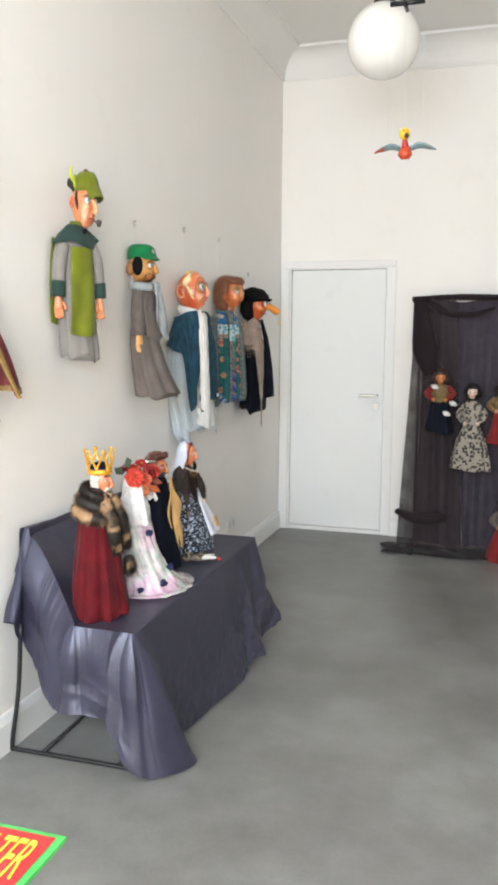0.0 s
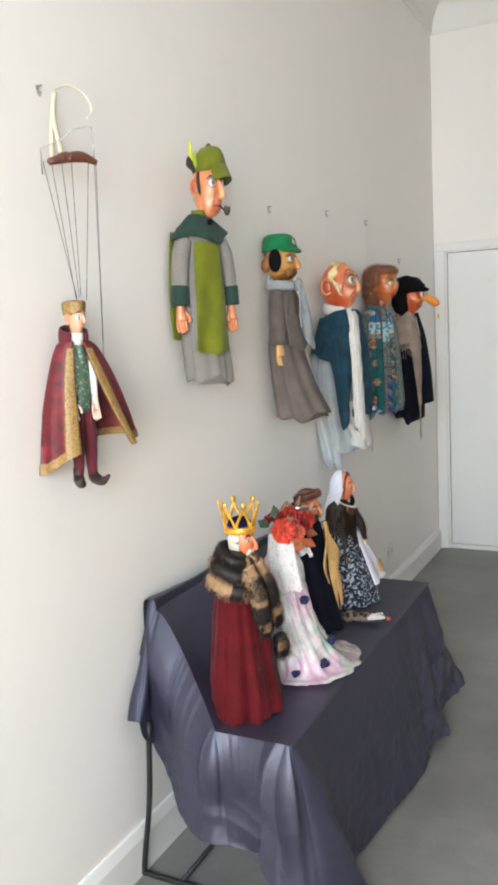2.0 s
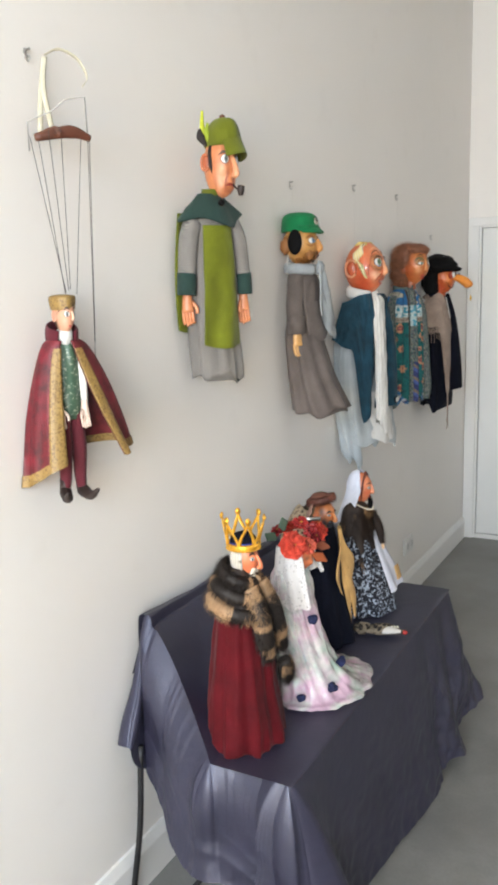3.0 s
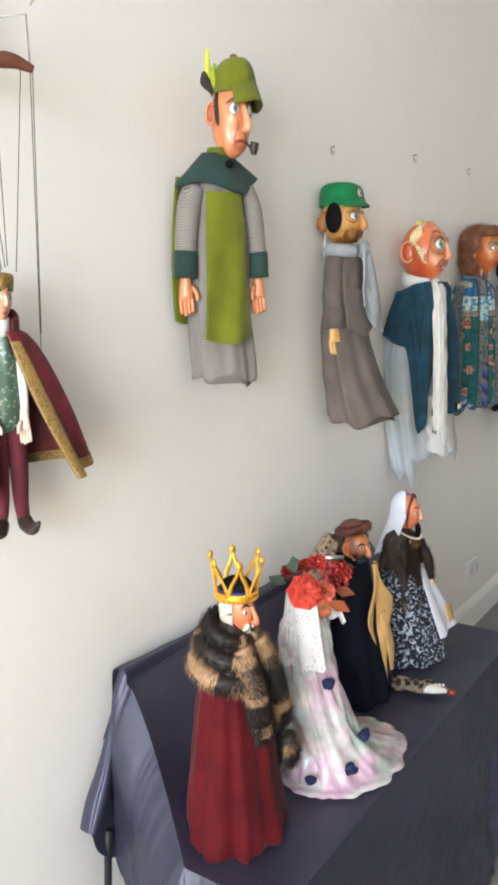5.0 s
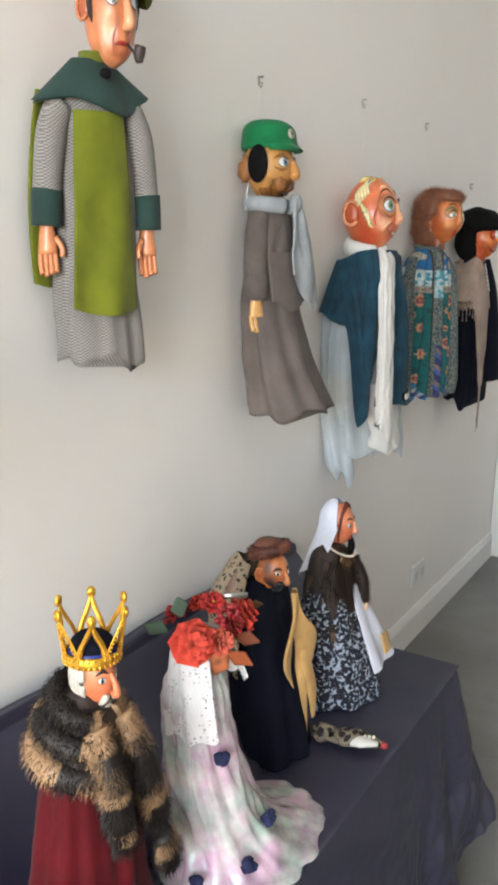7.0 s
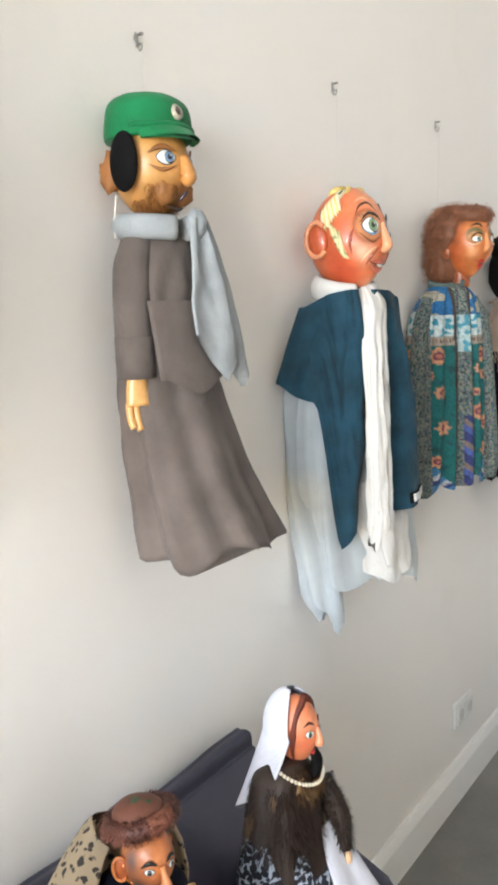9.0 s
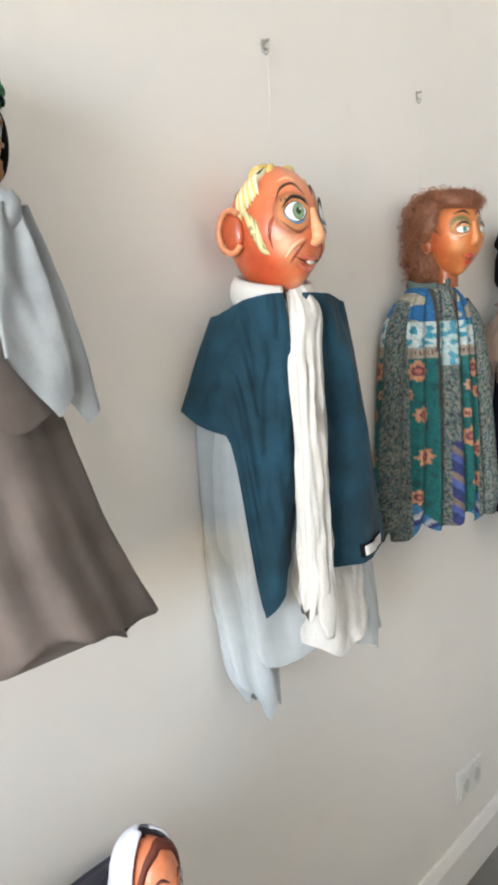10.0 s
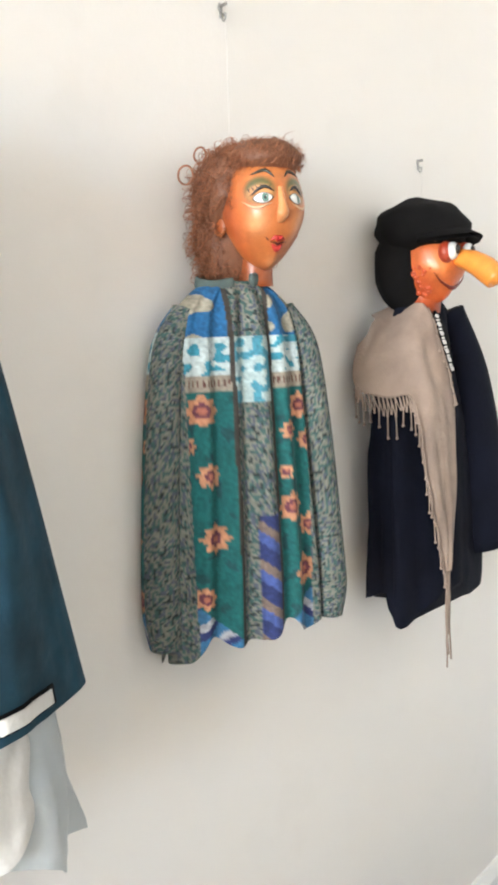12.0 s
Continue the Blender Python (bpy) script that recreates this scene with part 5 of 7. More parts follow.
def curly():
    d = Doll(WALL + 0.004)
    X, Y = -1.738, 5.282
    # blouse: pleated, printed
    rows = catmull([(1.682, 0.030, 0.048), (1.665, 0.042, 0.072), (1.635, 0.05, 0.098), (1.58, 0.056, 0.112), (1.48, 0.060, 0.120), (1.34, 0.064, 0.130), (1.22, 0.066, 0.140), (1.14, 0.064, 0.143)], 30)
    n = 300
    th = np.arange(n) / n * 2 * np.pi
    pts, col = np.zeros((len(rows), n, 3)), np.zeros((len(rows), n, 3))
    for i, (z, rx, ry) in enumerate(rows):
        s = i / (len(rows) - 1)
        for j, a in enumerate(th):
            w = 1 + (0.09 + 0.06 * s) * math.sin(16 * a + 1.4 * nz(a * 2, s, 1)) * min(1, s * 5) + 0.10 * s * math.sin(5 * a + 0.4)
            y = ry * math.sin(a) * (1 + 0.04 * s * math.sin(9 * a))
            z2 = z - s ** 8 * (0.012 * math.cos(a * 7 + 1.0) + 0.006 * math.sin(a * 13) + 0.03 * max(0, -math.sin(a)) ** 2)
            pts[i, j] = (X + rx * w * math.cos(a), Y + y, z2)
            col[i, j] = patch_print(y * 0.98, z2)
    d.grid(pts, M_PRINT, col, True, True, False)
    for s in (-1, 1):
        k = 60
        arm = catmull([(X + 0.002, Y + s * 0.082, 1.640), (X + 0.006, Y + s * 0.114, 1.58), (X + 0.008, Y + s * 0.130, 1.46), (X + 0.010, Y + s * 0.142, 1.30), (X + 0.014, Y + s * 0.147, 1.19), (X + 0.014, Y + s * 0.143, 1.135)], 34)
        c = np.array([[patch_print(s * 0.2 + 0.034 * a, p[2]) for a in np.linspace(0, 6.28, 60)] for p in arm])
        d.sweep(arm, [0.020, 0.026, 0.028, 0.029, 0.030, 0.026], [0.024, 0.030, 0.033, 0.036, 0.036, 0.028], M_PRINT, (0, 1, 0), 60, 1, c)
    d.sweep([(X - 0.004 + 0.040 * math.cos(a), Y + 0.055 * math.sin(a), 1.678 + 0.006 * math.sin(2 * a)) for a in np.linspace(0.25, 6.03, 12)], [0.012] * 3, [0.004] * 3, M_PRINT, (0.1, 0, 1), 8, 4, lin(88, 102, 100))
    # neck, head: highlights and shaded underchin, sides and neck are put into the colours
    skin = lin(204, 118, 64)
    start = len(d.v)
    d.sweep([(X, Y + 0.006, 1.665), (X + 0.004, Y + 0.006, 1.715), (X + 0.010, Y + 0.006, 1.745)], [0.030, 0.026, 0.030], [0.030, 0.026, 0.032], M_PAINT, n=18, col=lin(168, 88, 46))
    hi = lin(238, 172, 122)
    C = (X + 0.024, Y + 0.010, 1.782)
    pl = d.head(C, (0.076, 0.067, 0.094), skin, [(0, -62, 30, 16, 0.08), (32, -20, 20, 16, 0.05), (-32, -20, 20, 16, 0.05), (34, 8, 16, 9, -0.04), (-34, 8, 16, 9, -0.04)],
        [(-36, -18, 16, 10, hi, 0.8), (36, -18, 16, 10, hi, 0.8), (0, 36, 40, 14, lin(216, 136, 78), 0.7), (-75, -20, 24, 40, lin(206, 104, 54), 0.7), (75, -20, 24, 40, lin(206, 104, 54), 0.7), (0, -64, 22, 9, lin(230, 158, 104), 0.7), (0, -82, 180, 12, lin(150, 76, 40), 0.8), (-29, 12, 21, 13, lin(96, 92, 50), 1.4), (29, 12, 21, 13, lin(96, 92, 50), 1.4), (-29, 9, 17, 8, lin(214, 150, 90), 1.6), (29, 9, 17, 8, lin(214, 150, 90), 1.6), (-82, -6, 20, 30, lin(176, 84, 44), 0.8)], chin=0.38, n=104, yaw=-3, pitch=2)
    d.sweep([pl(0, 14, -0.003), pl(0, 0, 0.0), pl(0, -10, 0.004), pl(0, -17, -0.003)], [0.005, 0.006, 0.010, 0.007], [0.005, 0.006, 0.008, 0.005], M_PAINT, (0, 1, 0), 12, 6, lin(222, 148, 94))
    for s in (-1, 1):
        d.eye(pl, s * 25, 4, 14, 5.4, lin(100, 146, 134), 0.003, 3)
        d.line(pl, [(s * 10, 9), (s * 24, 14), (s * 42, 6)], 0.0026, DARK, 0.003)
        d.line(pl, [(s * 7, 23), (s * 20, 31), (s * 42, 27)], 0.0030, lin(52, 44, 26), 0.001)
        d.line(pl, [(s * 14, -1), (s * 34, -5), (s * 52, 2)], 0.002, lin(232, 190, 150), 0.002)
        for k in range(6):
            a = 14 + k * 5.5
            d.line(pl, [(s * a, 12.5 - abs(k - 2)), (s * (a + 3), 16.5 - abs(k - 2))], 0.001, DARK, 0.003, steps=3)
        ear(d, pl, s * 99, -12, 0.026, lin(200, 116, 64), lin(172, 90, 46))
    d.line(pl, [(-16, -35), (-5, -36.5), (0, -38), (5, -36.5), (16, -35)], 0.0018, lin(90, 24, 20), 0.004)
    d.line(pl, [(-14, -34.5), (-5, -31.5), (0, -33.5), (5, -31.5), (14, -34.5)], 0.0046, lin(192, 44, 40), 0.002)
    d.line(pl, [(-12, -38), (0, -43), (12, -38)], 0.0060, lin(198, 56, 50), 0.002)
    d.line(pl, [(-24, -31), (-17, -35)], 0.0012, lin(110, 46, 30), 0.001, steps=4)
    # two loose ringlets, then the curls
    rnd = random.Random(4)
    hair = lin(160, 104, 74)
    for y, z, r in ((-0.116, 0.056, 0.0125), (-0.090, 0.088, 0.010)):
        d.sweep([(C[0] - 0.03 + 0.004 * math.sin(a), C[1] + y + r * math.cos(a), C[2] + z + r * 1.1 * math.sin(a)) for a in np.linspace(-0.6, 5.9, 16)], 0.0017, 0.0017, M_STRAND, (1, 0, 0), 6, 3, hair)
    mass = [((C[0] - 0.042, C[1] - 0.016, C[2] + 0.030), (0.078, 0.074, 0.078)), ((C[0] - 0.056, C[1] - 0.030, C[2] - 0.042), (0.046, 0.060, 0.088)), ((C[0] + 0.006, C[1] + 0.002, C[2] + 0.076), (0.066, 0.060, 0.032))]
    for k, (o, r) in enumerate(mass):
        d.ball(o, r, M_STRAND, np.array(hair) * 0.62, 30, lumps=0.12, seed=k)
    for _ in range(14000):
        o, r = mass[rnd.choice((0, 0, 0, 1, 1, 2))]
        n_ = np.array((rnd.gauss(0, 1), rnd.gauss(0, 1), rnd.gauss(0, 1)))
        n_ /= np.linalg.norm(n_)
        p = np.array(o) + n_ * np.array(r) * rnd.uniform(0.94, 1.10)
        q = p - np.array(C)
        if q[0] > 0.030 and q[2] < 0.056 or q[0] > -0.02 and q[2] < 0.0:
            continue
        curl = np.array((rnd.gauss(0, 0.7), rnd.gauss(0, 0.7), rnd.gauss(-0.25, 0.6)))
        d.tuft(p, n_ * 0.08 + curl - n_ * max(0, float(n_ @ curl)) * 0.8, rnd.uniform(0.008, 0.018), 0.0007, M_STRAND, np.array(hair) * rnd.uniform(0.7, 1.35), (rnd.uniform(-0.7, 0.7), rnd.uniform(-0.7, 0.7), rnd.uniform(-0.7, 0.3)))
    for _ in range(1300):
        o, r = mass[rnd.choice((0, 0, 1, 1))]
        n_ = np.array((rnd.gauss(0, 1), rnd.gauss(0, 1), rnd.gauss(0, 1)))
        n_ /= np.linalg.norm(n_)
        p = np.array(o) + n_ * np.array(r) * 1.02
        q = p - np.array(C)
        if q[0] > 0.020 and q[2] < 0.07 or q[0] > -0.015 and q[2] < 0.0:
            continue
        t1 = np.cross(n_, (rnd.gauss(0, 1), rnd.gauss(0, 1), rnd.gauss(0, 1)))
        t1 /= np.linalg.norm(t1) + 1e-9
        rr, turns, ln = rnd.uniform(0.005, 0.011), rnd.uniform(0.6, 1.2), rnd.uniform(0.008, 0.026)
        pp = [p + (t1 * 0.6 + np.array((0, 0, -0.6))) * ln * g + (n_ * math.cos(g * turns * 6.28 + 3.14) + t1 * math.sin(g * turns * 6.28)) * rr + n_ * rr for g in np.linspace(0, 1, 10)]
        d.sweep(pp, 0.00045, 0.00045, M_STRAND, (0.3, 0.2, 0.9), 4, 1, np.array(hair) * rnd.uniform(0.7, 1.4))
    for a, e, r in ((-118, 44, 0.013), (-112, 62, 0.011), (-120, 12, 0.011), (-105, -4, 0.010), (40, 70, 0.009)):
        p = pl(a, e, 0.014)
        d.sweep([p + np.array((0.3 * r * math.cos(q), -r * math.cos(q) * 0.95, r * math.sin(q))) for q in np.linspace(0, 6.1, 14)], 0.0016, 0.0016, M_STRAND, (1, 0, 0), 5, 1, lin(138, 92, 66))
    d.resize(start, (X + 0.02, Y, 1.67), 0.94, (0.006, 0.030, 0.010))
    return d.make("hand_puppet", (WALL, Y, 1.08), "wall-hung puppet with brown curls and floral patchwork blouse", yaw=-22, pivot=(X, Y))


def witch():
    d = Doll(WALL + 0.004)
    X, Y = -1.735, 5.84
    d.loft([(1.66, X, Y, 0.032, 0.06), (1.63, X, Y + 0.006, 0.036, 0.085), (1.54, X - 0.002, Y + 0.004, 0.042, 0.122), (1.40, X + 0.004, Y, 0.056, 0.155), (1.22, X + 0.008, Y, 0.060, 0.165), (1.08, X + 0.010, Y, 0.062, 0.168), (1.04, X + 0.010, Y, 0.060, 0.168)], M_NAVY, 60, 5, [(6, 0.8, 0.02, 0.10), (13, 0.3, 0.0, 0.05)], 0.08, seed=11.0)
    d.sweep([(X + 0.02, Y + 0.09, 1.64), (X + 0.036, Y + 0.135, 1.50), (X + 0.05, Y + 0.165, 1.30), (X + 0.056, Y + 0.18, 1.12)], [0.03, 0.05, 0.06, 0.065], [0.02, 0.026, 0.03, 0.03], M_NAVY, (0.2, 1, 0), 16, 6)
    # shawl: over the near shoulder, its end falling down the middle, netted fringe along the edge
    left = catmull([(-1.772, 5.683, 1.574), (-1.765, 5.643, 1.498), (-1.71, 5.656, 1.474), (-1.672, 5.687, 1.469), (-1.656, 5.699, 1.353), (-1.652, 5.725, 1.232), (-1.652, 5.757, 1.119)], 12)
    right = catmull([(-1.772, 5.732, 1.633), (-1.755, 5.78, 1.654), (-1.7, 5.765, 1.655), (-1.668, 5.758, 1.6), (-1.652, 5.795, 1.458), (-1.65, 5.796, 1.271), (-1.65, 5.777, 1.12)], 12)

    def shawl(u, v):
        k = v * (len(left) - 1)
        a, f = min(int(k), len(left) - 2), k - min(int(k), len(left) - 2)
        p, q = left[a] * (1 - f) + left[a + 1] * f, right[a] * (1 - f) + right[a + 1] * f
        m = p * (1 - u) + q * u
        swell = 0.030 * math.sin(u * math.pi) * max(0.2, 1 - v * 1.5)
        return (m[0] + swell + 0.002 * v + 0.0025 * math.sin(u * 11 + v * 6 + 2 * nz(u, v * 3, 1.0)) + 0.005 * nz(u * 4, v * 9, 2.0), m[1] - swell * 0.6 + 0.030 * min(1, v * 2.5), m[2] + swell * 0.3)
    d.panel(shawl, 34, 70, M_TAUPE, 0.004)
    rnd = random.Random(9)
    edge = [np.array(shawl(0.0, v)) for v in np.linspace(0.08, 0.98, 44)]
    far = [np.array(shawl(1.0, v)) for v in np.linspace(0.40, 0.66, 14)]
    for row in (edge, far):
        for i, p in enumerate(row):
            ln = rnd.uniform(0.050, 0.080) if row is edge else rnd.uniform(0.02, 0.035)
            p = p + np.array((0.004, 0, 0))
            knot = p + np.array((0.003, rnd.uniform(-0.003, 0.003), -ln * 0.45))
            end = knot + np.array((0.001, rnd.uniform(-0.004, 0.004), -ln * 0.55))
            for o in (row[i], row[max(0, i - 1)]):
                d.sweep([o + np.array((0.003, 0, 0.002)), (o + knot) / 2 + np.array((0.004, 0, -0.006)), knot], 0.0013, 0.0013, M_TAUPE, n=5)
            d.ball(knot, 0.0030, M_TAUPE, n=6)
            if i % 2 == 0:
                d.sweep([knot, (knot + end) / 2, end], 0.0014, 0.0014, M_TAUPE, n=5)
                d.ball(end, 0.0034, M_TAUPE, n=6)
    end = np.array(shawl(0.5, 1.0))
    for k in range(9):
        d.sweep([end + np.array((0, rnd.uniform(-0.008, 0.008), 0.01)), end + np.array((rnd.uniform(-0.004, 0.004), rnd.uniform(-0.010, 0.010), -0.09)), end + np.array((rnd.uniform(-0.004, 0.004), rnd.uniform(-0.008, 0.008), -0.09 - 0.014 * k))], 0.0018, 0.0018, M_TAUPE, n=5)
    # collar with a crocheted edge
    ca, cb = np.array((-1.672, 5.765, 1.627)), np.array((-1.66, 5.801, 1.519))
    d.panel(lambda u, v: ca * (1 - v) + cb * v + np.array((0.006 - 0.010 * u, 0.020 + 0.040 * u * math.sin(0.5 + v * 2.4), 0.010 * u)), 8, 12, M_BLACKFELT, 0.005)
    for q in np.linspace(0, 1, 26):
        for k in (0, 1):
            d.ball(ca * (1 - q) + cb * q + np.array((0.011, 0.021 + 0.005 * k, 0.002 * math.sin(q * 40))), 0.0024, M_WHITECLOTH, n=6)
    # head with big nose
    skin = lin(206, 104, 52)
    start = len(d.v)
    C = (X + 0.026, Y + 0.004, 1.732)
    d.sweep([(X + 0.012, Y + 0.004, 1.64), (X + 0.020, Y + 0.004, 1.70)], [0.034, 0.032], [0.034, 0.032], M_PAINT, n=16, col=lin(186, 84, 44))
    pl = d.head(C, (0.070, 0.060, 0.082), skin, [(0, -55, 26, 18, 0.16), (34, -16, 18, 14, 0.08), (-34, -16, 18, 14, 0.08)], [(-40, -8, 20, 18, lin(232, 140, 72), 0.8), (40, -8, 20, 18, lin(232, 140, 72), 0.8), (0, -60, 40, 16, lin(200, 86, 44), 0.8), (-70, -40, 30, 24, lin(190, 74, 40), 0.8)], chin=0.24, yaw=-5)
    d.sweep([pl(0, 4, -0.012), pl(0, -4, 0.028), pl(0, -10, 0.060), pl(0, -15, 0.086), pl(0, -17, 0.093)], [0.014, 0.019, 0.021, 0.020, 0.008], [0.014, 0.020, 0.023, 0.021, 0.008], M_PAINT, (0, 1, 0), 18, 6, lin(240, 150, 62))
    for s in (-1, 1):
        d.ball(pl(s * 27, 8, 0.0), (0.014, 0.016, 0.020), M_PAINT, lin(178, 66, 38), 18)
        d.ball(pl(s * 20, 8, 0.009), (0.011, 0.013, 0.016), M_PAINT, (0.78, 0.78, 0.76), 18)
        d.ball(pl(s * 17, 8, 0.019), (0.004, 0.006, 0.009), M_PAINT, DARK, 12)
        d.line(pl, [(s * 8, 22), (s * 26, 30), (s * 46, 20)], 0.004, lin(96, 46, 26), 0.006)
        ear(d, pl, s * 100, -4, 0.020, lin(206, 100, 50), lin(170, 70, 36))
    for _ in range(60):
        d.ball(pl(rnd.choice((-1, 1)) * rnd.uniform(52, 86), rnd.uniform(-50, -8), -0.002), rnd.uniform(0.003, 0.006), M_PAINT, np.array(lin(196, 82, 42)) * rnd.uniform(0.8, 1.2), 8)
    d.line(pl, [(-48, -16), (-34, -28), (-12, -36), (0, -37), (12, -36), (34, -28), (48, -16)], 0.004, lin(110, 28, 20), 0.003)
    tip = pl(0, -17, 0.092)
    d.sweep([tip + np.array((0, 0, -0.01)), tip + np.array((0.004, 0.002, -0.045))], 0.0012, 0.0012, M_NYLON, n=5)
    d.ball(tip + np.array((0.004, 0.002, -0.055)), (0.005, 0.006, 0.014), M_PAINT, lin(226, 186, 66), 10)
    # black cap with brim and ear flaps
    cap = len(d.v)
    d.ball((C[0] - 0.012, C[1] - 0.002, C[2] + 0.062), (0.090, 0.086, 0.056), M_BLACKFELT, n=32, rot=(0, 8, 0), lumps=0.10)
    d.panel(lambda u, v: (C[0] + 0.004 + (0.066 + v * 0.032) * math.cos((u - 0.5) * 2.6), C[1] + (0.070 + 0.016 * v) * math.sin((u - 0.5) * 2.6), C[2] + 0.056 - v * 0.016 - 0.02 * abs(u - 0.5)), 28, 8, M_BLACKFELT, 0.008)
    d.ball((C[0] - 0.040, C[1], C[2] - 0.006), (0.064, 0.080, 0.092), M_BLACKFELT, n=28, lumps=0.08)
    d.resize(start, (X, Y, 1.66), 1.04, (0.010, -0.026, -0.002))
    return d.make("hand_puppet", (WALL, Y, 0.85), "wall-hung long-nosed puppet with black cap and fringed shawl", yaw=-4, pivot=(X, Y))


def prince():
    d = Doll(WALL + 0.004)
    X, Y = -1.742, 2.835
    # cloak: wide at the foot, open in front
    def cloak(u, v):
        lo, hi = math.pi * (0.06 + 0.20 * v), math.pi * (1.88 + 0.02 * v)
        a = lo + (hi - lo) * u
        w = 0.050 + v ** 0.62 * (0.108 + 0.03 * max(0, math.sin(a)))
        drop = 0.262 + 0.036 * v * max(0.0, -math.sin(a)) ** 0.7
        fold = 1 + 0.10 * v * math.sin(u * 26 + 2) + 0.05 * v * math.sin(u * 47)
        return (max(WALL + 0.006, X + 0.006 + (0.034 + 0.030 * v) * fold * math.cos(a)), Y + 0.012 * v + w * fold * 1.05 * math.sin(a), 1.575 - v * (drop + 0.012 * math.cos(u * 9)) + 0.012 * math.sin(a) * v)
    d.panel(cloak, 70, 40, M_BROCADE, 0.004)
    d.panel(lambda u, v: np.array(cloak(u, 0.93 + 0.075 * v)) + np.array((0.004, 0.0, 0.0)) + 0.004 * np.array((0, np.sign(u - 0.5) * -0.4, 0)), 70, 5, M_GOLDTRIM, 0.004)
    for s in (0, 1):
        d.panel(lambda u, v: np.array(cloak((0.0 + 0.062 * u) if s == 0 else (1.0 - 0.062 * u), 0.06 + 0.94 * v)) + np.array((0.007, 0, 0)), 8, 40, M_GOLDTRIM, 0.005)
    d.sweep([(X + 0.036 * math.cos(a), Y + 0.046 * math.sin(a), 1.588 - 0.012 * math.cos(a)) for a in np.linspace(0.6, 5.7, 11)], [0.020] * 3, [0.006] * 3, M_PLUM, (0.3, 0, 1), 10, 4)
    # trunk, sleeves, legs, shoes
    d.loft([(1.578, X + 0.014, Y, 0.020, 0.034), (1.54, X + 0.016, Y, 0.026, 0.046), (1.47, X + 0.018, Y, 0.026, 0.040), (1.42, X + 0.018, Y, 0.026, 0.042), (1.40, X + 0.018, Y, 0.022, 0.04)], M_SILVERGREEN, 28, 4, [(6, 0, 0.02, 0.05)])
    d.sweep([(X + 0.018, Y, 1.57), (X + 0.022, Y, 1.598)], 0.024, 0.022, M_WHITECLOTH, n=14)
    for s in (-1, 1):
        d.sweep([(X + 0.016, Y + s * 0.036, 1.555), (X + 0.032, Y + s * 0.044, 1.50), (X + 0.038, Y + s * 0.044, 1.43)], [0.011, 0.013, 0.010], [0.011, 0.013, 0.010], M_WHITECLOTH, n=12, steps=5)
        hand(d, (X + 0.044, Y + s * 0.040, 1.432), 0.052, lin(226, 200, 184), -s)
        d.sweep([(X + 0.016, Y + s * 0.020, 1.415), (X + 0.022, Y + s * 0.024, 1.34), (X + 0.018, Y + s * 0.024, 1.27), (X + 0.018, Y + s * 0.026, 1.242)], [0.024, 0.024, 0.019, 0.015], [0.022, 0.023, 0.018, 0.014], M_PLUM, n=14, steps=5)
        d.sweep([(X + 0.006, Y + s * 0.028, 1.236), (X + 0.022, Y + s * 0.030, 1.232), (X + 0.056, Y + s * 0.040, 1.226), (X + 0.084, Y + s * 0.052, 1.244)], [0.014, 0.020, 0.017, 0.004], [0.016, 0.016, 0.011, 0.004], M_LEATHER, (0, 1, 0), 12, 5)
        d.sweep([(X + 0.016, Y + s * 0.027, 1.262), (X + 0.014, Y + s * 0.028, 1.235)], 0.017, 0.017, M_LEATHER, n=12)
    # head
    skin = lin(214, 160, 130)
    C = (X + 0.022, Y, 1.632)
    pl = d.head(C, (0.036, 0.031, 0.044), skin, [(0, -60, 30, 18, 0.08)], [(-40, -20, 18, 16, lin(238, 168, 146), 0.7), (40, -20, 18, 16, lin(238, 168, 146), 0.7), (180, 0, 95, 80, lin(70, 48, 32), 3)], chin=0.25, n=60, yaw=18)
    d.sweep([pl(0, 8, 0), pl(0, -6, 0.006), pl(0, -14, 0.004)], [0.003, 0.004, 0.005], [0.003, 0.004, 0.004], M_PAINT, n=8, col=lin(236, 194, 168))
    for s in (-1, 1):
        d.eye(pl, s * 28, 2, 17, 9, lin(80, 70, 60), 0.001)
        d.line(pl, [(s * 12, 14), (s * 28, 19), (s * 44, 13)], 0.0026, lin(60, 40, 28), 0.0008)
        ear(d, pl, s * 90, -2, 0.018, lin(232, 176, 146), lin(210, 146, 120))
    d.line(pl, [(-16, -32), (0, -34), (16, -32)], 0.003, lin(176, 70, 64), 0.0008)
    for k in range(5):
        d.line(pl, [(-78 + 6 * k, 2 + 4 * k), (-50 + 4 * k, 30), (-12, 36), (20, 32 - k), (46, 20)], 0.0036, np.array(lin(74, 50, 32)) * (0.8 + 0.1 * k), 0.001, M_STRAND)
    d.loft([(C[2] + 0.044, C[0] - 0.004, C[1], 0.010, 0.010), (C[2] + 0.042, C[0] - 0.004, C[1], 0.030, 0.028), (C[2] + 0.037, C[0] - 0.004, C[1], 0.040, 0.038), (C[2] + 0.020, C[0] - 0.004, C[1], 0.039, 0.037), (C[2] + 0.010, C[0] - 0.004, C[1], 0.037, 0.035)], M_GOLDTRIM, 28, 4)
    # control bar: wooden cross, wire arch, ribbon and strings
    bz = 2.012
    d.resize(0, (X, Y, 1.5), (1, 0.70, 1), (0, -0.016, 0))
    d.sweep([(X + 0.03, Y - 0.055, bz - 0.012), (X + 0.034, Y + 0.02, bz + 0.004), (X + 0.03, Y + 0.065, bz - 0.006)], [0.008, 0.014, 0.007], [0.007, 0.010, 0.006], M_WOOD, (0, 0, 1), 10, 6)
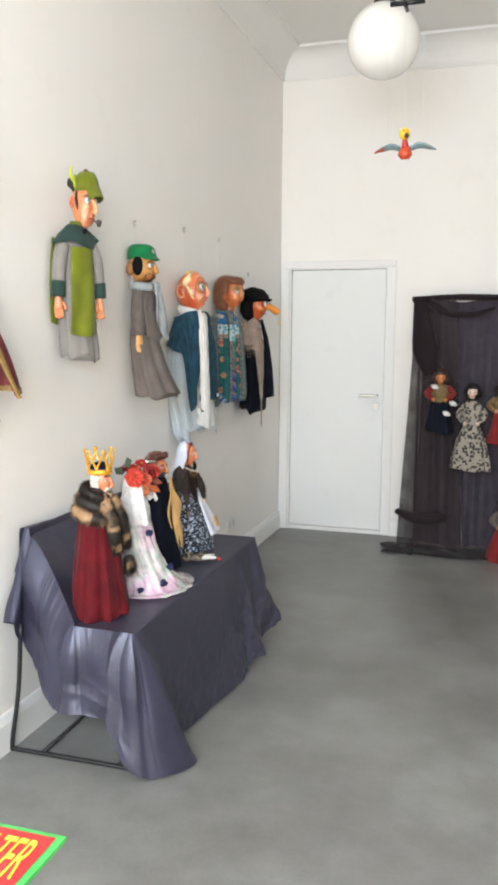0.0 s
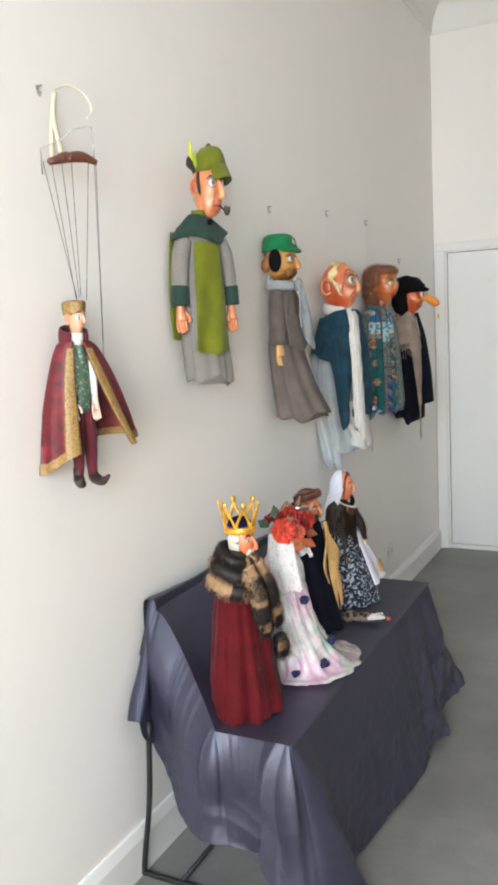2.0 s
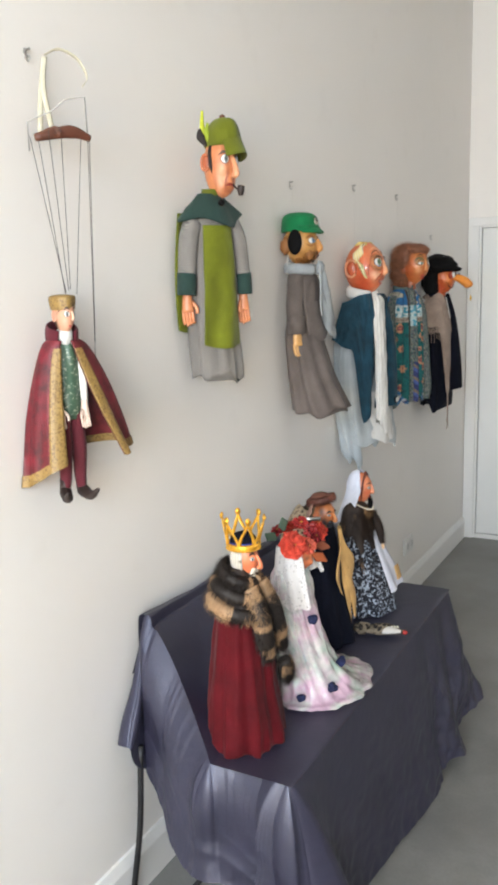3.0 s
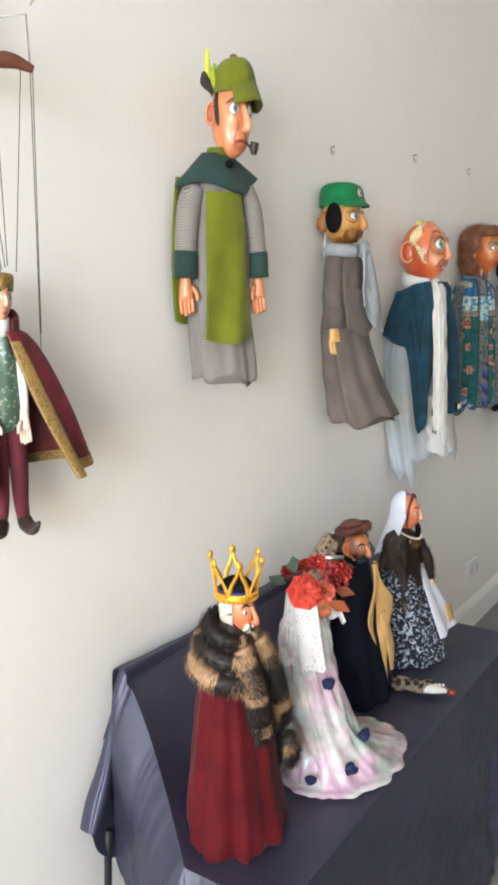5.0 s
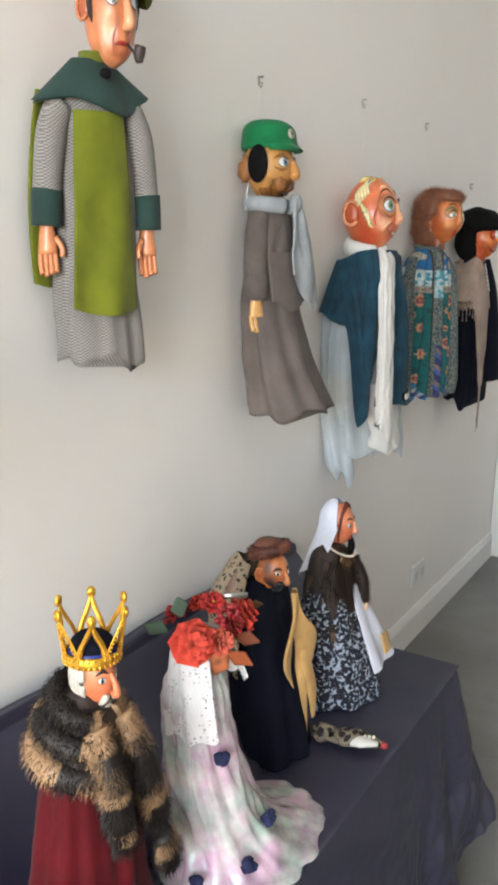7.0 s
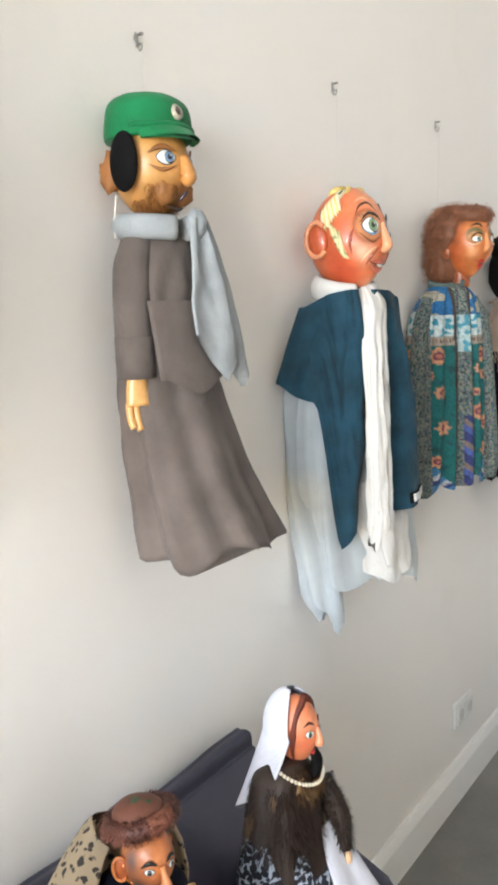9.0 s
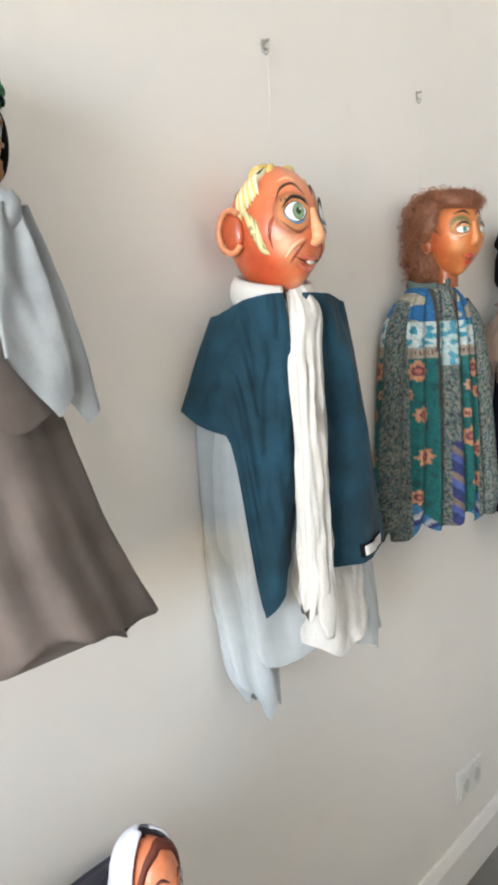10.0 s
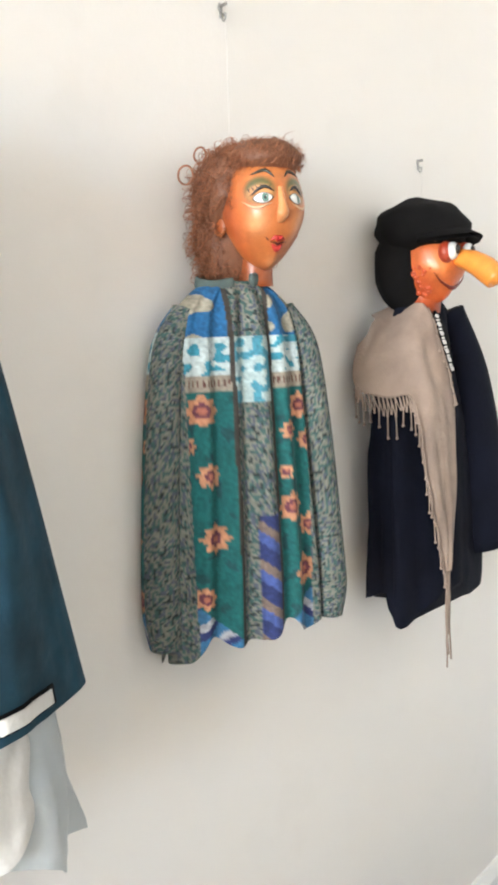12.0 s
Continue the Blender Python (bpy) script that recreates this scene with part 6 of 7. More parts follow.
    d.sweep([(X - 0.04, Y - 0.03, bz + 0.004), (X + 0.03, Y - 0.012, bz + 0.006), (X + 0.075, Y - 0.016, bz - 0.012)], [0.006, 0.009, 0.006], [0.006, 0.008, 0.005], M_WOOD, (0, 0, 1), 10, 5)
    d.sweep([(X - 0.03, Y - 0.052, bz - 0.03), (X - 0.03, Y - 0.052, bz + 0.03), (X + 0.01, Y - 0.01, bz + 0.048), (X + 0.02, Y + 0.018, bz + 0.072), (X + 0.03, Y + 0.058, bz + 0.078), (X + 0.03, Y + 0.060, bz - 0.004)], 0.0016, 0.0016, M_GREYMETAL, n=5, steps=1)
    for y0, x0, y1, z1 in ((-0.05, 0.03, -0.008, 1.676), (-0.035, 0.06, 0.0, 1.684), (0.0, 0.034, 0.004, 1.686), (0.045, 0.03, 0.018, 1.676), (0.060, 0.03, 0.050, 1.44), (0.064, 0.03, 0.054, 1.57), (-0.052, -0.02, -0.006, 1.68)):
        d.sweep([(X + x0, Y + y0, bz), (X + 0.02, Y + y1, z1)], 0.0008, 0.0008, M_THREAD, n=4)
    cream = lin(206, 200, 178)
    d.sweep([(WALL + 0.02, Y + 0.0, 2.185), (WALL + 0.026, Y - 0.015, 2.10), (X - 0.02, Y - 0.028, bz + 0.01)], 0.006, 0.0012, M_MATT, (0, 1, 0.1), 6, 6, cream)
    d.sweep([(WALL + 0.02, Y + 0.0, 2.185), (WALL + 0.03, Y - 0.010, 2.12), (X - 0.01, Y - 0.006, bz + 0.02)], 0.006, 0.0012, M_MATT, (0, 1, 0.1), 6, 6, cream)
    d.sweep([(WALL + 0.02, Y + 0.0, 2.188), (WALL + 0.03, Y + 0.03, 2.20), (WALL + 0.03, Y + 0.07, 2.185), (WALL + 0.03, Y + 0.09, 2.15), (WALL + 0.024, Y + 0.08, 2.128)], 0.005, 0.001, M_MATT, (1, 0, 0.4), 6, 6, cream)
    return d.make("marionette", (WALL, Y, 1.22), "small wall-hung marionette in red brocade cloak with gold braid", yaw=-32, pivot=(X, Y))


hook(2.83, 2.185)

# ---- puppets standing on the bench ----
SEAT = 0.518


def fur_colour(dark, light, scale=26, thr=0.05):
    def f(p, rnd):
        n = nz(p[0] * scale, p[1] * scale, p[2] * scale)
        c = np.array(light if n > thr else dark)
        return c * rnd.uniform(0.72, 1.18)
    return f


def king():
    d = Doll()
    X, Y = -1.50, 3.15
    d.loft([(0.955, X, Y, 0.04, 0.04), (0.90, X, Y, 0.058, 0.062), (0.80, X + 0.005, Y - 0.003, 0.074, 0.084), (0.68, X + 0.01, Y - 0.008, 0.090, 0.102), (0.57, X + 0.016, Y - 0.010, 0.104, 0.118), (SEAT + 0.002, X + 0.016, Y - 0.01, 0.108, 0.124)], M_RED, 72, 6, [(9, 0.4, 0.02, 0.07), (17, 1.1, 0.0, 0.04)], 0.02, seed=6)
    fc = fur_colour(lin(34, 25, 21), lin(176, 140, 104), 17, 0.16)
    # fur cape: ring round the shoulders, fronts falling down
    d.loft([(0.98, X, Y, 0.03, 0.034), (0.95, X, Y, 0.050, 0.056), (0.90, X + 0.004, Y, 0.070, 0.080), (0.86, X + 0.006, Y, 0.078, 0.088)], M_STRAND, 40, 5, [(6, 0, 0.02, 0.06)], 0.03, col=lin(48, 34, 28))
    for z, rx, ry, w in ((0.960, 0.044, 0.050, 0.018), (0.925, 0.062, 0.070, 0.022), (0.885, 0.074, 0.084, 0.022)):
        fur_band(d, [(X + 0.004 + rx * math.cos(a), Y + ry * math.sin(a), z - 0.02 * math.cos(a)) for a in np.linspace(0.35, 5.95, 16)], w, 520, 0.019, fc, int(z * 1000), 0.0026)
    for s in (-1, 1):
        fur_band(d, [(X + 0.05, Y + s * 0.03, 0.935), (X + 0.080, Y + s * 0.036 + 0.008, 0.87), (X + 0.088, Y + s * 0.040 + 0.022, 0.80), (X + 0.094, Y + s * 0.040 + 0.036, 0.745)], [0.026, 0.030, 0.030, 0.020], 420, 0.020, fc, 40 + s, 0.0026)
    fur_band(d, [(X + 0.092, Y + 0.090, 0.705), (X + 0.096, Y + 0.100, 0.675), (X + 0.094, Y + 0.105, 0.645)], [0.022, 0.026, 0.020], 240, 0.018, fc, 77, 0.0026)
    d.resize(0, (X, Y, SEAT), (0.93, 0.93, 1))
    skin = lin(222, 124, 84)
    start = len(d.v)
    C = (X + 0.012, Y + 0.006, 1.005)
    pl = d.head(C, (0.052, 0.044, 0.056), skin, [(0, -50, 30, 20, 0.12)], [(0, 10, 60, 14, lin(236, 150, 108), 0.7), (-40, -14, 16, 12, lin(232, 120, 84), 0.7), (180, 0, 92, 100, lin(206, 198, 186), 3)], chin=0.2, yaw=-4)
    d.sweep([pl(0, 12, 0), pl(0, -4, 0.012), pl(0, -14, 0.018), pl(0, -20, 0.006)], [0.005, 0.007, 0.010, 0.006], [0.005, 0.007, 0.009, 0.005], M_PAINT, n=12, steps=5, col=lin(226, 128, 86))
    for s in (-1, 1):
        d.eye(pl, s * 28, 4, 12, 6, lin(60, 70, 70), 0.002)
        d.line(pl, [(s * 10, 14), (s * 28, 20), (s * 46, 12)], 0.004, lin(60, 46, 36), 0.001)
        d.line(pl, [(s * 4, -26), (s * 18, -30), (s * 36, -42)], 0.008, lin(214, 206, 190), 0.004)
        for k in range(10):
            d.line(pl, [(s * (78 + 6 * k), 30), (s * (76 + 6 * k), -4), (s * (80 + 7 * k), -46)], 0.008, np.array(lin(214, 206, 194)) * (0.8 + 0.2 * (k % 2)), 0.002, M_STRAND)
    for k in range(9):
        a = -36 + 9 * k
        d.line(pl, [(a, -44), (a * 0.8, -58), (a * 0.5, -70)], 0.008, np.array(lin(206, 196, 178)) * (0.85 + 0.15 * (k % 2)), 0.006, M_STRAND)
    # crown: band, blue cap, arches and beads
    cz, cr, cc = 1.040, 0.058, (C[0] - 0.004, C[1])
    ring = lambda z, r, q=40: [(cc[0] + r * math.cos(a), cc[1] + r * math.sin(a), z) for a in np.linspace(0, 2 * math.pi, q)]
    d.sweep(ring(cz, cr), 0.010, 0.004, M_GOLD, (0, 0, 1), 8, 1)
    d.ball((cc[0], cc[1], cz + 0.012), (0.050, 0.050, 0.026), M_NAVY)
    d.ball((cc[0], cc[1], cz + 0.004), (0.054, 0.054, 0.020), M_PAINT, lin(40, 58, 140))
    for zz in (cz - 0.006, cz + 0.006):
        for a in np.linspace(0, 2 * math.pi, 34)[:-1]:
            d.ball((cc[0] + (cr + 0.004) * math.cos(a), cc[1] + (cr + 0.004) * math.sin(a), zz), 0.0034, M_GOLD, n=6)
    pts_n = 6
    for k in range(pts_n):
        a0 = 2 * math.pi * (k + 0.2) / pts_n
        da = math.pi / pts_n
        P = lambda a, z, r: np.array((cc[0] + r * math.cos(a), cc[1] + r * math.sin(a), z))
        for s in (-1, 1):
            seg = [P(a0 + s * da, cz + 0.006, cr), P(a0 + s * da * 0.66, cz + 0.030, cr + 0.005), P(a0 + s * da * 0.24, cz + 0.052, cr + 0.012), P(a0, cz + 0.072, cr + 0.020)]
            d.sweep(seg, [0.008, 0.006, 0.006, 0.004], 0.0022, M_GOLD, (-math.sin(a0), math.cos(a0), 0.2), 8, 4)
            for q in catmull(seg, 4)[:-2]:
                d.ball(q + 0.004 * np.array((math.cos(a0), math.sin(a0), 0)), 0.0028, M_GOLD, n=6)
        top = P(a0, cz + 0.078, cr + 0.022)
        d.sweep([top - 0.003 * np.array((math.cos(a0), math.sin(a0), 0)), top + 0.003 * np.array((math.cos(a0), math.sin(a0), 0))], 0.010, 0.010, M_GOLD, (0, 0, 1), 16, 1)
        d.ball(top + 0.004 * np.array((math.cos(a0), math.sin(a0), 0)), 0.005, M_GOLD, n=8)
    d.resize(start, (X + 0.012, Y + 0.006, 0.955), (0.70, 0.70, 0.95), (0.004, 0.002, 0.0))
    return d.make("hand_puppet", (X, Y, SEAT), "bearded king puppet with gilt crown, fur and crimson cape", group="puppets on the bench")


def queen():
    d = Doll()
    X, Y = -1.475, 3.42
    d.loft([(0.90, X, Y, 0.030, 0.035), (0.86, X, Y, 0.045, 0.055), (0.78, X + 0.006, Y, 0.05, 0.058), (0.70, X + 0.012, Y + 0.004, 0.050, 0.054), (0.60, X + 0.036, Y + 0.024, 0.066, 0.070), (SEAT + 0.01, X + 0.05, Y + 0.04, 0.075, 0.085)], M_PINK, 44, 6, [(7, 0.3, 0.03, 0.09)], seed=2)
    # organza robe, spreading into a round train on the seat
    d.loft([(0.915, X, Y, 0.034, 0.040), (0.87, X - 0.002, Y, 0.052, 0.060), (0.80, X + 0.002, Y, 0.058, 0.064), (0.72, X + 0.010, Y + 0.004, 0.068, 0.074), (0.64, X + 0.026, Y + 0.016, 0.082, 0.088), (0.57, X + 0.044, Y + 0.040, 0.100, 0.116), (0.537, X + 0.054, Y + 0.062, 0.118, 0.155), (SEAT + 0.012, X + 0.058, Y + 0.074, 0.134, 0.186), (SEAT + 0.006, X + 0.059, Y + 0.076, 0.142, 0.196)], M_ORGANZA, 110, 9, [(7, 0.9, 0.03, 0.022), (15, 0.2, 0.03, 0.010)], 0.004, seed=7, caps=(True, False), crumple=0.012, ridges=0.007)
    # lace veil down both sides of the face
    for s in (-1, 1):
        d.panel(lambda u, v: (X + 0.006 + (0.050 + 0.030 * v) * math.cos(0.7 + u * 1.7) + 0.012 * v, Y + s * (0.050 + 0.022 * v + 0.006 * math.sin(u * 15 + v * 3) * v) * math.sin(0.7 + u * 1.7), 0.965 - v * ((0.17 if s < 0 else 0.09) - 0.05 * (u - 0.4) ** 2 + 0.006 * math.sin(u * 18))), 40, 30, M_LACE, 0.002)
        for q in range(12):
            d.ball((X + 0.044 + 0.034 * q / 12, Y + s * (0.030 + 0.012 * q / 12), 0.945 - q * (0.012 if s < 0 else 0.006)), 0.0020, M_GREYSCARF, n=6)
    skin = lin(214, 122, 78)
    C = (X + 0.018, Y + 0.004, 0.932)
    d.head(C, (0.042, 0.038, 0.048), skin, [(0, -20, 12, 12, 0.2)], [(30, 0, 14, 8, lin(90, 60, 50), 0.8), (-30, 0, 14, 8, lin(90, 60, 50), 0.8), (0, -36, 16, 7, lin(180, 50, 46), 0.8)], chin=0.2, n=48)
    # flowers
    posy = len(d.v)
    rnd = random.Random(12)
    reds = (lin(206, 66, 48), lin(186, 46, 42), lin(220, 100, 78), lin(158, 34, 38))

    def bloom(c, r, n_, col, up):
        up = np.array(up, float) / np.linalg.norm(up)
        s1 = np.cross(up, (0.3, 0.4, 0.86))
        s1 /= np.linalg.norm(s1)
        s2 = np.cross(up, s1)
        for layer in range(3):
            for k in range(n_):
                a = 2 * math.pi * (k + 0.5 * layer) / n_
                o = s1 * math.cos(a) + s2 * math.sin(a)
                t = -s1 * math.sin(a) + s2 * math.cos(a)
                rr = r * (1 - 0.25 * layer)
                cc = np.array(col) * rnd.uniform(0.7, 1.2)
                d.panel(lambda u, v: np.array(c) + o * rr * (0.12 + 0.88 * v) + t * rr * 0.62 * (u - 0.5) * 2 * math.sin(min(1, v * 1.15 + 0.12) * math.pi * 0.72) + up * (0.35 * layer * r + rr * ((0.55 + 0.2 * layer) * v * (1 - v * 0.6)) + 0.22 * rr * math.sin(u * 5 + k * 1.7) * v), 6, 6, M_MATT, 0.0015, lambda u, v: cc * (0.75 + 0.25 * v))
        d.ball(np.array(c) + up * r * 0.5, r * 0.16, M_MATT, lin(206, 150, 60), 8)
    bloom((X + 0.030, Y - 0.062, 0.982), 0.040, 7, reds[0], (0.7, -0.6, 0.35))
    bloom((X + 0.055, Y - 0.010, 0.968), 0.025, 6, reds[2], (0.9, -0.2, 0.3))
    bloom((X + 0.020, Y + 0.015, 1.022), 0.025, 6, reds[1], (0.4, 0.0, 0.9))
    bloom((X + 0.045, Y + 0.072, 0.985), 0.034, 7, reds[0], (0.6, 0.6, 0.5))
    bloom((X + 0.055, Y + 0.030, 0.985), 0.022, 6, reds[3], (0.9, 0.2, 0.4))
    bloom((X - 0.03, Y - 0.02, 1.0), 0.026, 6, reds[3], (-0.4, -0.2, 0.9))
    bloom((X - 0.03, Y + 0.05, 0.99), 0.026, 6, reds[0], (-0.4, 0.4, 0.8))
    for k, (o, w, c) in enumerate((((X + 0.05, Y + 0.048, 0.955), (0.7, 0.4, -0.2), lin(120, 62, 38)), ((X + 0.0, Y - 0.05, 1.02), (0.1, -0.4, 0.8), lin(84, 104, 88)), ((X + 0.03, Y + 0.10, 0.985), (0.3, 0.9, -0.1), lin(116, 84, 44)), ((X + 0.06, Y + 0.01, 0.94), (0.6, 0.5, -0.5), lin(150, 74, 36)), ((X - 0.01, Y - 0.08, 1.0), (-0.2, -0.8, 0.5), lin(76, 98, 80)), ((X + 0.02, Y + 0.06, 1.02), (0.1, 0.5, 0.8), lin(126, 96, 84)))):
        w = np.array(w)
        d.sweep([np.array(o), np.array(o) + w * 0.03, np.array(o) + w * 0.06], [0.004, 0.018, 0.002], 0.0015, M_MATT, (0.5, 0.2, 0.9), 8, 6, c)
    for k in range(26):
        d.ball((X + rnd.uniform(0.035, 0.06), Y + rnd.uniform(-0.005, 0.05), rnd.uniform(0.985, 1.025)), 0.006, M_PAINT, reds[3], 8)
    d.sweep([(X + 0.03, Y + 0.035, 1.035), (X + 0.06, Y + 0.075, 1.03)], 0.006, 0.003, M_STEEL, (0, 0, 1), 8, 1)
    d.resize(posy, (X + 0.02, Y + 0.01, 0.965), (0.95, 0.98, 0.94))
    ball = d.ball
    for x, y, z in ((X + 0.078, Y - 0.035, 0.765), (-1.338, 3.388, 0.570), (-1.408, 3.324, 0.550), (-1.347, 3.468, 0.613), (-1.515, 3.338, 0.540)):
        for k in range(7):
            ball((x + rnd.uniform(-0.006, 0.006), y + rnd.uniform(-0.007, 0.007), z + rnd.uniform(-0.006, 0.006)), 0.009, M_MATT, np.array(lin(26, 34, 72)) * rnd.uniform(0.6, 1.3), 8, lumps=0.5)
    return d.make("hand_puppet", (X, Y, SEAT), "queen puppet with red flower headdress and iridescent pale gown", group="puppets on the bench")


def merchant():
    d = Doll()
    X, Y = -1.558, 3.800
    d.loft([(0.925, X, Y, 0.03, 0.035), (0.885, X, Y, 0.055, 0.07), (0.78, X + 0.004, Y, 0.066, 0.078), (0.66, X + 0.01, Y, 0.080, 0.086), (0.56, X + 0.016, Y + 0.004, 0.095, 0.098), (SEAT + 0.002, X + 0.018, Y + 0.004, 0.10, 0.105)], M_NAVY, 56, 6, [(8, 0.4, 0.02, 0.08)], 0.015, seed=13)
    # patterned shawl humped over his back, wider than the robe
    def cape(u, v):
        a = math.pi + 0.1 + (u - 0.5) * 3.5
        r = (0.42 + 0.58 * min(1, v * 2.4) ** 0.7) * (1 + 0.10 * math.sin(u * 19 + v * 2) * v + 0.10 * nz(u * 5, v * 4, 1.0))
        return (X - 0.030 + 0.095 * r * math.cos(a), Y + 0.022 + (0.092 if math.sin(a) > 0 else 0.118) * r * math.sin(a), 0.968 + 0.010 * math.cos(u * 9) - v * (0.27 - 0.05 * abs(math.sin(a)) + 0.03 * math.sin(u * 13)))
    d.panel(cape, 60, 26, M_SNAKE, 0.006)
    # tan cloth hanging from the collar
    d.panel(lambda u, v: (X + 0.068 + 0.028 * v + 0.008 * math.sin(u * 6 + v * 5), Y + 0.020 + (u - 0.5) * (0.034 + 0.105 * math.exp(-((v - 0.40) / 0.15) ** 2) + 0.03 * v) + 0.012 * v, 0.905 - v * 0.345 + 0.03 * math.sin(u * 5 + v * 9) * v * (1.2 - v)), 20, 46, M_PARCHMENT, 0.005)
    d.sweep([(X + 0.082, Y + 0.045, 0.76), (X + 0.098, Y + 0.065, 0.66), (X + 0.104, Y + 0.068, 0.585)], [0.02, 0.022, 0.008], [0.005, 0.006, 0.003], M_PARCHMENT, (0, 1, 0), 10, 6)
    face = len(d.v)
    skin = lin(206, 122, 70)
    C = (X + 0.030, Y + 0.004, 0.952)
    pl = d.head(C, (0.042, 0.037, 0.046), skin, [(0, -50, 30, 18, 0.10)], [(0, -58, 70, 26, lin(46, 52, 60), 1.0), (-56, -34, 26, 30, lin(50, 56, 64), 1.0), (56, -34, 26, 30, lin(50, 56, 64), 1.0), (-70, 20, 18, 20, lin(70, 76, 84), 0.9), (70, 20, 18, 20, lin(70, 76, 84), 0.9), (0, 24, 50, 12, lin(226, 146, 94), 0.6)], chin=0.2, n=60, yaw=-20)
    d.sweep([pl(0, 10, 0), pl(0, -6, 0.010), pl(0, -16, 0.014), pl(0, -20, 0.004)], [0.004, 0.006, 0.009, 0.005], [0.004, 0.006, 0.008, 0.005], M_PAINT, n=10, steps=5, col=lin(220, 142, 90))
    for s in (-1, 1):
        d.eye(pl, s * 28, 5, 12, 6, lin(60, 60, 60), 0.002)
        d.line(pl, [(s * 10, 15), (s * 28, 20), (s * 46, 12)], 0.0035, lin(30, 28, 28), 0.002)
        ear(d, pl, s * 92, -4, 0.024, lin(214, 126, 70), lin(190, 100, 52))
        d.line(pl, [(s * 2, -26), (s * 16, -28), (s * 34, -38)], 0.006, lin(44, 46, 52), 0.003)
    for k in range(11):
        a = -50 + 10 * k
        d.line(pl, [(a, -40), (a * 0.8, -58), (a * 0.5, -72)], 0.006, np.array(lin(56, 60, 68)) * (0.8 + 0.3 * (k % 2)), 0.003, M_STRAND)
    d.sweep([(X + 0.012, Y, 0.90), (X + 0.024, Y + 0.004, 0.93)], 0.024, 0.024, M_PAINT, n=12, col=lin(216, 122, 50))
    fc = fur_colour(lin(96, 52, 40), lin(140, 84, 64), 30)
    d.ball((C[0] - 0.016, C[1] + 0.004, C[2] + 0.056), (0.040, 0.040, 0.022), M_STRAND, lin(112, 66, 50), 20)
    fur_band(d, [(C[0] - 0.016 + 0.042 * math.cos(a), C[1] + 0.006 + 0.044 * math.sin(a), C[2] + 0.050 + 0.010 * math.cos(a)) for a in np.linspace(0, 6.28, 18)], 0.014, 420, 0.011, fc, 5, 0.003)
    d.ball((C[0] - 0.016, C[1] + 0.004, C[2] + 0.066), (0.026, 0.026, 0.012), M_STRAND, lin(64, 84, 58), 18, lumps=0.3)
    d.resize(face, (C[0] - 0.02, C[1], C[2] + 0.02), (0.88, 0.86, 0.92), (0, -0.010, 0))
    return d.make("hand_puppet", (X, Y, SEAT), "bearded puppet with fur hat, dark robe and tan cloth", group="puppets on the bench")


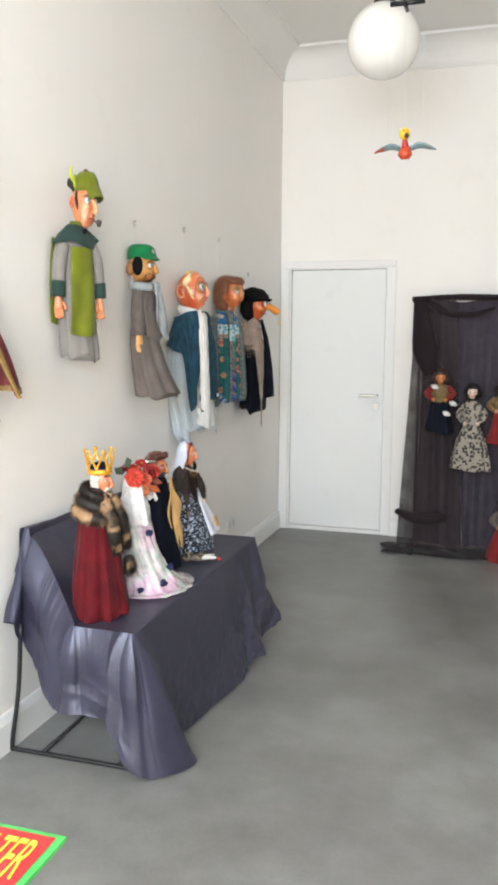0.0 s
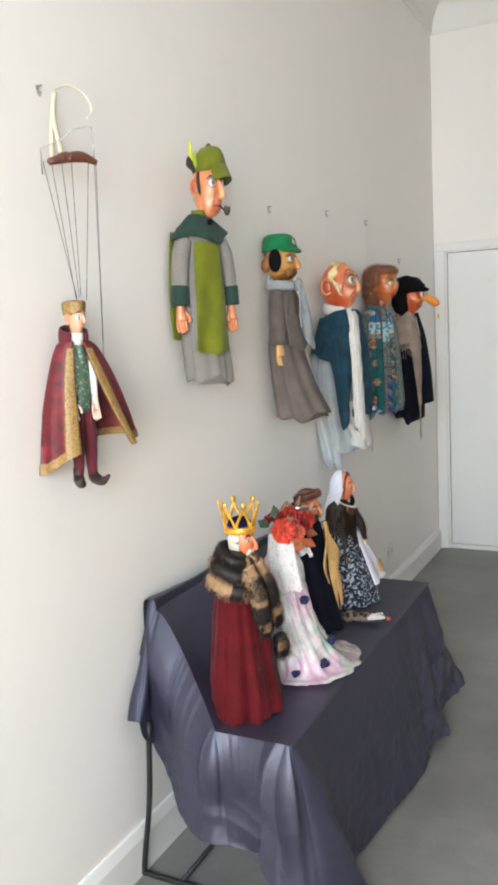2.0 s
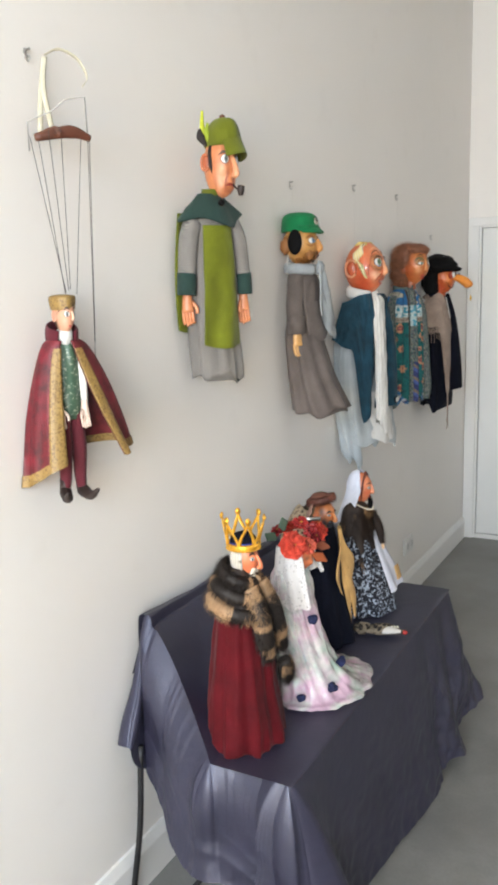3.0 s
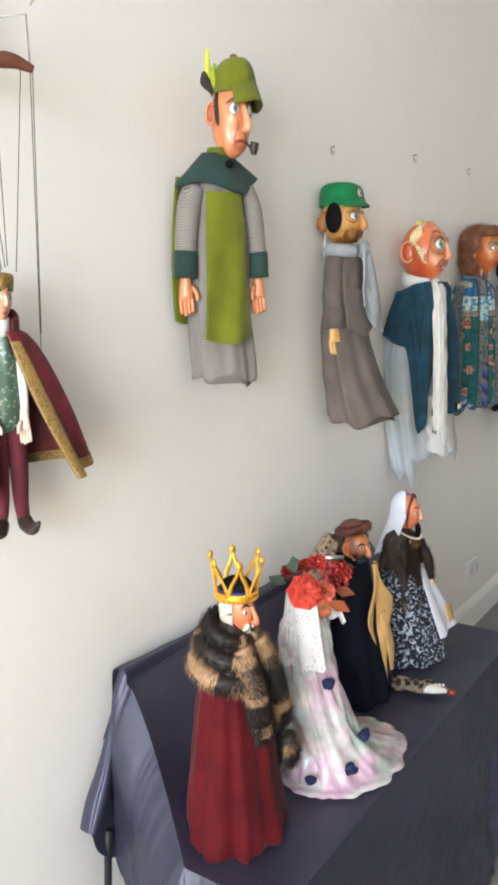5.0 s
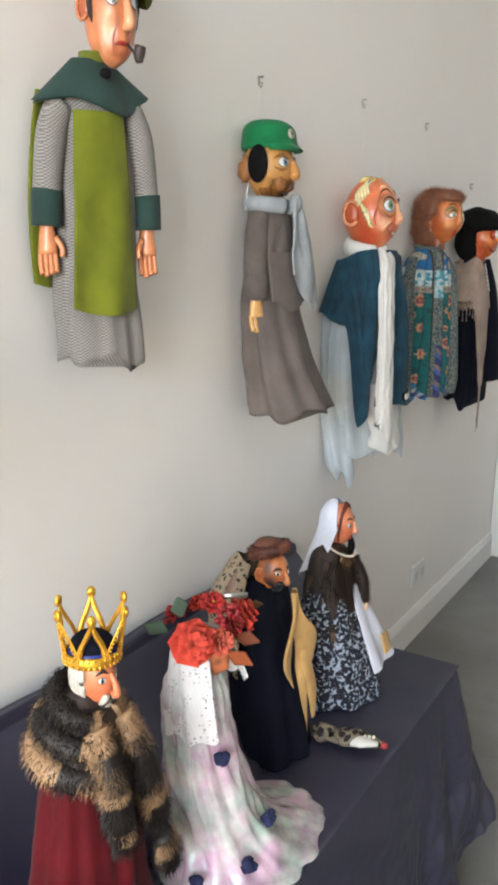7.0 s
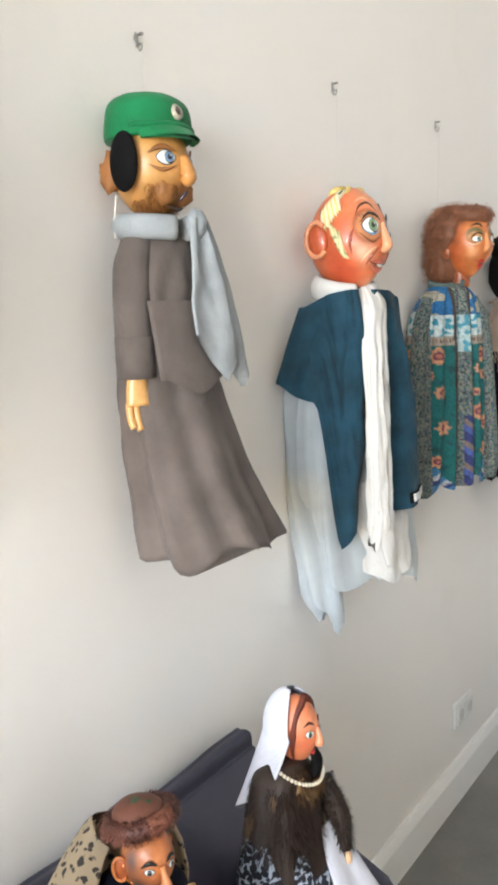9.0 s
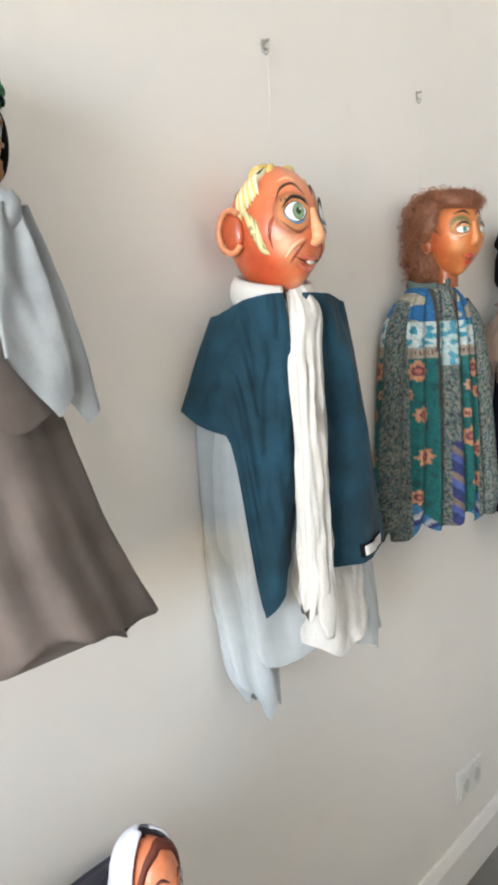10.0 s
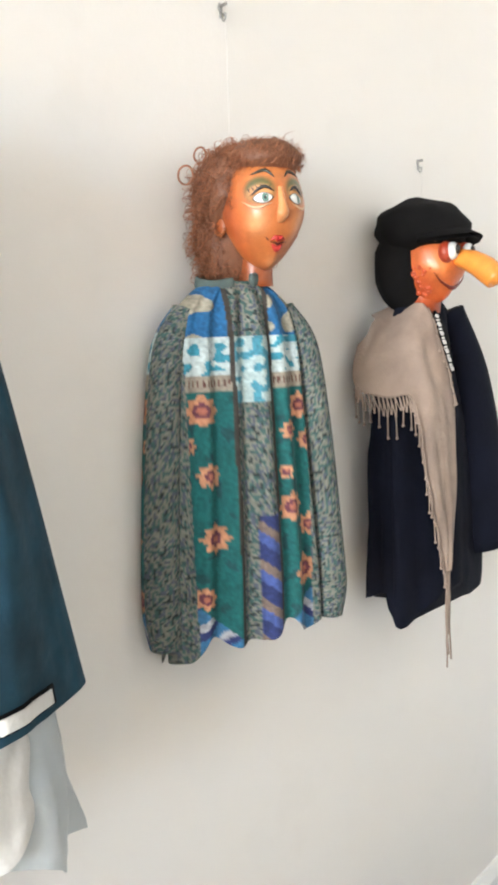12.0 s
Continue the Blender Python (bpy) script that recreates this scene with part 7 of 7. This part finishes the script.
def granny():
    d = Doll()
    X, Y = -1.555, 4.13
    d.loft([(0.80, X, Y, 0.055, 0.065), (0.70, X + 0.01, Y, 0.080, 0.095), (0.60, X + 0.02, Y + 0.005, 0.105, 0.125), (0.54, X + 0.026, Y + 0.008, 0.118, 0.140), (SEAT + 0.002, X + 0.028, Y + 0.008, 0.120, 0.142)], M_LEOPARD, 56, 6, [(9, 0.3, 0.02, 0.06)], 0.008, seed=9)
    # white apron
    d.panel(lambda u, v: (X + 0.060 + 0.080 * v - 0.02 * (u - 0.5) ** 2 + 0.006 * math.sin(u * 9) * v, Y + 0.030 + (u - 0.3) * (0.05 + 0.08 * v) + 0.03 * v, 0.80 - v * 0.225 + 0.014 * u * v), 18, 26, M_FLEECE, 0.004)
    d.panel(lambda u, v: (X + 0.128 + 0.014 * v, Y + 0.075 + u * 0.04, 0.66 - v * 0.05), 5, 5, M_PARCHMENT, 0.003)
    # fur coat
    coat = len(d.v)
    fc = fur_colour(lin(46, 31, 24), lin(120, 92, 66), 16, 0.22)
    d.loft([(0.915, X, Y, 0.035, 0.04), (0.885, X, Y, 0.062, 0.076), (0.80, X + 0.004, Y, 0.076, 0.092), (0.72, X + 0.008, Y - 0.004, 0.088, 0.10), (0.685, X + 0.008, Y - 0.006, 0.088, 0.10)], M_STRAND, 44, 6, [(6, 0.4, 0.02, 0.06)], 0.05, col=lin(50, 35, 27))
    rnd = random.Random(3)
    for _ in range(7000):
        a, z = rnd.uniform(0, 6.283), rnd.uniform(0.69, 0.91)
        rx, ry = np.interp(z, [0.69, 0.8, 0.885, 0.915], [0.088, 0.076, 0.062, 0.035]), np.interp(z, [0.69, 0.8, 0.885, 0.915], [0.10, 0.092, 0.076, 0.04])
        n = np.array((math.cos(a), math.sin(a), -0.6 + rnd.uniform(-0.4, 0.4)))
        p = np.array((X + 0.004 + rx * math.cos(a), Y + ry * math.sin(a), z))
        d.tuft(p, n, rnd.uniform(0.008, 0.018), 0.0011, M_STRAND, fc(p, rnd), (0, 0, -0.5))
    for k, (x, y, z0, z1) in enumerate(((0.075, -0.045, 0.72, 0.60), (0.082, -0.02, 0.72, 0.63), (0.05, -0.09, 0.72, 0.64))):
        fur_band(d, [(X + x, Y + y, z0), (X + x + 0.018, Y + y - 0.004, (z0 + z1) / 2), (X + x + 0.026, Y + y, z1)], [0.022, 0.016, 0.010], 130, 0.018, fc, 60 + k)
    fur_band(d, [(X + 0.05, Y + 0.075, 0.86), (X + 0.082, Y + 0.09, 0.80), (X + 0.095, Y + 0.086, 0.745)], [0.026, 0.028, 0.020], 170, 0.02, fc, 66)
    d.ball((X + 0.104, Y + 0.084, 0.735), (0.012, 0.010, 0.014), M_PAINT, lin(230, 190, 150), 12)
    fur_band(d, [(X + 0.045, Y - 0.03, 0.885), (X + 0.06, Y + 0.01, 0.865), (X + 0.05, Y + 0.05, 0.88)], 0.016, 150, 0.02, fur_colour(lin(70, 48, 34), lin(160, 122, 82), 20), 67)
    d.resize(coat, (X + 0.012, Y + 0.012, 0.80), (0.78, 0.74, 1.0))
    # head, headscarf, pearls
    face = len(d.v)
    skin = lin(218, 128, 88)
    C = (X + 0.018, Y + 0.018, 0.966)
    pl = d.head(C, (0.046, 0.038, 0.056), skin, [(0, -58, 30, 18, 0.10)], [(-40, -14, 16, 12, lin(226, 112, 80), 0.7), (40, -14, 16, 12, lin(226, 112, 80), 0.7), (0, 20, 40, 12, lin(236, 160, 120), 0.6), (180, 30, 70, 60, lin(104, 44, 28), 3)], chin=0.22, n=72, yaw=2)
    d.sweep([pl(0, 12, 0), pl(0, -4, 0.003), pl(0, -13, 0.006), pl(0, -18, 0.001)], [0.004, 0.006, 0.009, 0.005], [0.004, 0.006, 0.008, 0.005], M_PAINT, n=10, steps=5, col=lin(230, 150, 112))
    for s in (-1, 1):
        d.eye(pl, s * 28, 4, 13, 6.5, lin(70, 110, 90), 0.002)
        d.line(pl, [(s * 10, 17), (s * 28, 23), (s * 46, 16)], 0.0026, lin(90, 40, 26), 0.001)
    for k in range(4):
        d.line(pl, [(-70 - k, -56), (-68 - 2 * k, -8), (-58, 36 + 2 * k), (-26, 58 + 2 * k), (0, 64 + 2 * k), (26, 58 + 2 * k), (58, 36 + 2 * k), (68 + 2 * k, -8), (70 + k, -56)], 0.0065, np.array(lin(112, 48, 30)) * (0.75 + 0.25 * (k % 2)), 0.003, M_STRAND)
    d.line(pl, [(-14, -33), (0, -35), (14, -33)], 0.005, lin(186, 56, 50), 0.002)
    def kerchief(u, v):
        a = math.pi + (u - 0.5) * 2 * math.pi * 0.60
        r = 1.16 + 0.10 * math.sin(u * 19) * v
        if v < 0.5:
            e = (0.5 - v) * 2 * 80
            p = np.array(C) + np.array((-0.004 + 0.048 * math.cos(math.radians(e)) * math.cos(a), 0.041 * math.cos(math.radians(e)) * math.sin(a), 0.059 * math.sin(math.radians(e)))) * 1.13
        else:
            w = (v - 0.5) * 2
            p = np.array((C[0] + 0.050 * math.cos(a) * r * (1 + 0.30 * w) - 0.034 * w, C[1] + 0.041 * math.sin(a) * r * (1 + 0.30 * w) - 0.012 * w * w + 0.008 * w * math.sin(u * 17), C[2] - w * (0.095 + 0.075 * (1 - abs(u - 0.5) * 2))))
        return p
    d.panel(kerchief, 44, 30, M_FLEECE, 0.003)
    d.sweep([pl(14, -36, 0.0), pl(24, -48, 0.018), pl(20, -60, 0.03), pl(16, -72, 0.045)], [0.008, 0.014, 0.014, 0.006], [0.006, 0.010, 0.010, 0.004], M_BLACKFELT, n=10, steps=6)
    for a in np.linspace(-1.5, 1.5, 24):
        d.ball((X + 0.020 + 0.050 * math.cos(a), Y + 0.012 + 0.052 * math.sin(a), 0.913 - 0.024 * math.cos(a)), 0.0036, M_PAINT, (0.75, 0.68, 0.55), 8)
    d.resize(face, (C[0], C[1], 0.90), (0.90, 0.86, 0.98))
    return d.make("hand_puppet", (X, Y, SEAT), "old-woman puppet with white headscarf, pearls and fur coat", group="puppets on the bench")


def fish():
    d = Doll()
    a = np.array((-1.425, 3.885, SEAT + 0.016))
    b = np.array((-1.30, 3.925, SEAT + 0.014))
    d.sweep([a, a * 0.7 + b * 0.3 + np.array((0, 0, 0.006)), a * 0.4 + b * 0.6 + np.array((0, 0, 0.008)), b], [0.012, 0.030, 0.030, 0.006], [0.008, 0.018, 0.018, 0.006], M_FISH, (0.3, -1, 0), 18, 7)
    m = a * 0.35 + b * 0.65
    d.sweep([m + np.array((-0.03, -0.02, 0.004)), m + np.array((0.0, -0.018, 0.012)), m + np.array((0.035, 0.0, 0.006))], [0.014, 0.022, 0.006], [0.008, 0.012, 0.005], M_WHITECLOTH, (0.2, -1, 0), 14, 6)
    d.ball(b, (0.012, 0.010, 0.008), M_PAINT, lin(170, 40, 36), 12)
    d.ball(a + np.array((-0.012, 0.006, 0.004)), (0.030, 0.026, 0.020), M_FISH, n=14, lumps=0.5)
    rnd = random.Random(5)
    for k in range(7):
        d.ball(m + np.array((-0.03 + 0.009 * k, -0.022 + 0.004 * k, 0.020)), 0.0042, M_PAINT, (0.75, 0.72, 0.6), 8)
    for k in range(60):
        p = a * (1 - k / 120) + b * (k / 120) + np.array((0, rnd.uniform(-0.02, 0.02), 0.010))
        d.tuft(p, (rnd.uniform(-1, 1), rnd.uniform(-1, 1), 0.5), 0.02, 0.003, M_STRAND, np.array(lin(52, 40, 34)) * rnd.uniform(0.5, 1.4))
    return d.make("cloth_fish", (-1.37, 3.90, SEAT), "small spotted cloth fish lying on the satin cloth", "toy fish")


detective()
guard()
professor()
curly()
witch()
prince()
king()
queen()
merchant()
granny()
fish()

# ---- hanging lamp and bird ----
lamp = thing("pendant_lamp", (-0.776, 4.98, 3.04), "unlit white opal glass globe lamp hanging from the ceiling", "lamp")
d = Doll()
d.ball((0, 0, 0), (0.187, 0.187, 0.187), M_OPAL, n=56)
d.make("globe", (0, 0, 0), "", "").parent = lamp
d = Doll()
d.sweep([(0, 0, 0.178), (0, 0, 0.225)], [0.06, 0.045], [0.06, 0.045], M_BLACKMETAL, n=24)
d.make("gallery", (0, 0, 0), "", "").parent = lamp
d = Doll()
d.sweep([(0, 0, 0.22), (0, 0, CEIL - 3.04 - 0.03)], 0.007, 0.007, M_BLACKMETAL, n=10)
d.make("rod", (0, 0, 0), "", "").parent = lamp
d = Doll()
d.sweep([(0, 0, CEIL - 3.04 - 0.04), (0, 0, CEIL - 3.04)], [0.03, 0.055], [0.03, 0.055], M_BLACKMETAL, n=24)
d.make("ceiling_rose", (0, 0, 0), "", "").parent = lamp


def bird():
    d = Doll()
    X, Y, Z = -0.562, 4.25, 2.332
    red, teal = lin(206, 74, 40), lin(120, 142, 146)
    d.sweep([(X, Y, Z - 0.040), (X, Y - 0.004, Z - 0.022), (X + 0.002, Y, Z + 0.01)], [0.018, 0.032, 0.018], [0.018, 0.032, 0.018], M_PAINT, n=16, steps=6, col=red)
    d.sweep([(X, Y - 0.006, Z + 0.0), (X - 0.002, Y - 0.012, Z + 0.045)], [0.018, 0.009], [0.018, 0.009], M_PAINT, n=12, col=lin(190, 44, 40))
    d.ball((X - 0.002, Y - 0.016, Z + 0.062), (0.024, 0.024, 0.026), M_PAINT, lin(232, 190, 40), 18)
    d.ball((X + 0.008, Y - 0.040, Z + 0.050), (0.010, 0.012, 0.012), M_PAINT, DARK, 10)
    d.ball((X - 0.004, Y - 0.038, Z + 0.07), 0.004, M_PAINT, DARK, 8)
    for s in (-1, 1):
        d.sweep([(X + s * 0.022, Y, Z + 0.004), (X + s * 0.06, Y + 0.004, Z + 0.016), (X + s * 0.10, Y + 0.004, Z + 0.006), (X + s * 0.128, Y, Z - 0.004)], [0.016, 0.018, 0.014, 0.004], [0.006, 0.004, 0.003, 0.002], M_PAINT, (0.0, 0.8, -0.6), 10, 6, teal)
        d.sweep([(X + s * 0.09, Y - 0.002, Z + 0.006), (X + s * 0.132, Y - 0.004, Z - 0.008)], [0.010, 0.004], 0.003, M_PAINT, (0, 0.8, -0.6), 8, 1, lin(176, 60, 44) if s < 0 else lin(110, 110, 112))
    top = 2.935
    d.sweep([(X - 0.08, Y, top), (X + 0.065, Y, top)], 0.011, 0.011, M_BLACKMETAL, (0, 0, 1), 8, 1)
    d.sweep([(X - 0.015, Y - 0.05, top - 0.012), (X - 0.015, Y + 0.05, top - 0.012)], 0.009, 0.009, M_BLACKMETAL, (0, 0, 1), 8, 1)
    for x0, x1, z1 in ((-0.10, -0.07, 0.012), (0.07, 0.07, 0.012), (-0.015, 0.0, 0.085)):
        d.sweep([(X + x0, Y, top), (X + x1, Y, Z + z1)], 0.0006, 0.0006, M_NYLON, n=4)
    d.sweep([(X - 0.015, Y, top), (X - 0.015, Y, CEIL)], 0.0008, 0.0008, M_THREAD, n=4)
    return d.make("bird_marionette", (X, Y, Z), "small red and yellow bird marionette hanging on threads", "marionette")


bird()

# ---- draped stand with small marionettes ----
stand = thing("display_stand", (-0.15, 6.52, 0), "black draped stand hung with small marionettes", "display stand")
d = Doll()
d.sweep([(-0.54, 0, 0), (-0.54, 0, 1.80), (0.54, 0, 1.80), (0.54, 0, 0)], 0.012, 0.012, M_BLACKMETAL, (0, 1, 0), 8, 1)
d.make("frame", (0, 0, 0), "", "").parent = stand
for x in (-0.54, 0.54):
    d = Doll()
    d.sweep([(x, -0.22, 0.012), (x, 0.25, 0.012)], 0.014, 0.011, M_BLACKMETAL, (1, 0, 0), 8, 1)
    d.make("foot", (0, 0, 0), "", "").parent = stand


def hanging(name, x0, x1, z0, z1, y, mat, label, pleats, amp, flare=0.0):
    d = Doll()

    def f(u, v):
        mid = (x0 + x1) / 2
        x = mid + (u - 0.5) * (x1 - x0) * (1 + flare * v)
        return (x, y + amp * (0.35 + 0.65 * v) * math.sin(u * pleats * 6.283 + 1.5 * nz(u * 4, v, y)) + 0.02 * nz(u * 5, v * 3, 2), z1 + (z0 - z1) * v + 0.01 * math.sin(u * 20))
    d.panel(f, int(pleats * 12), 30, mat, 0.003)
    o = d.make(name, (0, 0, 0), label, "cloth")
    return o


hanging("backdrop_curtain", -0.66, 0.42, 0.03, 1.795, 6.57, M_DARKDRAPE, "dark grey pleated curtain hung from the stand", 9, 0.022, 0.05)
hanging("sheer_curtain", -0.705, -0.44, 0.03, 1.80, 6.42, M_SHEERBLACK, "see-through black voile bunched at the stand's side", 4, 0.02, 0.75)
d = Doll()
d.sweep([(-0.74, 6.44, 1.80), (-0.40, 6.43, 1.815), (0.0, 6.44, 1.805), (0.42, 6.44, 1.81)], 0.02, 0.025, M_MAROON, (0, 0, 1), 12, 8)
d.make("cloth_swag", (-0.5, 6.4, 1.5), "knotted black and maroon cloth swag on the stand", "cloth", "swags on the stand")
d = Doll()
d.sweep([(-0.68, 6.43, 1.80), (-0.66, 6.40, 1.62), (-0.64, 6.40, 1.45), (-0.60, 6.42, 1.28)], [0.05, 0.07, 0.09, 0.05], 0.02, M_MAROON, (1, 0, 0), 14, 8)
d.make("cloth_swag", (-0.5, 6.4, 1.5), "knotted black and maroon cloth swag on the stand", "cloth", "swags on the stand")
d = Doll()
d.sweep([(-0.62, 6.40, 1.78), (-0.48, 6.39, 1.70), (-0.30, 6.39, 1.70), (-0.18, 6.40, 1.74)], [0.03, 0.02, 0.018, 0.012], 0.015, M_MAROON, (0, 0, 1), 10, 8)
d.make("cloth_swag", (-0.5, 6.4, 1.5), "knotted black and maroon cloth swag on the stand", "cloth", "swags on the stand")
d = Doll()
d.sweep([(-0.80, 6.38, 0.30), (-0.70, 6.33, 0.27), (-0.58, 6.33, 0.26), (-0.46, 6.36, 0.28)], [0.02, 0.035, 0.04, 0.03], 0.03, M_MAROON, (0, 0, 1), 12, 8)
d.make("cloth_swag", (-0.5, 6.4, 1.5), "knotted black and maroon cloth swag on the stand", "cloth", "swags on the stand")
d = Doll()
d.panel(lambda u, v: (-0.90 + u * 1.5 + 0.03 * math.sin(v * 7), 6.30 + v * 0.28 + 0.02 * math.sin(u * 14), 0.010 + 0.016 * abs(nz(u * 12, v * 5, 3)) + 0.02 * math.sin(v * math.pi) * (0.5 + 0.5 * math.sin(u * 31))), 90, 14, M_MAROON, 0.004)
d.make("floor_cloth", (-0.3, 6.45, 0.0), "black cloth spread on the floor at the stand's foot", "cloth")


def small_marionette(x, z, h, dress, top, hair, skin, label, wide=0.10, boots=False, sleeve=None):
    d = Doll()
    y = 6.33
    d.loft([(z + h * 0.80, x, 0, 0.02, 0.03), (z + h * 0.76, x, 0, 0.035, 0.055), (z + h * 0.62, x, 0, 0.04, 0.06), (z + h * 0.50, x, 0, 0.04, 0.055)], top, 28, 4, [(6, 0, 0.02, 0.06)], seed=x)
    d.loft([(z + h * 0.54, x, 0, 0.04, 0.055), (z + h * 0.40, x, 0, 0.06, wide * 0.75), (z + h * 0.18, x, 0, 0.075, wide), (z + h * 0.10, x, 0, 0.078, wide * 1.04)], dress, 44, 5, [(8, x, 0.03, 0.10)], 0.03, seed=x)
    for s in (-1, 1):
        d.sweep([(x, s * 0.05, z + h * 0.75), (x - 0.03, s * 0.085, z + h * 0.66), (x - 0.06, s * 0.05, z + h * 0.58)], [0.02, 0.022, 0.016], [0.02, 0.022, 0.016], sleeve or top, n=10, steps=5)
        d.ball((x - 0.07, s * 0.04, z + h * 0.575), (0.020, 0.014, 0.014), M_PAINT, skin, 10)
        if boots:
            d.sweep([(x, s * 0.03, z + h * 0.2), (x, s * 0.032, z + 0.02)], 0.02, 0.02, M_LEATHER, n=10)
            d.sweep([(x + 0.01, s * 0.032, z + 0.012), (x - 0.05, s * 0.036, z + 0.012)], [0.02, 0.014], [0.014, 0.012], M_LEATHER, n=10)
    # built facing -x, then turned to face the room
    pl = d.head((x - 0.004, 0, z + h * 0.885), (0.040, 0.035, 0.046), skin, [(180, -14, 10, 10, 0.15)], [(180 - 25, 4, 9, 5, DARK, 0.9), (180 + 25, 4, 9, 5, DARK, 0.9), (180, -34, 14, 6, lin(160, 44, 40), 0.9)], n=48)
    d.ball((x + 0.014, 0, z + h * 0.89), (0.044, 0.054, 0.060), M_STRAND, hair, 18, lumps=0.4)
    d.ball((x - 0.002, 0, z + h * 0.885 + 0.034), (0.036, 0.040, 0.020), M_STRAND, hair, 16, lumps=0.3)
    d.sweep([(x, 0, z + h * 0.93), (x, 0, 1.80)], 0.0008, 0.0008, M_THREAD, n=4)
    v = np.array(d.v)
    cx = v[:, 0] - x
    v = np.stack([x + v[:, 1], y + cx, v[:, 2]], -1)
    d.v = v.tolist()
    return d.make("marionette", (x, y, z), label, "marionette", "marionettes on the stand")


M_OCHRE = surface("ochre_cloth", lin(112, 92, 58), 0.9, 30, 0.4)
M_REDCLOTH = cloth("red_cotton", lin(116, 28, 28))
M_GREYLACE = spotted("grey_floral_voile", lin(146, 138, 128), lin(52, 48, 46), 44, (0.42, 0.52))
small_marionette(-0.52, 0.85, 0.46, M_NAVY, M_OCHRE, lin(60, 44, 36), lin(196, 116, 66), "little harlequin marionette with red sleeves and white gloves", 0.09, sleeve=M_REDCLOTH)
small_marionette(-0.305, 0.575, 0.665, M_GREYLACE, M_GREYLACE, lin(20, 17, 17), lin(228, 196, 180), "little marionette lady in grey floral lace dress", 0.125)
small_marionette(-0.105, 0.78, 0.46, M_REDCLOTH, M_OCHRE, lin(30, 24, 22), lin(206, 150, 120), "little marionette in ochre jacket and red sash", 0.09)
small_marionette(-0.055, -0.05, 0.52, M_REDCLOTH, M_GREYCOAT, lin(40, 32, 30), lin(196, 140, 110), "larger marionette in red coat with black boots", 0.11, True)
for x, y, z in ((-0.47, 6.26, 1.02), (-0.43, 6.26, 1.09), (-0.555, 6.28, 1.20)):
    d = Doll()
    d.ball((x, y, z), (0.026, 0.018, 0.016), M_WHITECLOTH, n=16, rot=(0, 25, 0), lumps=0.5)
    d.make("white_rosette", (x, y, z), "small white cloth glove on the harlequin marionette", "glove")

# ---- sign lying on a plinth near the entrance ----
plinth = thing("plinth", (-0.92, 1.43, 0), "narrow white plinth under the theatre sign", "plinth")
part("column", boxes((-0.09, 0.13, -0.05, 0.10, 0.02, 0.729), bevel=0.004), M_TRIM, plinth)
part("base", boxes((-0.11, 0.15, -0.07, 0.12, 0, 0.02), bevel=0.004), M_TRIM, plinth)
sign = thing("theatre_sign", (-0.735, 1.586, 0.730), "red painted sign with green border and yellow letters", "sign")
M_SIGNGREEN = surface("sign_green", lin(72, 176, 84), 0.4, 12, 0.15, 60, 0.1)
M_SIGNRED = surface("sign_red", lin(196, 44, 48), 0.4, 12, 0.22, 60, 0.1)
M_SIGNYELLOW = surface("sign_yellow", lin(244, 206, 60), 0.4, 30, 0.1, 60, 0.1)
M_SIGNCREAM = surface("sign_cream", lin(248, 222, 168), 0.4, 14, 0.12, 60, 0.1)
M_SIGNBLUE = surface("sign_blue", lin(60, 104, 190), 0.4, 20, 0.2, 60, 0.1)
SW, SH = 0.29, 0.26
part("board", boxes((-SW, 0, -SH, 0, 0, 0.008), bevel=0.001), M_SIGNGREEN, sign)
part("red_field", boxes((-SW + 0.012, -0.012, -SH + 0.012, -0.011, 0.0085, 0.0095)), M_SIGNRED, sign)
txt = bpy.data.curves.new("lettering", "FONT")
txt.body, txt.size, txt.extrude, txt.space_character, txt.shear = "THEATER", 0.066, 0.0006, 1.0, 0.0
txt.align_x = "RIGHT"
txt.materials.append(M_SIGNYELLOW)
letters = new("lettering", txt)
letters.parent = sign
letters.matrix_basis = Matrix.LocRotScale((-0.024, -0.118, 0.0103), None, (0.55, 2.0, 1))
disc = bmesh.new()
bmesh.ops.create_cone(disc, cap_ends=True, segments=36, radius1=0.045, radius2=0.042, depth=0.003, matrix=Matrix.Translation((-0.135, -0.105, 0.0125)) @ Matrix.Diagonal((1.25, 0.8, 1, 1)))
part("cream_shape", disc, M_SIGNCREAM, sign)
part("blue_shape", boxes((-0.098, -0.072, -0.16, -0.110, 0.0098, 0.011)), M_SIGNBLUE, sign)
